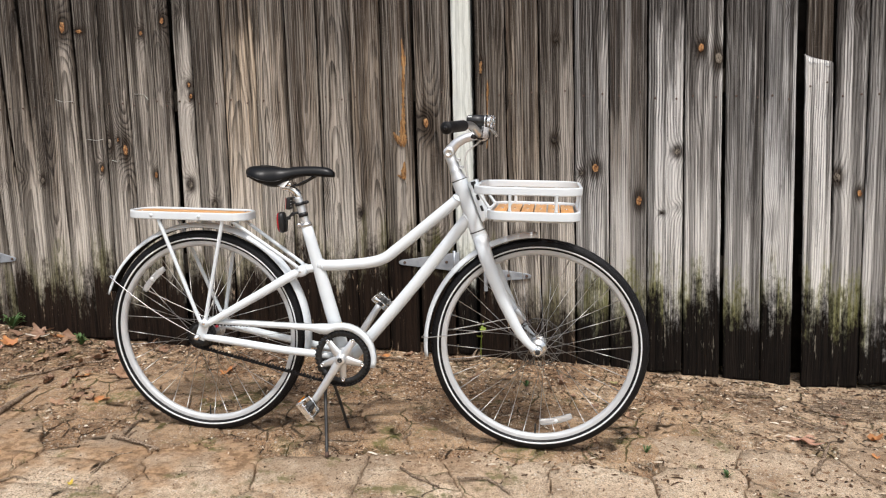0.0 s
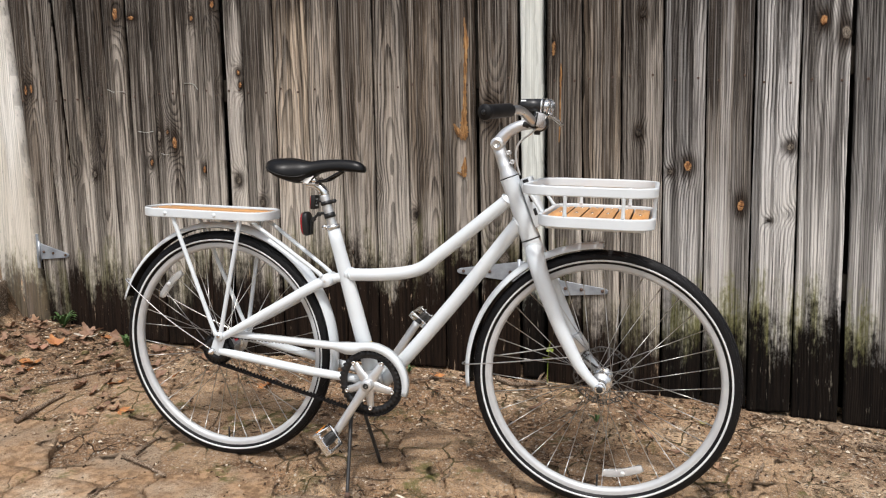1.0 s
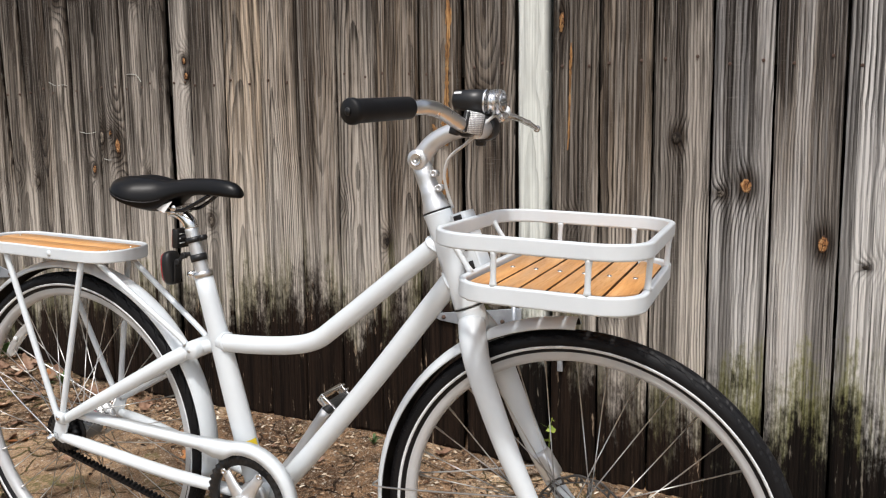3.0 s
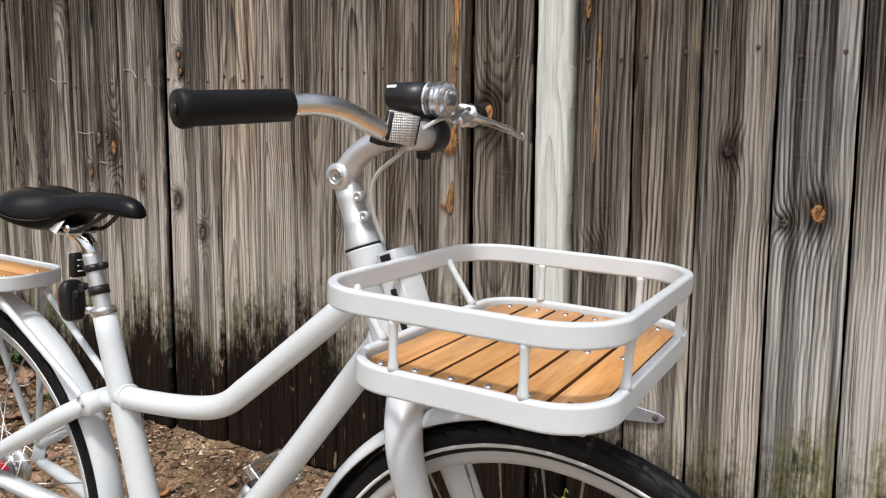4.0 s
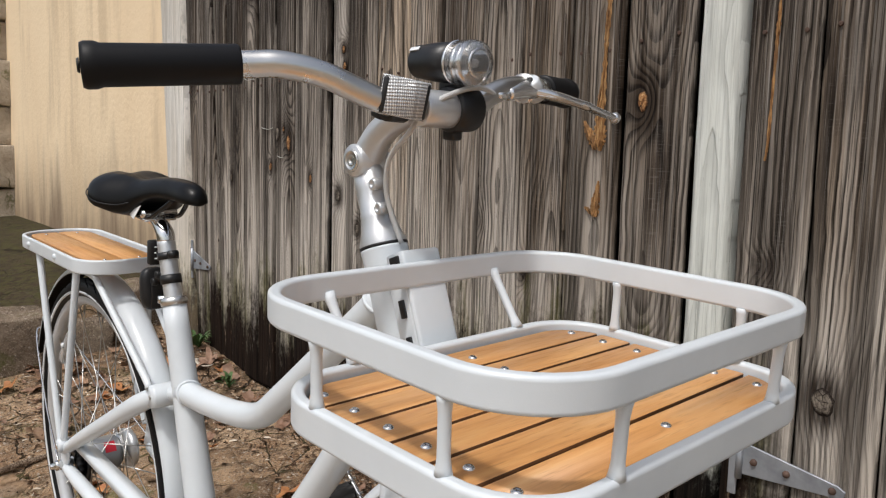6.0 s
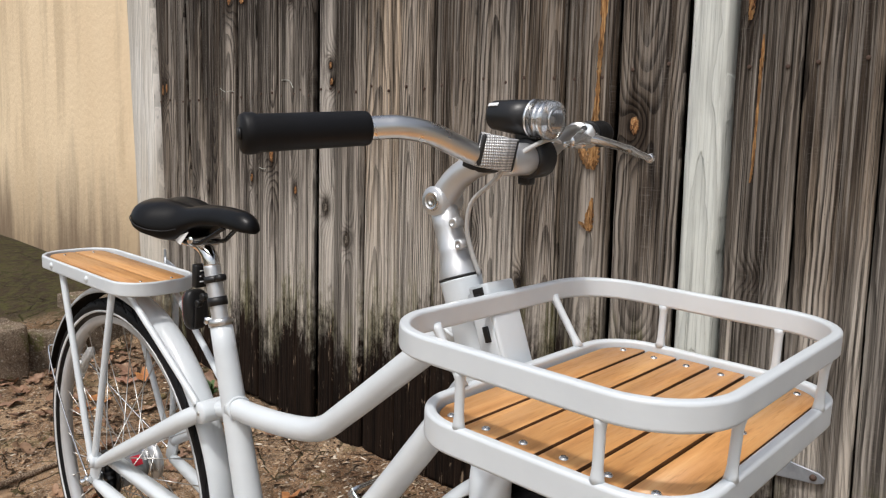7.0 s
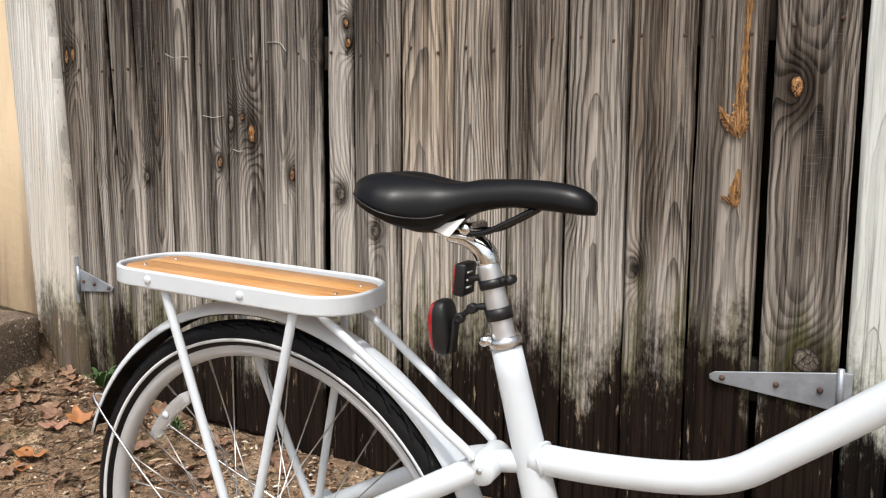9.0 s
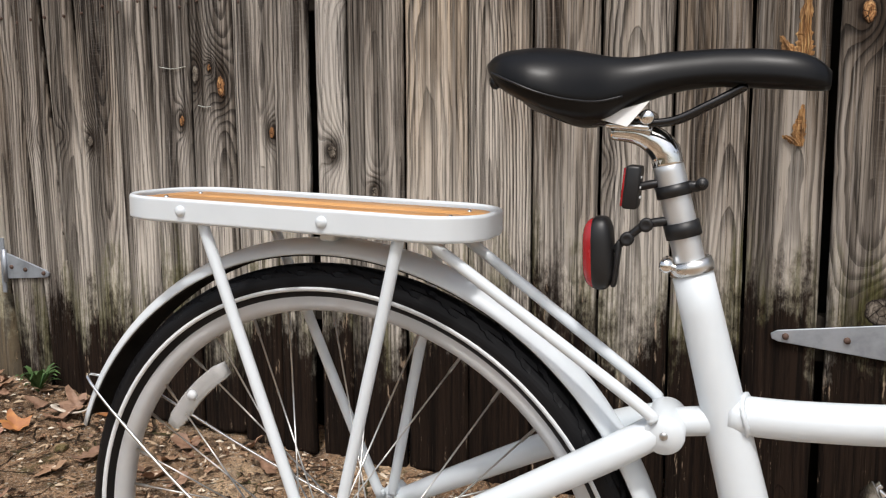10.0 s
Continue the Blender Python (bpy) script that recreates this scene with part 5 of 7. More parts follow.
bp("brake_disc", disc(FRONT, 0.042), DISC_STEEL, front_wheel)
for k in range(6):
    a, c = 2 * math.pi * k / 6, FRONT + Vector((0, 0.042, 0))
    bp("disc_arm", sweep(bmesh.new(), [c + Vector((0.016 * math.cos(a), 0, 0.016 * math.sin(a))), c + Vector((0.067 * math.cos(a + 0.35), 0, 0.067 * math.sin(a + 0.35)))], 0.0030, 6, flat=0.35, up=(0, 1, 0)), DISC_STEEL, front_wheel)
bp("brake_caliper", slab(pose(1.038, 0.048, 0.086, 0, -35, 0), (0.030, 0.034, 0.052), 0.006), SILVER_PAINT)
bp("brake_hub_guard", turned([(0, 0.0), (0, 0.040), (0.012, 0.038), (0.016, 0.030), (0.016, 0)], (REAR.x, 0.036, REAR.z), (0, 1, 0), 28), SILVER_PAINT, rear_wheel)


# mudguards
def fender(centre, a0, a1, radius, half=0.0235, deep=0.0175, n=60):
    """Half-round guard; radius: pairs of angle and distance from the axle."""
    bm = bmesh.new()
    c = Vector(centre)
    rows = []
    m = 12
    for i in range(n + 1):
        deg = a0 + (a1 - a0) * i / n
        a = radians(deg)
        r = float(np.interp(deg, [q[0] for q in radius], [q[1] for q in radius]))
        row = []
        for t, rr in ((0.0, 1), (0.0012, -1)):
            rng = range(m + 1) if rr == 1 else range(m, -1, -1)
            for k in rng:
                f = radians(-82 + 164 * k / m)
                y = (half - t) * math.sin(f)
                rad = r - deep * (1 - math.cos(f)) - t
                row.append(bm.verts.new(c + Vector((rad * math.cos(a), y, rad * math.sin(a)))))
        rows.append(row)
    L = len(rows[0])
    for p, q in zip(rows, rows[1:]):
        for k in range(L):
            bm.faces.new((p[k], p[(k + 1) % L], q[(k + 1) % L], q[k]))
    bm.faces.new(rows[0])
    bm.faces.new(rows[-1][::-1])
    return bm


rear_fender = bp("rear_mudguard", fender(GUARD, 162.5, -9, ((-9, 0.3625), (45, 0.3645), (90, 0.368), (115, 0.3695), (129, 0.3705), (139, 0.3725), (151, 0.3755), (163, 0.377))), WHITE)
bp("mudguard_lining", fender(GUARD, 162.3, -8.8, ((-9, 0.361), (45, 0.363), (90, 0.3665), (115, 0.368), (129, 0.369), (139, 0.371), (151, 0.374), (163, 0.3755)), 0.0220), LINING_BLACK, rear_fender, "dark inside of the mudguard")
front_fender = bp("front_mudguard", fender(FRONT, 92, 188, ((92, 0.3675), (188, 0.371)), n=36), WHITE)

bp("mudguard_lining", fender(FRONT, 92.3, 187.7, ((92, 0.366), (188, 0.3695)), 0.0220, n=36), LINING_BLACK, front_fender, "dark inside of the mudguard")

def wires(s):
    bp("stay_wire", tube([(-0.343, s * 0.004 - 0.005, 0.169), (-0.338, s * 0.026 - 0.005, 0.164), (-0.178, s * 0.062, 0.070), (-0.006, s * 0.088, -0.006)], 0.0019, 8, 6), CHROME, rear_fender)
    bp("stay_wire", tube([(0.734, s * 0.004, 0.017), (0.742, s * 0.027, 0.015), (0.885, s * 0.046, 0.043), (1.034, s * 0.068, 0.077)], 0.0016, 8, 6), STEEL, front_fender)


sides(wires)

# drive: toothed belt, rings, guard
YB = -0.058


def ring_gear(centre, y, r, inner, teeth, depth, th):
    bm = bmesh.new()
    c = Vector(centre)
    n = teeth * 4
    rings = [[], [], [], []]
    for k in range(n):
        a = 2 * math.pi * k / n
        ro = r - (depth if k % 4 in (0, 1) else 0.0)
        for j, (rad, yy) in enumerate(((ro, -th), (inner, -th), (inner, th), (ro, th))):
            rings[j].append(bm.verts.new((c.x + rad * math.cos(a), y + yy, c.z + rad * math.sin(a))))
    for j in range(4):
        for k in range(n):
            bm.faces.new((rings[j][k], rings[j][(k + 1) % n], rings[(j + 1) % 4][(k + 1) % n], rings[(j + 1) % 4][k]))
    return bm


bp("bearing_cup", turned([(0, 0.0), (0, 0.030), (0.008, 0.029), (0.010, 0.020), (0.010, 0)], (BB.x, -0.037, BB.z), (0, -1, 0), 28), SILVER_PAINT)
crank = bp("crank_arm", tube([(BB.x, -0.078, BB.z), (BB.x - 0.030, -0.088, BB.z - 0.050), (BB.x - 0.0865, -0.100, BB.z - 0.143)], [0.0165, 0.0125, 0.0115], 14, 8, flat=0.7, up=(0, 1, 0)), SILVER_PAINT, label="satin silver crank arm")
bp("crank_arm", tube([(BB.x, 0.060, BB.z), (BB.x + 0.030, 0.072, BB.z + 0.050), (BB.x + 0.0885, 0.085, BB.z + 0.146)], [0.0165, 0.0125, 0.0115], 14, 8, flat=0.7, up=(0, 1, 0)), SILVER_PAINT)
chainring = bp("chainring", ring_gear(BB, YB, 0.0925, 0.071, 40, 0.004, 0.0045), BLACK_PLASTIC, label="black toothed belt ring")
bm = bmesh.new()
for k in range(5):
    a = radians(58 + 72 * k)
    sweep(bm, catmull([(BB.x, YB - 0.012, BB.z), (BB.x + 0.035 * math.cos(a), YB - 0.012, BB.z + 0.035 * math.sin(a)), (BB.x + 0.068 * math.cos(a), YB - 0.007, BB.z + 0.068 * math.sin(a))], 5), [0.022, 0.015, 0.0115, 0.0100], 12, flat=0.45, up=(0, 1, 0))
spider = bp("spider", bm, SILVER_PAINT, crank)
for k in range(5):
    a = radians(58 + 72 * k)
    bp("ring_bolt", turned([(0, 0), (0, 0.0068), (0.003, 0.0062), (0.003, 0.0034), (0.001, 0.003), (0.001, 0)], (BB.x + 0.071 * math.cos(a), YB - 0.0115, BB.z + 0.071 * math.sin(a)), (0, -1, 0), 12), CHROME, chainring)
bp("crank_boss", turned([(0, 0), (0, 0.0185), (0.022, 0.0165), (0.024, 0.014), (0.024, 0)], (BB.x, -0.070, BB.z), (0, -1, 0), 22), SILVER_PAINT, crank)
bp("crank_bolt", turned([(0, 0), (0, 0.0085), (0.0025, 0.008), (0.0025, 0.0045), (0.0005, 0.004), (0.0005, 0)], (BB.x, -0.0935, BB.z), (0, -1, 0), 16), DARK_STEEL, crank)
bp("rear_cog", ring_gear(REAR, YB, 0.041, 0.016, 20, 0.004, 0.006), BLACK_PLASTIC)
bp("cog_cover", turned([(-0.004, 0), (-0.004, 0.046), (-0.002, 0.048), (0.001, 0.048), (0.001, 0)], (REAR.x, YB + 0.012, REAR.z), (0, 1, 0), 32), BLACK_PLASTIC)


def belt():
    bm = bmesh.new()
    r1, r2 = 0.0435, 0.0945
    c1, c2 = Vector((REAR.x, YB, REAR.z)), Vector((BB.x, YB, BB.z))
    d = c2 - c1
    base = math.atan2(d.z, d.x)
    off = math.asin((r2 - r1) / d.length)
    pts = []
    for k in range(40):
        a = base + math.pi / 2 + off - (math.pi + 2 * off) * k / 39
        pts.append((c2 + Vector((r2 * math.cos(a), 0, r2 * math.sin(a)))))
    for k in range(24):
        a = base - math.pi / 2 - off - (math.pi - 2 * off) * k / 23
        pts.append((c1 + Vector((r1 * math.cos(a), 0, r1 * math.sin(a)))))
    dense = []
    for p, q in zip(pts, pts[1:] + pts[:1]):
        n = max(1, int((q - p).length / 0.0025))
        dense += [p.lerp(q, k / n) for k in range(n)]
    run, nxt = 0.0, 0.0
    n = len(dense)
    rings = []
    for i in range(n):
        t = (dense[(i + 1) % n] - dense[i - 1]).normalized()
        s = Vector((t.z, 0, -t.x))
        run += (dense[i] - dense[i - 1]).length if i else 0
        inner = 0.0068 if (run % 0.011) < 0.0055 else 0.0018
        rings.append([bm.verts.new(dense[i] + s * a + Vector((0, b, 0))) for a, b in ((-0.0028, -0.0062), (-0.0028, 0.0062), (inner, 0.0062), (inner, -0.0062))])
    for i in range(n):
        p, q = rings[i], rings[(i + 1) % n]
        for k in range(4):
            bm.faces.new((p[k], p[(k + 1) % 4], q[(k + 1) % 4], q[k]))
    return bm


bp("drive_belt", belt(), RUBBER, smooth=False)


def guard():
    """Flat white guard: a straight arm that widens and wraps the ring."""
    bm = bmesh.new()
    line = []
    for k in range(12):
        t = k / 11
        line.append((Vector((0.035 + 0.33 * t, 0, 0.043 - 0.004 * t)), 0.0065 + 0.002 * t))
    for x, z, w in ((0.385, 0.0375, 0.0115), (0.405, 0.036, 0.015), (0.425, 0.036, 0.0155)):
        line.append((Vector((x, 0, z)), w))
    for k in range(16):
        a = radians(104 - 118 * k / 15)
        line.append((BB + Vector((0.1045 * math.cos(a), 0, 0.1045 * math.sin(a))), 0.0098 - 0.003 * k / 15))
    rows = []
    for i, (p, w) in enumerate(line):
        a, b = line[max(0, i - 1)][0], line[min(len(line) - 1, i + 1)][0]
        t = (b - a).normalized()
        s = Vector((-t.z, 0, t.x))
        rows.append([bm.verts.new(Vector((p.x, 0, p.z)) + s * u + Vector((0, YB + v, 0))) for u, v in ((w, -0.013), (w, 0.010), (w - 0.002, 0.010), (w - 0.003, -0.0105), (-w, -0.0115), (-w, -0.0135))])
    for p, q in zip(rows, rows[1:]):
        for k in range(6):
            bm.faces.new((p[k], p[(k + 1) % 6], q[(k + 1) % 6], q[k]))
    bm.faces.new(rows[0])
    bm.faces.new(rows[-1][::-1])
    return bm


bp("belt_guard", guard(), WHITE)


def pedal(at, tilt, s):
    m = Matrix.Translation(at) @ pose(0, 0, 0, 0, tilt, 0)
    bm = bmesh.new()
    for xx in (-0.030, 0.030):
        block(bm, m @ pose(xx, s * 0.045, 0), (0.008, 0.078, 0.020), 0.002)
    for yy in (0.008, 0.080):
        block(bm, m @ pose(0, s * yy, 0), (0.056, 0.007, 0.020), 0.002)
    for xx in (-0.026, -0.013, 0.013, 0.026):
        block(bm, m @ pose(xx, s * 0.08, 0.006), (0.005, 0.01, 0.016), 0.001)
    pd = bp("pedal", bm, CHROME, label="silver cage pedal with amber reflectors")
    bp("pedal_axle", tube([m @ Vector((0, -s * 0.012, 0)), m @ Vector((0, s * 0.078, 0))], 0.0095, 14, 3), DARK_STEEL, pd)
    if s < 0:
        bp("pedal_reflector", slab(m @ pose(-0.0345, s * 0.045, 0), (0.003, 0.045, 0.008), 0.0008), AMBER, pd)
    # dark block added inside the cage to give its gaps their shade
    bp("pedal_gap_shade", slab(m @ pose(0, s * 0.045, 0), (0.030, 0.060, 0.012), 0.003), DARK_STEEL, pd)


AMBER = paint("amber_reflector", (0.65, 0.22, 0.02), 0.25, 0.05, 0.0, 0.4)
pedal(Vector((BB.x - 0.0865, -0.108, BB.z - 0.143)), 52, -1)
pedal(Vector((BB.x + 0.0885, 0.094, BB.z + 0.146)), 38, 1)


# kickstand
def leg(foot, s):
    a, b = Vector((0.404, s * 0.020, -0.115)), Vector(foot)
    bp("kickstand_leg", tube([a, a.lerp(b, 0.5), b], [0.0060, 0.0052, 0.0050], 10, 5), DARK_STEEL)


bp("kickstand_bracket", slab(pose(0.402, 0, -0.100, 0, 10, 0), (0.038, 0.058, 0.046), 0.006), DARK_STEEL)
leg((0.4565, -0.178, -0.347), -1)
leg((0.466, 0.055, -0.352), 1)
bp("kickstand_foot", turned([(0, 0.0), (0, 0.0075), (0.016, 0.0070), (0.016, 0)], (0.456, -0.176, -0.349), (-0.1, 0.35, 0.9), 10), RUST)


# stem and handlebar
st_dir = (ht - hb).normalized()
bp("stem_base", turned([(0, 0.0246), (0.004, 0.0248), (0.016, 0.0206), (0.030, 0.0180), (0.036, 0.0177), (0.037, 0.0170), (0.060, 0.0168), (0.084, 0.0164), (0.092, 0.0)], ht + st_dir * 0.002, st_dir, 28), SILVER_PAINT)
bp("stem_pivot", turned([(-0.019, 0), (-0.019, 0.0155), (-0.017, 0.0172), (0.017, 0.0172), (0.019, 0.0155), (0.019, 0)], (0.8075, 0, 0.610), (0, 1, 0), 28), SILVER_PAINT)
for s in (-1, 1):
    bp("pivot_bolt", turned([(0, 0), (0, 0.0115), (0.002, 0.0108), (0.002, 0.0088), (0.0008, 0.0085), (0.0016, 0.0055), (0.0016, 0.003), (0, 0.0028), (0, 0)], (0.8075, s * 0.019, 0.610), (0, s, 0), 22), ALU)
bp("stem_arm", tube([(0.8075, 0, 0.612), (0.829, 0, 0.638), (0.858, 0, 0.655), (0.888, 0, 0.6625), (0.909, 0, 0.664)], [0.0168, 0.0152, 0.0142, 0.0136, 0.0140], 22, 6), SILVER_PAINT)
bp("bar_clamp", turned([(-0.022, 0.0), (-0.022, 0.0165), (-0.020, 0.0175), (0.020, 0.0175), (0.022, 0.0165), (0.022, 0)], (0.911, 0, 0.664), (0, 1, 0), 24), SILVER_PAINT)
for dz in (0.0, -0.0235):
    q = Vector((0.8385 + (-0.42) * (dz), -0.010, 0.588 + dz))
    bp("cable_eye", turned([(-0.006, 0.0), (-0.006, 0.0062), (0.006, 0.0062), (0.007, 0.0052), (0.007, 0.0026), (0.004, 0.0026), (0.004, 0)], q, (0, -1, 0), 16), SILVER_PAINT)
BAR = [(0.911, -0.02, 0.664), (0.907, -0.055, 0.667), (0.900, -0.085, 0.677), (0.893, -0.115, 0.688), (0.884, -0.149, 0.693), (0.872, -0.179, 0.691), (0.836, -0.287, 0.6825)]
BAR_L = [(0.911, 0.02, 0.664), (0.910, 0.052, 0.669), (0.907, 0.077, 0.681), (0.903, 0.107, 0.690), (0.895, 0.147, 0.694), (0.882, 0.188, 0.694), (0.852, 0.268, 0.694)]
handlebar = bp("handlebar", tube(BAR[::-1] + BAR_L, 0.0112, 18, 7), ALU, label="swept brushed aluminium handlebar")
for pts, s in ((BAR, -1), (BAR_L, 1)):
    a, b = Vector(pts[-2]), Vector(pts[-1])
    d = (b - a).normalized()
    ln = (b - a).length
    g = bp("grip", turned([(0, 0.0112), (0, 0.0152), (0.002, 0.0160), (ln - 0.012, 0.0165), (ln - 0.008, 0.0180), (ln - 0.001, 0.0180), (ln + 0.002, 0.0165), (ln + 0.003, 0.0)], a + d * 0.0, d, 28), GRIP_RUBBER, handlebar, "black foam rubber grip")
    bp("grip_plug", turned([(0, 0.0), (0, 0.006), (0.002, 0.005), (0.002, 0)], b + d * 0.003, d, 14), BLACK_PLASTIC, g)

# headlight, reflector, lever
L0, L1 = Vector((0.858, 0.021, 0.7105)), Vector((0.943, 0.024, 0.7065))
ld = (L1 - L0).normalized()
headlight = bp("headlight", turned([(0, 0), (0.000, 0.0125), (0.004, 0.0160), (0.03, 0.0186), (0.058, 0.0198), (0.058, 0)], L0, ld, 28), BLACK_PLASTIC, label="black battery headlight with clear lens")
bp("lens_body", turned([(0.0585, 0.0192), (0.059, 0.0208), (0.078, 0.0214), (0.085, 0.0195), (0.089, 0.0140), (0.0905, 0.0), (0.0885, 0.0), (0.0870, 0.0130), (0.0835, 0.0180), (0.077, 0.0198), (0.060, 0.0192)], L0, ld, 32), CLEAR, headlight, "clear lens")
bp("lens_collar", turned([(0.0555, 0.0200), (0.0560, 0.0210), (0.0585, 0.0212), (0.0588, 0.0200)], L0, ld, 32), LAMP_SILVER, headlight, "silver collar")
bp("lamp_mirror", turned([(0.0615, 0.0040), (0.0640, 0.0070), (0.0690, 0.0105), (0.0760, 0.0128), (0.0760, 0.0134), (0.0690, 0.0114), (0.0630, 0.0110), (0.0600, 0.0150), (0.0600, 0.0180), (0.0590, 0.0180), (0.0590, 0.0040)], L0, ld, 28), CHROME, headlight, "silvered reflector bowl")
bp("lamp_bulb", turned([(0.062, 0), (0.062, 0.0030), (0.072, 0.0028), (0.0745, 0)], L0, ld, 12), STRIPE, headlight)
bp("lamp_ring", turned([(0.0800, 0.0100), (0.0800, 0.0120), (0.0818, 0.0120), (0.0818, 0.0100)], L0, ld, 28), LAMP_SILVER, headlight)
bp("switch_mark", slab(Matrix.Translation((0.869, 0.0085, 0.7215)) @ pose(0, 0, 0, 50, -3, 2), (0.013, 0.0045, 0.0012), 0.0003), STRIPE, headlight, "pale printed mark")
bp("lamp_mount", turned([(-0.016, 0.0112), (-0.016, 0.0205), (-0.013, 0.0225), (0.013, 0.0225), (0.016, 0.0205), (0.016, 0.0112)], (0.9095, 0.033, 0.6655), (0, 1, 0.06), 28), BLACK_PLASTIC, headlight, "black clamp round the bar")
bp("mount_neck", slab(pose(0.905, 0.032, 0.688, 0, -4, 0), (0.030, 0.024, 0.022), 0.005, 3), BLACK_PLASTIC, headlight)
bp("mount_screw", slab(pose(0.904, 0.030, 0.642, 0, 0, 0), (0.016, 0.014, 0.014), 0.003), BLACK_PLASTIC, headlight)


def front_reflector():
    bm = bmesh.new()
    n = 12
    rows = []
    for i in range(n + 1):
        u = i / n - 0.5
        y = u * 0.046
        bow = 0.010 * (4 * u * u)
        rows.append([bm.verts.new((0.008 - bow, y, 0.0172)), bm.verts.new((0.010 - bow, y, 0.0155)), bm.verts.new((0.010 - bow, y, -0.0155)), bm.verts.new((0.008 - bow, y, -0.0172))])
    for p, q in zip(rows, rows[1:]):
        for k in range(3):
            bm.faces.new((p[k], p[k + 1], q[k + 1], q[k]))
    return bm


RM = Matrix.Translation((0.921, -0.046, 0.6715)) @ pose(0, 0, 0, -8, 6, -19)
bm = front_reflector()
bm.transform(RM)
refl = bp("front_reflector", bm, PRISM, label="white prismatic reflector in a black case")
bm = slab(RM @ pose(-0.002, 0, 0), (0.011, 0.0448, 0.0338), 0.003)
bp("reflector_case", bm, BLACK_PLASTIC, refl)
bp("reflector_clamp", turned([(-0.009, 0.0112), (-0.009, 0.0160), (0.009, 0.0160), (0.009, 0.0112)], (0.9085, -0.046, 0.666), (0.02, 1, -0.05), 20), BLACK_PLASTIC, refl)
bp("clamp_ear", slab(pose(0.888, -0.046, 0.660, 0, 15, 0), (0.016, 0.012, 0.014), 0.002), BLACK_PLASTIC, refl)

lever = bp("brake_lever", tube([(0.908, 0.140, 0.689), (0.922, 0.168, 0.684), (0.930, 0.200, 0.677), (0.934, 0.226, 0.671), (0.935, 0.252, 0.666)], [0.0085, 0.0072, 0.0066, 0.0060, 0.0052], 14, 6, flat=0.75), LAMP_SILVER, label="polished aluminium brake lever")
bp("lever_blade", tube([(0.926, 0.184, 0.6805), (0.931, 0.204, 0.6765), (0.9345, 0.228, 0.6705)], [0.0050, 0.0080, 0.0050], 14, 6, flat=0.7), LAMP_SILVER, lever)
bp("lever_clamp", turned([(-0.012, 0.0112), (-0.012, 0.0160), (0.012, 0.0160), (0.012, 0.0112)], (0.8960, 0.146, 0.6915), (-0.25, 0.95, 0.02), 20), ALU, lever)
bp("lever_body", tube([(0.912, 0.098, 0.683), (0.909, 0.118, 0.688), (0.9065, 0.138, 0.690), (0.912, 0.156, 0.687)], [0.0065, 0.0085, 0.0105, 0.0080], 14, 5), LAMP_SILVER, lever)
bp("lever_pivot", turned([(-0.012, 0), (-0.012, 0.0100), (0.010, 0.0100), (0.012, 0.0085), (0.012, 0)], (0.9075, 0.143, 0.6915), (0.1, -0.75, 0.65), 20), WHITE, lever)
bp("pivot_screw", turned([(0, 0), (0, 0.0042), (0.0020, 0.0036), (0.0020, 0)], (0.9087, 0.134, 0.6993), (0.1, -0.75, 0.65), 12), DARK_STEEL, lever)
bp("cable_adjuster", tube([(0.912, 0.100, 0.683), (0.914, 0.078, 0.681)], 0.0046, 12, 2), LAMP_SILVER, lever)
bp("lever_ball", turned([(-0.007, 0), (-0.005, 0.005), (0, 0.007), (0.005, 0.005), (0.007, 0)], (0.935, 0.255, 0.6655), (0, 1, 0), 14), LAMP_SILVER, lever)
bp("brake_cable", tube([(0.914, 0.080, 0.681), (0.922, 0.050, 0.686), (0.927, 0.018, 0.682), (0.922, -0.014, 0.667), (0.899, -0.022, 0.640), (0.868, -0.018, 0.616), (0.858, -0.014, 0.588), (0.860, -0.008, 0.561), (0.868, 0.0, 0.531)], 0.0026, 10, 6), CABLE)


# saddle
SADDLE_Y = -0.011


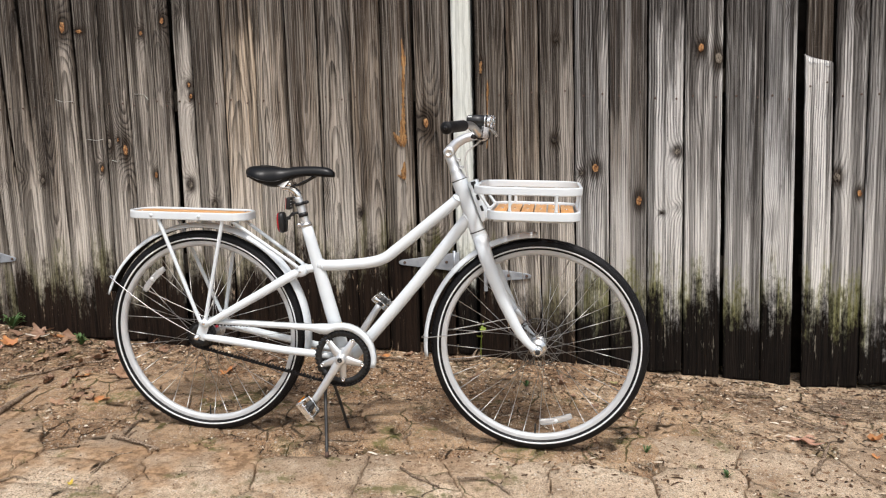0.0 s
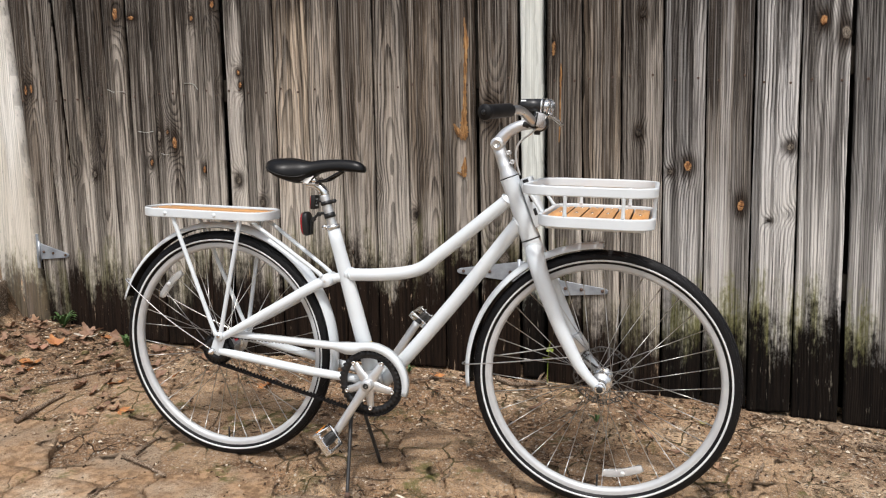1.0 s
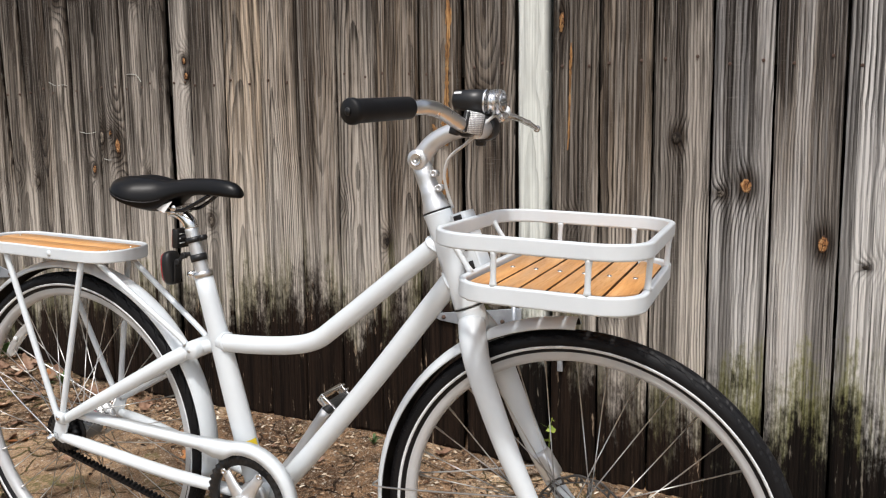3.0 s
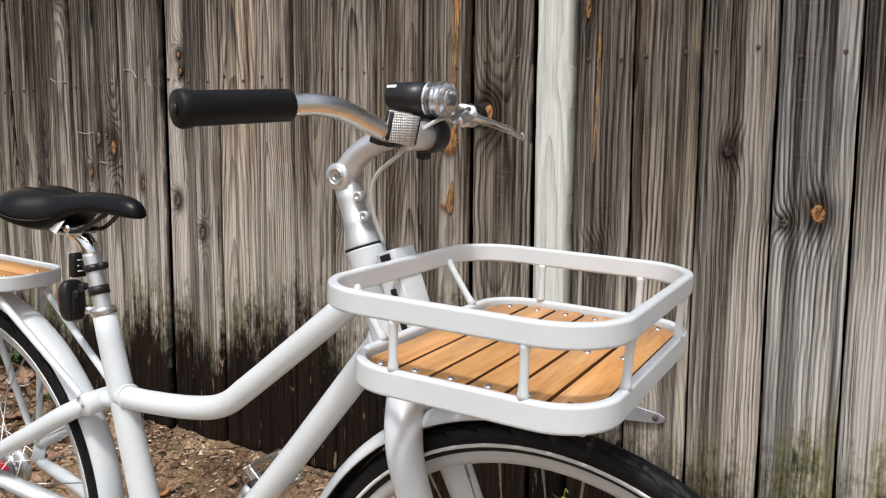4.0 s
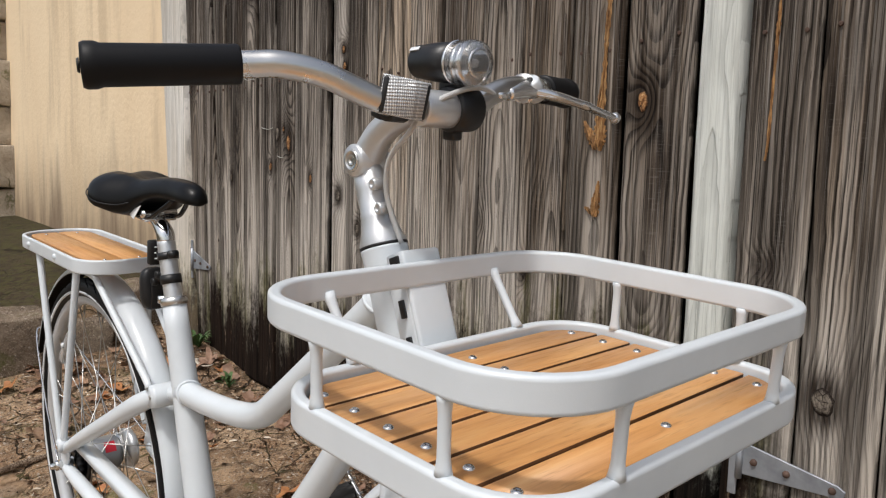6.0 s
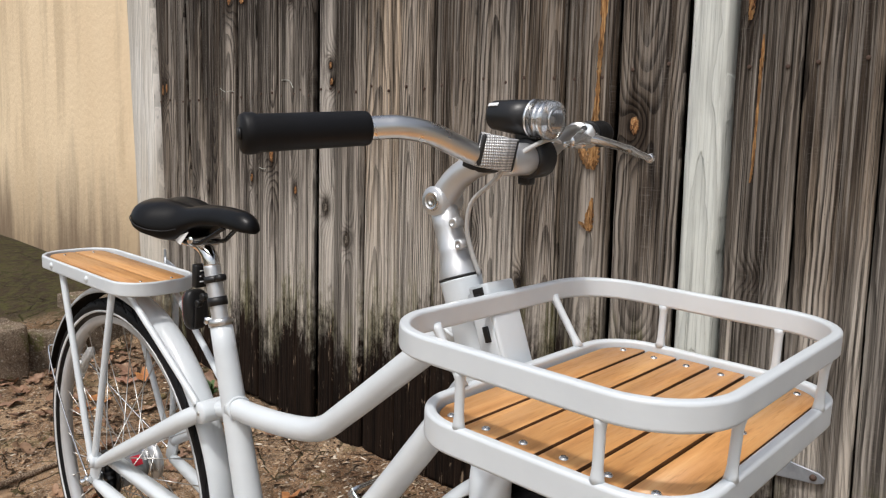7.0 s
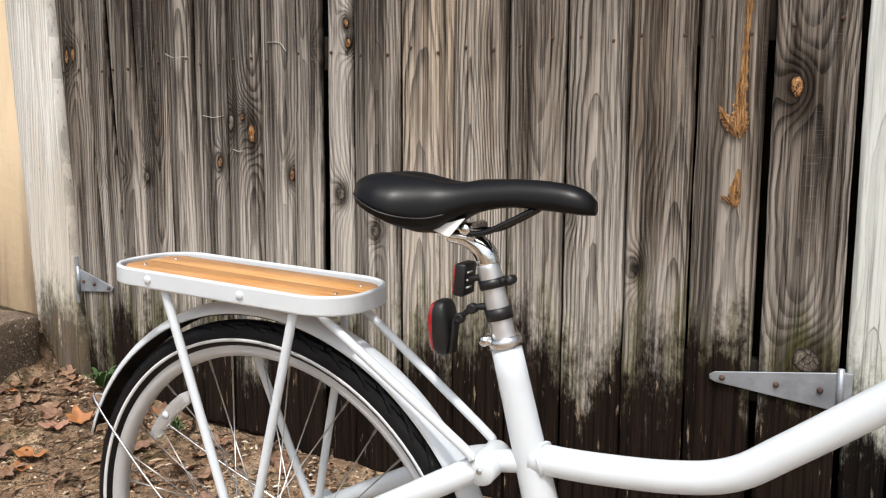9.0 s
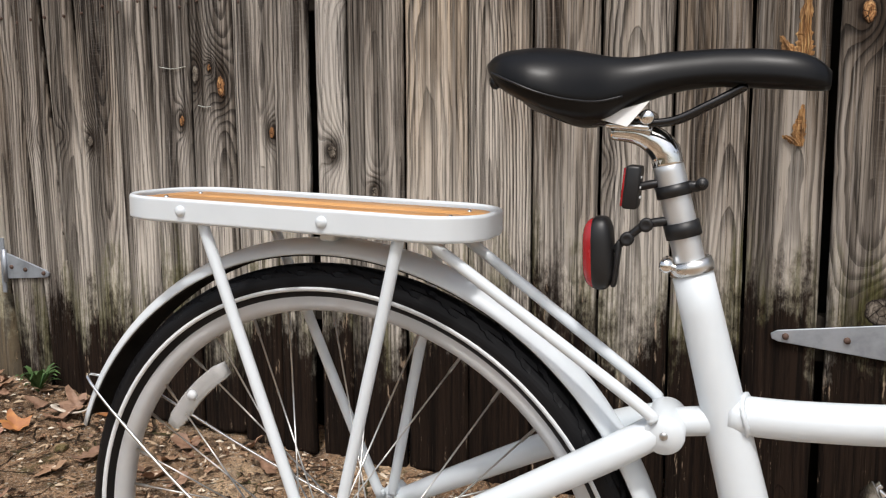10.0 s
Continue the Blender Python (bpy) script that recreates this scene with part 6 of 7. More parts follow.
def saddle_mesh():
    st = [  # x, half width, edge height, crown height, underside
        (0.151, 0.024, 0.541, 0.547, 0.535), (0.158, 0.047, 0.533, 0.5530, 0.526), (0.174, 0.066, 0.523, 0.5580, 0.515), (0.198, 0.0745, 0.513, 0.5600, 0.504), (0.222, 0.0715, 0.505, 0.5590, 0.496),
        (0.244, 0.0590, 0.501, 0.5565, 0.491), (0.262, 0.0460, 0.503, 0.5545, 0.493), (0.280, 0.0375, 0.512, 0.5540, 0.505), (0.300, 0.0310, 0.521, 0.5550, 0.516), (0.325, 0.0268, 0.527, 0.5565, 0.523), (0.350, 0.0235, 0.530, 0.5580, 0.526),
        (0.385, 0.0215, 0.530, 0.5580, 0.525), (0.412, 0.0205, 0.528, 0.5555, 0.524), (0.430, 0.0170, 0.526, 0.5495, 0.523), (0.4385, 0.0090, 0.528, 0.5400, 0.524)]
    sx = np.linspace(0.151, 0.4385, 46)
    A = np.array(st)
    cols = [np.interp(sx, A[:, 0], A[:, k]) for k in range(1, 5)]
    for c in cols:
        c[1:-1] = (c[:-2] + 2 * c[1:-1] + c[2:]) / 4
    bm = bmesh.new()
    rows = []
    m = 20
    for x, w, ze, zt, zu in zip(sx, *cols):
        row = []
        for k in range(m + 1):
            a = math.pi * k / m
            y = w * math.cos(a)
            z = ze + (zt - ze) * (math.sin(a) ** 0.75 if 0 < k < m else 0)
            dip = 0.0085 * math.exp(-(y / 0.013) ** 2) * float(step(0.15, 0.18, x) * step(0.31, 0.26, x))
            row.append(bm.verts.new((x, y + SADDLE_Y, z - dip)))
        for k in range(7):
            f = 1 - 2 * (k + 0.5) / 7
            row.append(bm.verts.new((x, SADDLE_Y - w * 0.93 * f, zu + 0.004 * (f * f))))
        rows.append(row)
    L = len(rows[0])
    for p, q in zip(rows, rows[1:]):
        for k in range(L):
            bm.faces.new((p[k], p[(k + 1) % L], q[(k + 1) % L], q[k]))
    bm.faces.new(rows[0])
    bm.faces.new(rows[-1][::-1])
    return bm


saddle = bp("saddle", saddle_mesh(), LEATHER, label="black padded vinyl saddle")
bp("saddle_base", tube([(0.172, SADDLE_Y, 0.527), (0.200, SADDLE_Y, 0.514), (0.238, SADDLE_Y, 0.500), (0.268, SADDLE_Y, 0.500)], [0.032, 0.056, 0.050, 0.030], 20, 6, flat=0.24, up=(0, 0, 1)), BLACK_PLASTIC, saddle)
bp("base_bumper", tube([(0.166, SADDLE_Y - 0.046, 0.524), (0.158, SADDLE_Y - 0.024, 0.529), (0.155, SADDLE_Y, 0.531), (0.158, SADDLE_Y + 0.024, 0.529), (0.166, SADDLE_Y + 0.046, 0.524)], 0.0050, 10, 5), BLACK_PLASTIC, saddle)


def saddle_trim(s):
    bp("skirt_seam", tube([(0.164, SADDLE_Y + s * 0.0560, 0.5330), (0.185, SADDLE_Y + s * 0.0715, 0.5250), (0.208, SADDLE_Y + s * 0.0745, 0.5165), (0.232, SADDLE_Y + s * 0.0665, 0.5110), (0.256, SADDLE_Y + s * 0.0505, 0.5100), (0.276, SADDLE_Y + s * 0.0400, 0.5150)], 0.0010, 6, 8), BLACK_PLASTIC, saddle)
    bp("saddle_rail", tube([(0.196, SADDLE_Y + s * 0.036, 0.510), (0.216, SADDLE_Y + s * 0.031, 0.499), (0.236, SADDLE_Y + s * 0.025, 0.494), (0.262, SADDLE_Y + s * 0.022, 0.494), (0.312, SADDLE_Y + s * 0.022, 0.495), (0.345, SADDLE_Y + s * 0.018, 0.510), (0.374, SADDLE_Y + s * 0.012, 0.527)], 0.0036, 10, 6), GLOSS_BLACK, saddle)


sides(saddle_trim)
seat_dir = (seat_top - seat_foot).normalized()
post_top = seat_top + seat_dir * 0.099
seatpost = bp("seatpost", tube([seat_top - seat_dir * 0.02, seat_top + seat_dir * 0.05, post_top], 0.0136, 22, 4), SILVER_PAINT, label="silver seatpost")
bp("post_head", tube([post_top - seat_dir * 0.006, post_top + seat_dir * 0.006, (0.301, -0.0105, 0.4790), (0.286, -0.011, 0.4845), (0.264, -0.011, 0.4850)], [0.0138, 0.0138, 0.0125, 0.0100, 0.0070], 18, 6), CHROME, seatpost)
bp("seat_clamp_plate", slab(pose(0.280, -0.011, 0.4905, 0, 3, 0), (0.038, 0.052, 0.006), 0.0025), CHROME, seatpost)
bp("seat_clamp_plate", slab(pose(0.286, -0.011, 0.4990, 0, 3, 0), (0.026, 0.050, 0.005), 0.002), CHROME, seatpost)
bp("seat_clamp_bolt", turned([(-0.028, 0), (-0.028, 0.0060), (-0.023, 0.0068), (0.026, 0.0068), (0.026, 0)], (0.296, -0.011, 0.4985), (0, 1, 0), 12), CHROME, seatpost)
bm = bmesh.new()
q = [bm.verts.new(v) for v in ((0.252, -0.042, 0.4965), (0.298, -0.040, 0.5120), (0.281, -0.045, 0.4895), (0.252, -0.0428, 0.4967), (0.298, -0.0408, 0.5122), (0.281, -0.0458, 0.4897))]
bm.faces.new(q[:3])
bm.faces.new(q[3:][::-1])
for i in range(3):
    bm.faces.new((q[i], q[(i + 1) % 3], q[3 + (i + 1) % 3], q[3 + i]))
bp("paper_tag", bm, PAPER, saddle, "corner of a white paper tag", smooth=False)


# rear lights on the seatpost
def strap(at, z_h, parent):
    c = seat_top + seat_dir * at
    bp("strap", turned([(-z_h, 0.0137), (-z_h, 0.0160), (z_h, 0.0160), (z_h, 0.0137)], c, seat_dir, 24), BLACK_PLASTIC, parent)
    return c


lamp2 = bp("rear_reflector", slab(pose(0.2860, -0.009, 0.4365, 0, 3, 0), (0.0135, 0.034, 0.039), 0.0025), BLACK_PLASTIC, label="small black-cased rear reflector")
c = strap(0.070, 0.0055, lamp2)
bp("reflector_lens", slab(pose(0.2785, -0.009, 0.4365, 0, 3, 0), (0.0022, 0.030, 0.035), 0.0008), RED_LENS, lamp2, "red lens")
bp("strap_arm", tube([(0.290, -0.012, 0.4365), (0.304, -0.012, 0.440), (0.316, -0.010, 0.442)], 0.0050, 10, 4, flat=0.8), BLACK_PLASTIC, lamp2)
ear = bp("strap_ear", turned([(-0.007, 0), (-0.007, 0.0055), (0.007, 0.0055), (0.007, 0)], c + Vector((0.0235, -0.002, 0.007)), (0, 1, 0), 14), BLACK_PLASTIC, lamp2)
bp("ear_screw", turned([(0, 0), (0, 0.0024), (0.0008, 0.0020), (0.0008, 0)], c + Vector((0.0235, -0.009, 0.007)), (0, -1, 0), 10), DARK_STEEL, ear)
bp("strap_tab", slab(Matrix.Translation(c + Vector((0.0165, -0.002, 0.0045))), (0.014, 0.011, 0.009), 0.003), BLACK_PLASTIC, lamp2)
for k in range(3):
    bp("case_slot", slab(pose(0.2932, -0.012, 0.4275 + 0.009 * k), (0.0012, 0.014, 0.0020)), STRIPE, lamp2)


def rear_lamp():
    bm = bmesh.new()
    bmesh.ops.create_uvsphere(bm, u_segments=24, v_segments=16, radius=1.0)
    for v in bm.verts:
        for k in range(3):
            v.co[k] = math.copysign(abs(v.co[k]) ** 0.62, v.co[k])
    return bm


bm = rear_lamp()
bm.transform(Matrix.Translation((0.2610, -0.009, 0.3735)) @ pose(0, 0, 0, 0, -4, 0) @ Matrix.Diagonal((0.0118, 0.0210, 0.0345, 1)))
rear_light = bp("rear_light", bm, BLACK_PLASTIC, label="black rear light with a bulging red lens")
bm = rear_lamp()
bmesh.ops.bisect_plane(bm, geom=bm.verts[:] + bm.edges[:] + bm.faces[:], plane_co=(-0.1, 0, 0), plane_no=(1, 0, 0), clear_outer=True)
bm.transform(Matrix.Translation((0.2605, -0.009, 0.3735)) @ pose(0, 0, 0, 0, -4, 0) @ Matrix.Diagonal((0.0165, 0.0200, 0.0335, 1)))
bp("light_lens", bm, RED_LENS, rear_light, "red lens")
strap(0.034, 0.0070, rear_light)
bp("light_arm", tube([(0.272, -0.012, 0.377), (0.284, -0.014, 0.389), (0.300, -0.014, 0.403), (0.322, -0.012, 0.408)], [0.0040, 0.0045, 0.0048, 0.0058], 12, 5, flat=0.8), BLACK_PLASTIC, rear_light)
for p in ((0.2845, -0.018, 0.389), (0.3005, -0.018, 0.403)):
    bp("arm_screw", turned([(-0.006, 0), (-0.006, 0.0064), (0.002, 0.0064), (0.003, 0.0055), (0.003, 0.003), (0.001, 0)], p, (0, -1, 0), 14), BLACK_PLASTIC, rear_light)
bp("light_clip", slab(pose(0.2760, -0.011, 0.365, 0, 4, 0), (0.0045, 0.016, 0.044), 0.0015), BLACK_PLASTIC, rear_light)

# front tray
LOW = (0.9475, 1.2105, -0.195, 0.172, 0.057)
UP = (0.9065, 1.2140, -0.196, 0.173, 0.068)
Z_LOW, Z_UP, Z_SLAT = 0.4350, 0.5070, 0.4405
basket = bp("front_basket", flat_loop(round_rect(*UP, Z_UP, 10), 0.0105, 0.0235, 0.0030), WHITE, label="white tubular front tray with bamboo slats")
bp("lower_rim", flat_loop(round_rect(*LOW, Z_LOW, 10), 0.0105, 0.0265, 0.0030), WHITE, basket)


def upright(low, top):
    bm = bmesh.new()
    a, b = Vector(low), Vector(top)
    sweep(bm, [a, a.lerp(b, 0.10), a.lerp(b, 0.22), a.lerp(b, 0.78), a.lerp(b, 0.90), b], [0.0060, 0.0050, 0.0043, 0.0043, 0.0050, 0.0060], 12)
    bp("upright", bm, WHITE, basket)


for x in (1.0115, 1.144):
    upright((x, -0.194, Z_LOW + 0.012), (x, -0.195, Z_UP - 0.010))
    upright((x, 0.171, Z_LOW + 0.012), (x, 0.172, Z_UP - 0.010))
for y in (-0.117, 0.092):
    upright((1.2110, y, Z_LOW + 0.012), (1.2125, y, Z_UP - 0.010))
for y in (-0.115, 0.092):
    upright((0.948, y, Z_LOW + 0.012), (0.909, y, Z_UP - 0.006))


def slat_outline(x0, x1, rim, inset, n=10):
    """Slat across the tray, its ends following the rim's corners."""
    rx0, rx1, ry0, ry1, r = rim
    rx0, rx1, ry0, ry1, r = rx0 + inset, rx1 - inset, ry0 + inset, ry1 - inset, r - inset

    def reach(x):
        if x < rx0 + r:
            return math.sqrt(max(0, r * r - (rx0 + r - x) ** 2)) - r
        if x > rx1 - r:
            return math.sqrt(max(0, r * r - (x - rx1 + r) ** 2)) - r
        return 0.0
    xs = [x0 + (x1 - x0) * k / n for k in range(n + 1)]
    return [(x, ry0 - reach(x)) for x in xs] + [(x, ry1 + reach(x)) for x in xs[::-1]]


def plate(outline, z0, z1, bevel=0.0007):
    bm = bmesh.new()
    lo = [bm.verts.new((x, y, z0)) for x, y in outline]
    hi = [bm.verts.new((x, y, z1)) for x, y in outline]
    bm.faces.new(lo[::-1])
    top = bm.faces.new(hi)
    n = len(outline)
    for i in range(n):
        bm.faces.new((lo[i], lo[(i + 1) % n], hi[(i + 1) % n], hi[i]))
    bmesh.ops.bevel(bm, geom=list(top.edges), offset=bevel, segments=1, affect="EDGES")
    return bm


def shade_edges(ob):
    """Colours the slat sides dark brown, so the gaps between slats look shaded."""
    ob.data.materials.append(BAMBOO_SHADE)
    for fc in ob.data.polygons:
        if abs(fc.normal.z) < 0.4:
            fc.material_index = 1


def screw(x, y, z, parent, r=0.0042):
    bp("screw", turned([(0, r), (0.0008, r * 0.95), (0.0020, r * 0.55), (0.0016, r * 0.3), (0.0012, 0)], (x, y, z), (0, 0, 1), 12), CHROME, parent)


pitch, width = 0.0396, 0.0352
for i in range(6):
    xm = 0.979 + pitch * i
    lo_x, hi_x = xm - width / 2, xm + width / 2
    if i == 0:
        lo_x -= 0.004
    if i == 5:
        hi_x += 0.004
    sl = bp("slat", plate(slat_outline(lo_x, hi_x, LOW, 0.0085), Z_SLAT - 0.016, Z_SLAT), BAMBOO_Y, basket, "oiled bamboo slat")
    shade_edges(sl)
    for y in (-0.166, -0.004, 0.142):
        screw(xm, y, Z_SLAT, sl)
for y in (-0.166, -0.004, 0.142):
    bp("cross_bar", slab(pose(1.079, y, Z_SLAT - 0.0202), (0.262 if y == -0.004 else 0.230, 0.016, 0.008), 0.002), WHITE, basket)

# bracket between tray and head tube
fwd = Vector((0, 1, 0)).cross(-ax).normalized()
if fwd.x < 0:
    fwd = -fwd
mid = ht.lerp(hb, 0.42) + fwd * 0.042


def along(u, v, w=0.0):
    """u up the head tube, v across, w forward."""
    return mid - ax * u + Vector((0, v, 0)) + fwd * w


turn = Matrix((fwd, Vector((0, 1, 0)), -ax)).transposed().to_4x4()
bp("basket_bracket", slab(Matrix.Translation(along(-0.014, 0.0, 0.010)) @ turn, (0.007, 0.048, 0.130), 0.003), WHITE, basket)
for v in (-0.0218, 0.0218):
    bp("bracket_side", slab(Matrix.Translation(along(-0.012, v, -0.004)) @ turn, (0.026, 0.005, 0.124), 0.002), WHITE, basket)
bp("bracket_cap", slab(Matrix.Translation(along(0.049, 0.0, 0.000)) @ turn, (0.028, 0.048, 0.016), 0.003), WHITE, basket)
bp("cap_slot", slab(Matrix.Translation(along(0.049, -0.0238, 0.000)) @ turn, (0.015, 0.003, 0.009), 0.001), BLACK_PLASTIC, basket)
for u in (0.038, 0.002, -0.034):
    bp("bracket_slot", slab(Matrix.Translation(along(u, -0.0248, -0.002)) @ turn, (0.008, 0.003, 0.018), 0.001), BLACK_PLASTIC, basket)
for v in (-0.022, 0.022):
    bp("bracket_bolt", turned([(0, 0), (0, 0.005), (0.003, 0.004), (0.003, 0)], along(-0.050, v * 0.6, 0.0135), fwd, 12), CHROME, basket)
for v in (-0.026, 0.026):
    bp("bracket_arm", tube([along(-0.070, v, 0.0), (0.936, v, Z_LOW - 0.004), (0.965, v, Z_SLAT - 0.016)], 0.0055, 10, 4), WHITE, basket)
    bp("bracket_arm", tube([along(0.040, v, 0.002), (0.909, v, Z_UP)], 0.005, 10, 2), WHITE, basket)

# rear rack
RACK = (-0.253, 0.154, -0.080, 0.067, 0.058)
Z_RACK = 0.392
rack = bp("rear_rack", flat_loop(round_rect(*RACK, Z_RACK, 10), 0.007, 0.0255, 0.003), WHITE, label="white rear rack with bamboo top")
for y0, y1 in ((-0.0635, -0.0080), (-0.0046, 0.0510)):
    ya, yb = (y0, y1) if y0 < -0.05 else (y1, y0)
    sy = 1 if yb > ya else -1
    out = [(-0.241, yb), (-0.241, ya + sy * 0.030)]
    out += [(-0.241 + 0.032 * (1 - math.cos(radians(9 * k))), ya + sy * 0.030 * (1 - math.sin(radians(9 * k)))) for k in range(1, 10)]
    out += [(0.142 - 0.032 * (1 - math.sin(radians(9 * k))), ya + sy * 0.030 * (1 - math.cos(radians(9 * k)))) for k in range(10)]
    out += [(0.142, ya + sy * 0.030), (0.142, yb)]
    out = [p for k, p in enumerate(out) if k == 0 or math.dist(p, out[k - 1]) > 1e-5]
    sl = bp("slat", plate(out if sy > 0 else out[::-1], Z_RACK - 0.002, Z_RACK + 0.0080), BAMBOO_X, rack, "oiled bamboo slat")
    for x in (-0.214, 0.120):
        screw(x, (y0 + y1) / 2, Z_RACK + 0.0080, sl, 0.0026)
for x in (-0.205, -0.155, -0.105, -0.052, 0.006, 0.060, 0.105):
    bp("cross_bar", slab(pose(x, -0.0065, Z_RACK - 0.0068), (0.014, 0.140, 0.009), 0.002), WHITE, rack)


def rack_side(s):
    y = -0.0065 + s * 0.0765
    for x in (-0.157, 0.006):
        bp("rack_bolt", turned([(0, 0.0062), (0.002, 0.0058), (0.0042, 0.0030), (0.0045, 0)], (x, y, Z_RACK), (0, s, 0), 14), WHITE, rack)
    bp("rack_stay", tube([(-0.141, s * 0.062 - 0.008, Z_RACK - 0.010), (-0.129, s * 0.063 - 0.008, Z_RACK - 0.040), (-0.008, s * 0.077 - 0.007, 0.066), (0.002, s * 0.079 - 0.006, 0.048)], 0.0062, 12, 6), WHITE, rack)
    bp("rack_stay", tube([(0.079, s * 0.062 - 0.008, Z_RACK - 0.010), (0.0755, s * 0.063 - 0.008, Z_RACK - 0.040), (0.024, s * 0.077 - 0.007, 0.076), (0.020, s * 0.079 - 0.006, 0.048)], 0.0062, 12, 6), WHITE, rack)
    bp("rack_stay", tube([(0.098, s * 0.043 - 0.008, Z_RACK - 0.010), (0.117, s * 0.042 - 0.008, Z_RACK - 0.024), (0.300, s * 0.031 - 0.013, 0.248), (0.322, s * 0.030 - 0.014, 0.230)], 0.0058, 12, 6), WHITE, rack)


sides(rack_side)
bp("fender_bridge", slab(pose(-0.02, 0.0, 0.372), (0.018, 0.05, 0.016), 0.003), WHITE, rack)

# ---- cracked paving, litter and weeds ----
def voronoi_cells(points, box, inside):
    """Convex cells round the points, clipped to a box."""
    cells = []
    for i, p in enumerate(points):
        if not inside(*p):
            continue
        poly = [(box[0], box[2]), (box[1], box[2]), (box[1], box[3]), (box[0], box[3])]
        near = sorted((q for j, q in enumerate(points) if j != i), key=lambda q: (q[0] - p[0]) ** 2 + (q[1] - p[1]) ** 2)[:24]
        for q in near:
            mx, my, dx, dy = (p[0] + q[0]) / 2, (p[1] + q[1]) / 2, q[0] - p[0], q[1] - p[1]
            out = []
            for a, b in zip(poly, poly[1:] + poly[:1]):
                da, db = (a[0] - mx) * dx + (a[1] - my) * dy, (b[0] - mx) * dx + (b[1] - my) * dy
                if da <= 0:
                    out.append(a)
                if da * db < 0:
                    t = da / (da - db)
                    out.append((a[0] + t * (b[0] - a[0]), a[1] + t * (b[1] - a[1])))
            poly = out
        if len(poly) > 2:
            cells.append((p, poly))
    return cells


def warp(x, y):
    return x + 0.035 * float(fbm(x * 5, y * 5, 71)) + 0.012 * float(fbm(x * 22, y * 22, 73, 3)) + 0.006 * float(fbm(x * 70, y * 70, 74, 2)), y + 0.035 * float(fbm(x * 5, y * 5, 79)) + 0.012 * float(fbm(x * 22, y * 22, 83, 3)) + 0.006 * float(fbm(x * 70, y * 70, 84, 2))


def paving_piece(poly, gap, lift, thick, seed, material, name):
    rg = random.Random(seed)
    cx, cy = sum(p[0] for p in poly) / len(poly), sum(p[1] for p in poly) / len(poly)
    line = []
    for a, b in zip(poly, poly[1:] + poly[:1]):
        n = max(1, int(math.dist(a, b) / 0.016))
        for k in range(n):
            line.append(warp(a[0] + (b[0] - a[0]) * k / n, a[1] + (b[1] - a[1]) * k / n))
    cx, cy = warp(cx, cy)
    tilt = (rg.uniform(-0.012, 0.012), rg.uniform(-0.012, 0.012))
    verts, faces = [], []
    n = len(line)

    def z_at(x, y):
        return float(ground_z(x, y)) + lift + tilt[0] * (x - cx) + tilt[1] * (y - cy) + 0.0025 * float(fbm(x * 14, y * 14, 91, 3))
    levels = (("bottom", gap, -thick), ("side", gap, -0.007), ("edge", gap + 0.004, -0.0008), ("in", 0.045, 0.0), ("in2", 0.5, 0.0))
    for nm, g, dz in levels:
        for x, y in line:
            d = math.hypot(x - cx, y - cy)
            f = 0.5 if nm == "in2" else max(0.25, 1 - g / max(d, 0.02))
            px, py = cx + (x - cx) * f, cy + (y - cy) * f
            verts.append((px, py, z_at(px, py) + dz))
    for lv in range(len(levels) - 1):
        for k in range(n):
            a, b = lv * n + k, lv * n + (k + 1) % n
            faces.append((a, b, b + n, a + n))
    c = len(verts)
    verts.append((cx, cy, z_at(cx, cy)))
    last = (len(levels) - 1) * n
    for k in range(n):
        faces.append((last + k, last + (k + 1) % n, c))
    put(name, mesh_of(name, verts, faces), material, ground)


rg = random.Random(5)
pts = []
for i in range(-2, 18):
    for j in range(-2, 8):
        pts.append((-2.75 + 0.31 * i + rg.uniform(-0.14, 0.14), 1.25 + 0.26 * j + 0.13 * (i % 2) + rg.uniform(-0.12, 0.12)))
for p, poly in voronoi_cells(pts, (-3.0, 1.9, 0.9, 2.9), lambda x, y: -2.85 < x < 1.7 and 1.15 < y < float(slab_edge(x)) - 0.02):
    paving_piece(poly, 0.0030, 0.004 + rg.uniform(-0.003, 0.004), 0.04, int(p[0] * 1000) + 7, SLAB, "concrete_fragment")
pts = []
for i in range(19):
    for j in range(6):
        pts.append((-2.3 + 0.20 * i + rg.uniform(-0.085, 0.085), 2.08 + 0.17 * j + 0.085 * (i % 2) + rg.uniform(-0.075, 0.075)))
for p, poly in voronoi_cells(pts, (-2.5, 1.5, 2.0, 3.2), lambda x, y: -2.2 < x < 0.35 and float(slab_edge(x)) + 0.085 < y < 2.80 + 0.12 * math.sin(3 * x)):
    paving_piece(poly, 0.0042, 0.0080 + rg.uniform(-0.0040, 0.0030), 0.02, int(p[0] * 1000) + 9, OLD_SLAB, "concrete_fragment")


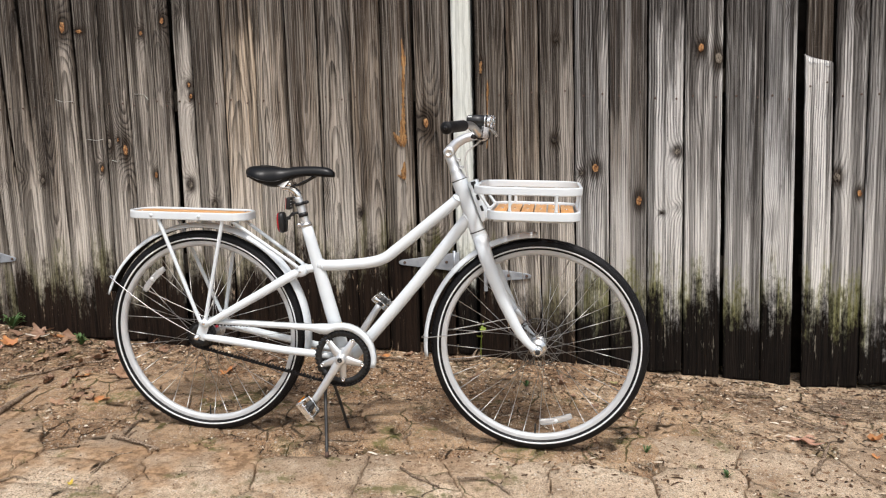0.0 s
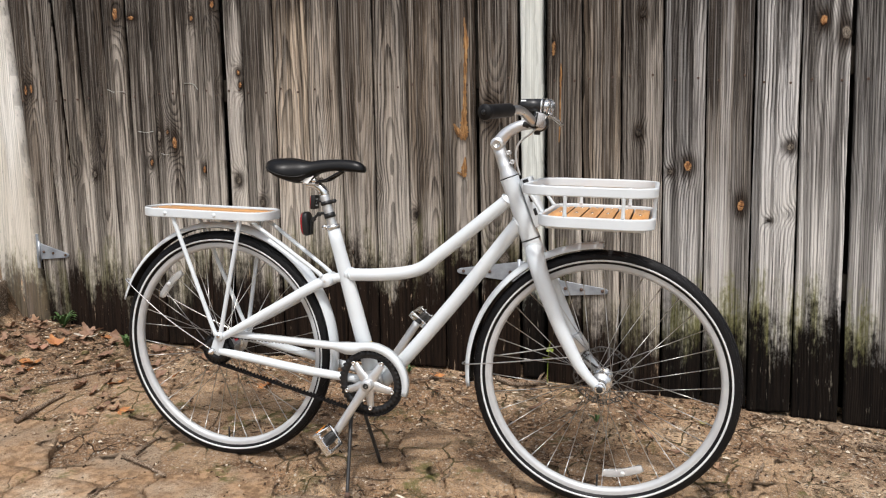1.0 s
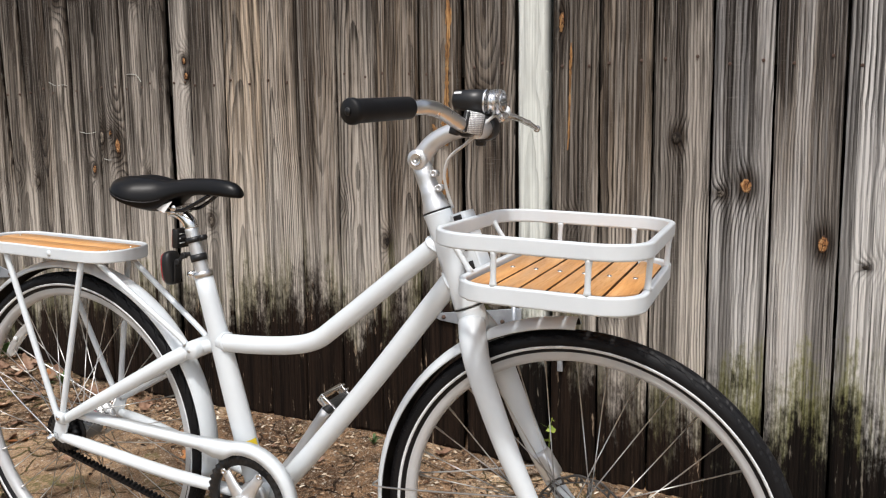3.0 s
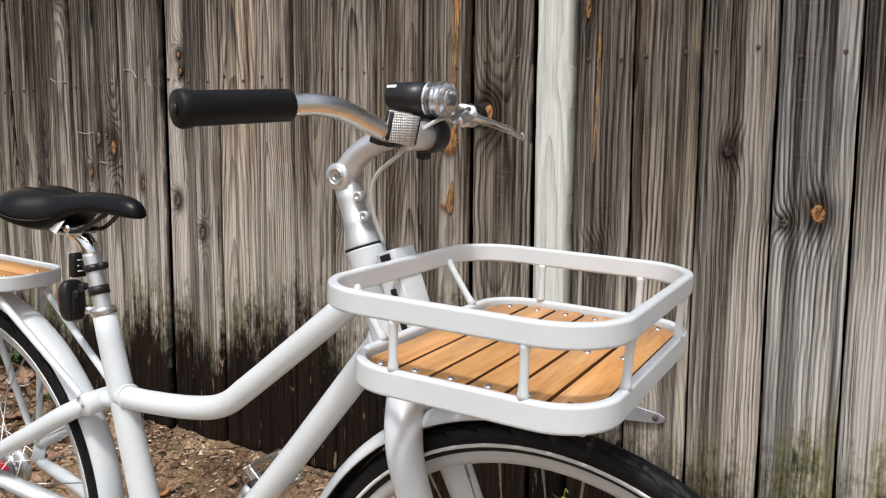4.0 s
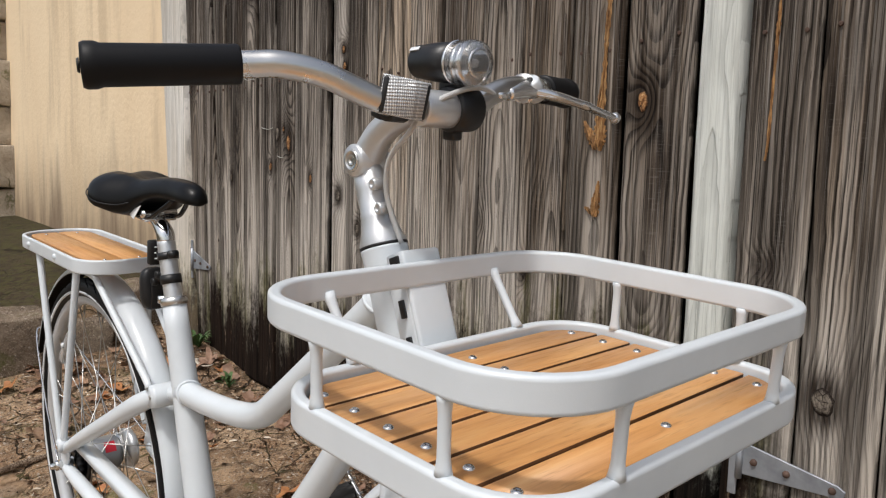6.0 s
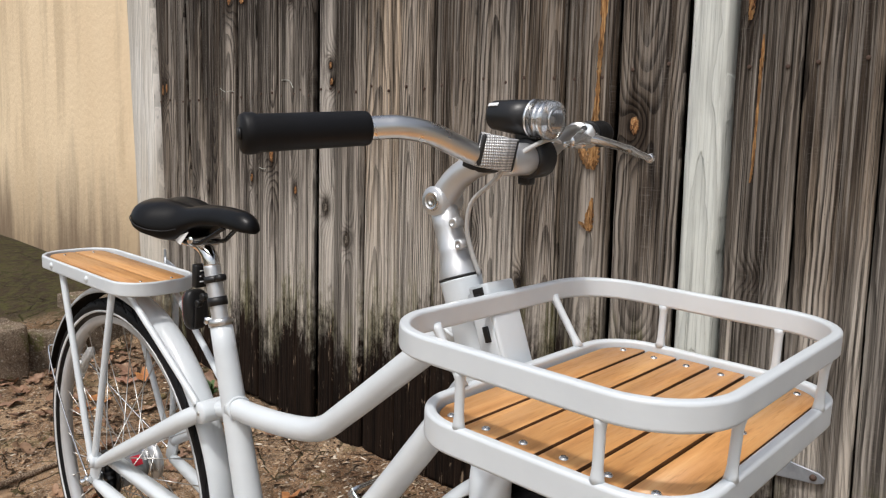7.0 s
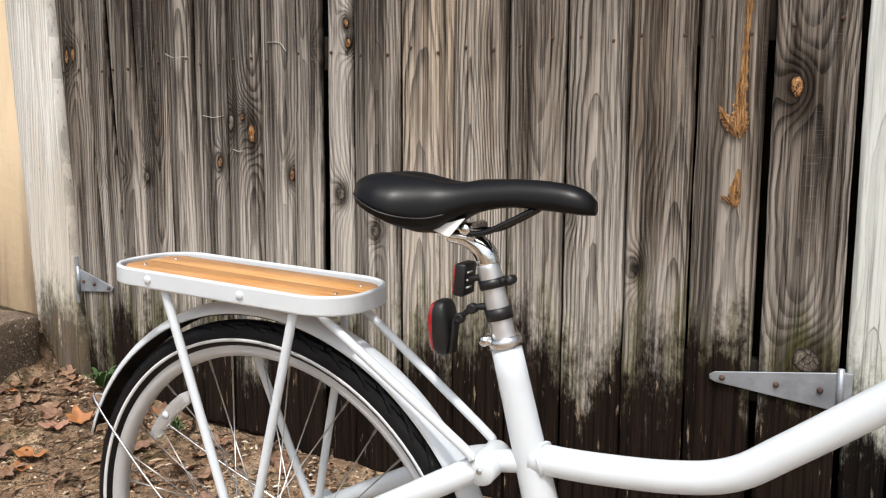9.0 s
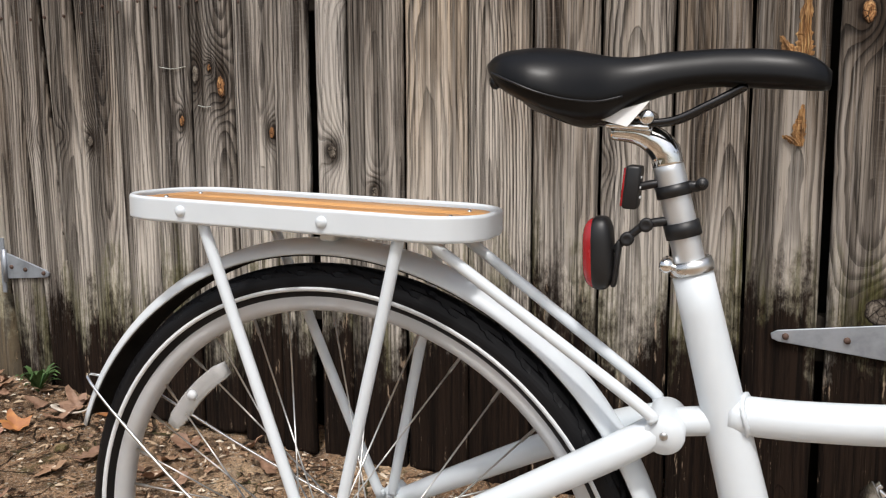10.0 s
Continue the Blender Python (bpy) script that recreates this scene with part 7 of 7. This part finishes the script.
def leaf_mesh(seed, size, lobes):
    """A curled dry leaf with pointed lobes, a midrib fold and a stalk."""
    r = random.Random(seed)
    rim = []
    n = lobes * 6
    for k in range(n):
        a = 2 * math.pi * k / n
        s = 0.48 + 0.52 * abs(math.cos(lobes * a / 2)) ** 1.4
        s *= (0.72 + 0.28 * math.cos(a)) * (1 + 0.16 * r.uniform(-1, 1))
        rim.append((s * size * math.cos(a), s * size * math.sin(a) * 0.85))
    curl, fold = r.uniform(0.5, 2.6), r.uniform(0.1, 0.5)

    def lift(x, y):
        return fold * abs(y) * 0.5 + curl * (x * x + 0.6 * y * y) / size * 0.18 + 0.07 * size * math.sin(8 * x / size + seed) + 0.05 * size * math.sin(11 * y / size + 2 * seed)
    verts = [(0, 0, lift(0, 0))]
    faces = []
    for f in (0.5, 1.0):
        for x, y in rim:
            verts.append((x * f, y * f, lift(x * f, y * f)))
    for k in range(n):
        k2 = (k + 1) % n
        faces.append((0, 1 + k, 1 + k2))
        faces.append((1 + k, 1 + n + k, 1 + n + k2, 1 + k2))
    b = len(verts)
    for x, w in ((-0.3 * size, 0.010), (-1.0 * size, 0.006), (-1.35 * size, 0.006)):
        verts += [(x, -w * size, lift(x, 0) * 0.6 + 0.002), (x, w * size, lift(x, 0) * 0.6 + 0.002)]
    faces += [(b, b + 1, b + 3, b + 2), (b + 2, b + 3, b + 5, b + 4)]
    return mesh_of("fallen_leaf", verts, faces)


LEAVES = {}


def leaf(x, y, size, material, label, seed, tilt=12, up=0.004):
    key = (seed % 7, round(size, 3), material.name)
    if key not in LEAVES:
        me = leaf_mesh(seed % 7 + 1, size, 5 if seed % 3 else 3)
        me.materials.append(material)
        LEAVES[key] = me
    ob = new("fallen_leaf", LEAVES[key])
    r = random.Random(seed)
    ob.matrix_world = pose(x, y, float(ground_z(x, y)) + up, r.uniform(-tilt, tilt), r.uniform(-tilt, tilt), r.uniform(0, 360))
    return tagged(ob, label, "leaf", "fallen leaves")


for x, y, s, m, lab in ((0.706, 2.664, 0.078, LEAF_RUSSET, "large flat russet leaf on the ground"), (0.947, 2.725, 0.046, LEAF_ORANGE, "orange leaf on the ground"), (0.908, 2.579, 0.022, LEAF_ORANGE, "small orange leaf on the ground"),
                        (-1.821, 2.515, 0.046, LEAF_ORANGE, "orange-yellow leaf lying on the soil"), (-1.493, 1.915, 0.017, LEAF_YELLOW, "small yellow leaf on the paving"), (-1.485, 2.885, 0.052, LEAF_ORANGE, "curled orange leaf behind the wheel"),
                        (-0.860, 3.130, 0.045, LEAF_ORANGE, "orange-brown leaf by the gate"), (-0.770, 3.165, 0.040, LEAF_BROWN, "crumpled brown leaf by the gate"), (-0.328, 3.000, 0.046, LEAF_TAN, "curled tan leaf behind the wheel"),
                        (-0.161, 3.060, 0.026, LEAF_TAN, "small tan leaf behind the wheel"), (0.099, 3.030, 0.026, LEAF_OLIVE, "pale olive leaf on the soil"), (0.137, 2.760, 0.022, LEAF_TAN, "small pale leaf beside the tyre"),
                        (-2.145, 3.050, 0.046, LEAF_TAN, "tan leaf among litter"), (-2.314, 2.959, 0.040, LEAF_BROWN, "crumpled brown leaf among litter"), (-2.454, 3.160, 0.044, LEAF_ORANGE, "orange leaf among litter"),
                        (-2.608, 2.926, 0.072, LEAF_RUSSET, "large russet leaf among litter"), (-2.513, 2.787, 0.074, LEAF_ORANGE, "large orange leaf among litter"), (-2.772, 3.100, 0.055, LEAF_BROWN, "crumpled brown leaf by the gate"), (-2.80, 2.985, 0.055, LEAF_TAN, "tan leaf among litter")):
    leaf(x, y, s, m, lab, int(1000 * (x + 5)), 10, 0.008)
rl = random.Random(12)
for i in range(95):
    x = -2.97 + 1.15 * rl.random() ** 1.5
    y = 3.18 - 0.75 * rl.random() ** 1.3
    leaf(x, y, rl.choice((0.026, 0.036, 0.046, 0.058)), rl.choice((LEAF_BROWN, LEAF_BROWN, LEAF_BROWN, LEAF_TAN, LEAF_TAN, LEAF_ORANGE)) if i % 2 else LEAF_BROWN, "dry brown leaf in the litter by the gate", 3000 + i, 28, 0.010)
for i in range(70):
    x, y = -2.97 + 1.3 * rl.random() ** 1.3, 3.18 - 0.8 * rl.random() ** 1.3
    leaf(x, y, rl.choice((0.010, 0.014, 0.019)), rl.choice((LEAF_BROWN, LEAF_TAN)), "broken piece of a dry brown leaf", 5000 + i, 30, 0.008)
for i in range(26):
    x, y = rl.uniform(-1.6, 1.3), rl.uniform(2.72, 3.18)
    leaf(x, y, rl.choice((0.016, 0.024, 0.034)), LEAF_BROWN, "small dry leaf at the foot of the gate", 4000 + i, 25, 0.008)


def twig(pts, r, label, seed, forks=1):
    rt = random.Random(seed)
    path = []
    for k, p in enumerate(catmull([(x, y, 0) for x, y in pts], 6)):
        x, y = p.x + rt.uniform(-0.004, 0.004), p.y + rt.uniform(-0.004, 0.004)
        path.append((x, y, float(ground_z(x, y)) + r * 0.9 + 0.007))
    bm = bmesh.new()
    n = len(path)
    sweep(bm, path, [r * (0.88 - 0.36 * k / n) * rt.uniform(0.78, 1.15) for k in range(n)], 8)
    for f in range(forks):
        a = Vector(path[rt.randrange(2, len(path) - 2)])
        d = Vector((rt.uniform(-1, 1), rt.uniform(-1, 1), 0.25)).normalized() * rt.uniform(0.03, 0.08)
        sweep(bm, [a, a + d * 0.5 + Vector((0, 0, 0.006)), a + d], [r * 0.5, r * 0.4, r * 0.25], 5)
    ob = part("twig", bm, BARK)
    return tagged(ob, label, "twig", "twigs")


twig([(-1.566, 2.236), (-1.471, 2.210), (-1.361, 2.168)], 0.0085, "short pale grey stick on the paving", 1)
twig([(-1.544, 2.262), (-1.557, 2.331), (-1.552, 2.385)], 0.0065, "short grey twig on the paving", 2, 0)
twig([(-2.078, 2.320), (-2.097, 2.449), (-2.107, 2.560)], 0.0115, "stout grey stick on the soil", 3, 0)
twig([(-2.288, 2.636), (-2.203, 2.742), (-2.160, 2.844), (-2.051, 2.919)], 0.0075, "long grey stick on the soil", 4)
twig([(-1.476, 1.982), (-1.477, 2.096), (-1.439, 2.144)], 0.0035, "thin twig on the paving", 5)
twig([(-1.706, 1.891), (-1.690, 1.930), (-1.636, 1.915)], 0.0030, "thin twig on the paving", 13, 0)
twig([(-0.937, 3.060), (-0.830, 3.105), (-0.678, 3.070)], 0.0045, "thin grey twig by the gate", 14)
twig([(-0.640, 3.160), (-0.550, 3.120), (-0.452, 3.190)], 0.0110, "pale bent stick by the gate", 6, 1)
twig([(-0.573, 2.208), (-0.507, 2.147), (-0.429, 2.100)], 0.0045, "thin dark twig on the paving", 7, 0)
twig([(-0.391, 2.170), (-0.299, 2.185), (-0.225, 2.107)], 0.0055, "bent dark twig on the paving", 8)
twig([(0.669, 2.404), (0.724, 2.510), (0.787, 2.648)], 0.0080, "short dry stick on the paving", 9)
twig([(0.563, 3.035), (0.632, 3.037), (0.691, 3.049)], 0.0100, "short dark stick near the gate", 10, 0)
twig([(0.241, 2.704), (0.255, 2.760), (0.271, 2.813)], 0.0065, "short dry stick on the soil", 11, 0)
twig([(0.490, 3.050), (0.530, 3.110), (0.565, 3.180)], 0.0045, "thin twig near the gate", 12)
twig([(0.097, 2.556), (0.140, 2.605), (0.188, 2.644)], 0.0040, "thin twig beside the tyre", 15)
twig([(0.264, 3.140), (0.305, 3.150), (0.348, 3.175)], 0.0060, "short dark stick near the gate", 16)
twig([(0.720, 2.870), (0.790, 2.800), (0.850, 2.770)], 0.0045, "thin dark twig on the soil", 17)
rb = random.Random(44)
for i in range(16):
    a0, bend = rb.uniform(0, 6.3), rb.uniform(0.9, 2.2) * rb.choice((-1, 1))
    rx, ry = rb.uniform(0.10, 0.22), rb.uniform(0.03, 0.085)
    ox, oy = 1.0 + rb.uniform(-0.06, 0.06), 3.0 + rb.uniform(-0.03, 0.03)
    twig([(ox + rx * math.cos(a0 + bend * k / 3), oy + ry * math.sin(a0 + bend * k / 3)) for k in range(4)], rb.uniform(0.0026, 0.0048), "tangled dry brushwood twig near the fence", 30 + i)
for i in range(22):
    x, y, a = rl.uniform(-2.7, 1.2), rl.uniform(2.35, 3.12), rl.uniform(0, 6.3)
    d = rl.uniform(0.03, 0.10)
    twig([(x, y), (x + d * math.cos(a) / 2, y + d * math.sin(a) / 2), (x + d * math.cos(a + 0.3), y + d * math.sin(a + 0.3))], rl.uniform(0.0015, 0.0035), "thin dry twig on the soil", 60 + i, 0)


def crumb():
    m = Nodes("leaf_crumb")
    i = m.node("ShaderNodeNewGeometry").outputs["Random Per Island"]
    return m.finish(m.ramp(i, (0.05, (0.030, 0.019, 0.013)), (0.35, (0.12, 0.068, 0.040)), (0.62, (0.30, 0.19, 0.115)), (0.88, (0.50, 0.38, 0.26)), (1.0, (0.74, 0.66, 0.54))), 0.9, 0.0, Specular_IOR_Level=0.15)


CRUMB = crumb()


def litter():
    """Chips, needles and crumbs too many to count."""
    r = random.Random(77)
    bits = []
    for i in range(5200):
        ln = r.uniform(0.003, 0.012) * (1.8 if r.random() < 0.12 else 1)
        bits.append((r.uniform(-2.95, 1.5), 3.2 - 0.98 * r.random() ** 1.5, ln, r.uniform(0.0012, 0.004), r.uniform(0, 6.3), r.uniform(0.002, 0.006)))
    for i in range(1500):
        bits.append((r.uniform(-2.6, 1.4), 1.5 + 1.0 * r.random() ** 0.7, r.uniform(0.0015, 0.0045), r.uniform(0.001, 0.003), r.uniform(0, 6.3), r.uniform(0.003, 0.006)))
    heights = ground_z([q[0] for q in bits], [q[1] for q in bits]) + 0.0045
    verts, faces = [], []
    for (x, y, ln, w, a, z), g in zip(bits, heights):
        c, s = math.cos(a), math.sin(a)
        b = len(verts)
        for u, v, h in ((-ln, -w, 0), (ln, -w, 0), (ln, w, 0), (-ln, w, 0), (0, 0, z)):
            verts.append((x + u * c - v * s, y + u * s + v * c, float(g) + h))
        faces.extend(((b, b + 1, b + 4), (b + 1, b + 2, b + 4), (b + 2, b + 3, b + 4), (b + 3, b, b + 4)))
    return mesh_of("leaf_crumbs", verts, faces, False)


tagged(put("leaf_crumbs", litter(), CRUMB), "crumbled leaves, bark chips and dry needles on the soil", "litter", kind="stuff")


def stone(x, y, s, seed):
    bm = bmesh.new()
    bmesh.ops.create_icosphere(bm, subdivisions=2, radius=s)
    for v in bm.verts:
        v.co *= 1 + 0.35 * noise.noise(v.co / s * 1.3 + Vector((seed, 0, 0)))
        v.co.z *= 0.65
    bm.transform(Matrix.Translation((x, y, float(ground_z(x, y)) + s * 0.3)))
    tagged(part("pebble", bm, SLAB, smooth=False), "small pale broken stone on the soil", "stone", "pebbles")


for i, (x, y, s) in enumerate(((0.513, 3.165, 0.026), (0.540, 3.150, 0.016), (0.20, 2.57, 0.014), (-2.42, 2.98, 0.018), (-0.02, 2.95, 0.012), (0.62, 2.86, 0.013), (0.85, 2.74, 0.012), (-1.95, 3.05, 0.015))):
    stone(x, y, s, i)


def weed(x, y, n, size, label, seed):
    r = random.Random(seed)
    plant = tagged(empty("weed", pose(x, y, float(ground_z(x, y)))), label, "weed", "weeds")
    for i in range(n):
        a = r.uniform(0, 2 * math.pi)
        h, d = size * r.uniform(0.5, 1.1), size * r.uniform(0.35, 0.95)
        w = size * r.uniform(0.07, 0.14)
        c, s = math.cos(a), math.sin(a)
        bm = bmesh.new()
        rows = []
        for t, wid in ((0.0, 0.15), (0.25, 0.75), (0.55, 1.0), (0.8, 0.65), (1.0, 0.05)):
            rad, hh = d * t, h * math.sin(t * 2.0) * 0.9
            rows.append([bm.verts.new((rad * c - v * s, rad * s + v * c, hh + abs(v) * 0.4)) for v in (-w * wid, 0.0, w * wid)])
        for p, q in zip(rows, rows[1:]):
            for k in (0, 1):
                bm.faces.new((p[k], p[k + 1], q[k + 1], q[k]))
        part("leaf", bm, LEAF_GREEN, plant)


weed(-2.72, 3.17, 24, 0.075, "green broad-leaved weed at the foot of the gate", 1)
weed(-2.317, 3.12, 18, 0.060, "low green weed in the litter", 2)
weed(0.409, 2.345, 12, 0.03, "tiny green weed in a paving crack", 3)
weed(-0.99, 3.15, 9, 0.035, "dry green tuft by the gate", 4)
weed(-0.24, 2.95, 8, 0.035, "small weed behind the wheel", 5)
weed(0.18, 2.47, 8, 0.03, "small weed beside the tyre", 6)


def sprig(x, y, z, label):
    """A bent stem with a few leaves, growing through the gap beside the post."""
    plant = tagged(empty("weed", pose(x, y, z - 0.18)), label, "weed", "weeds")
    part("stem", tube([(0, 0.01, -0.02), (0.004, 0, 0.09), (0.012, -0.012, 0.17), (0.02, -0.02, 0.20)], [0.0016, 0.0014, 0.0010], 6, 5), LEAF_LIME, plant)
    for hx, hz, a, sz in ((0.008, 0.13, 200, 0.018), (0.012, 0.165, -20, 0.022), (0.018, 0.190, 120, 0.014)):
        me = leaf_mesh(int(a) % 7 + 2, sz, 3)
        me.materials.append(LEAF_LIME)
        ob = put("leaf", me, None, plant)
        ob.matrix_basis = pose(hx, -0.012, hz, 55, 10, a)


LEAF_LIME = leaf_material("lime_green_leaf", (0.20, 0.30, 0.04), (0.34, 0.38, 0.06))
sprig(-0.455, 3.20, 0.20, "small lime-green sprig beside the gate post")

STRIP_BARK = leaf_material("pale_bark", (0.62, 0.56, 0.47), (0.48, 0.40, 0.31))
# a pale curled strip of bark lying in the litter
bm = bmesh.new()
base_z = float(ground_z(-2.55, 3.13))
sweep(bm, [(-2.55 + 0.055 * math.cos(a), 3.13 + 0.03 * math.sin(a), base_z + 0.012 + 0.004 * math.sin(2 * a)) for a in np.linspace(2.6, 6.6, 18)], [0.004, 0.009, 0.010, 0.008, 0.004], 8, flat=0.35)
tagged(part("bark_strip", bm, STRIP_BARK), "pale curled strip of bark lying in the litter", "bark")
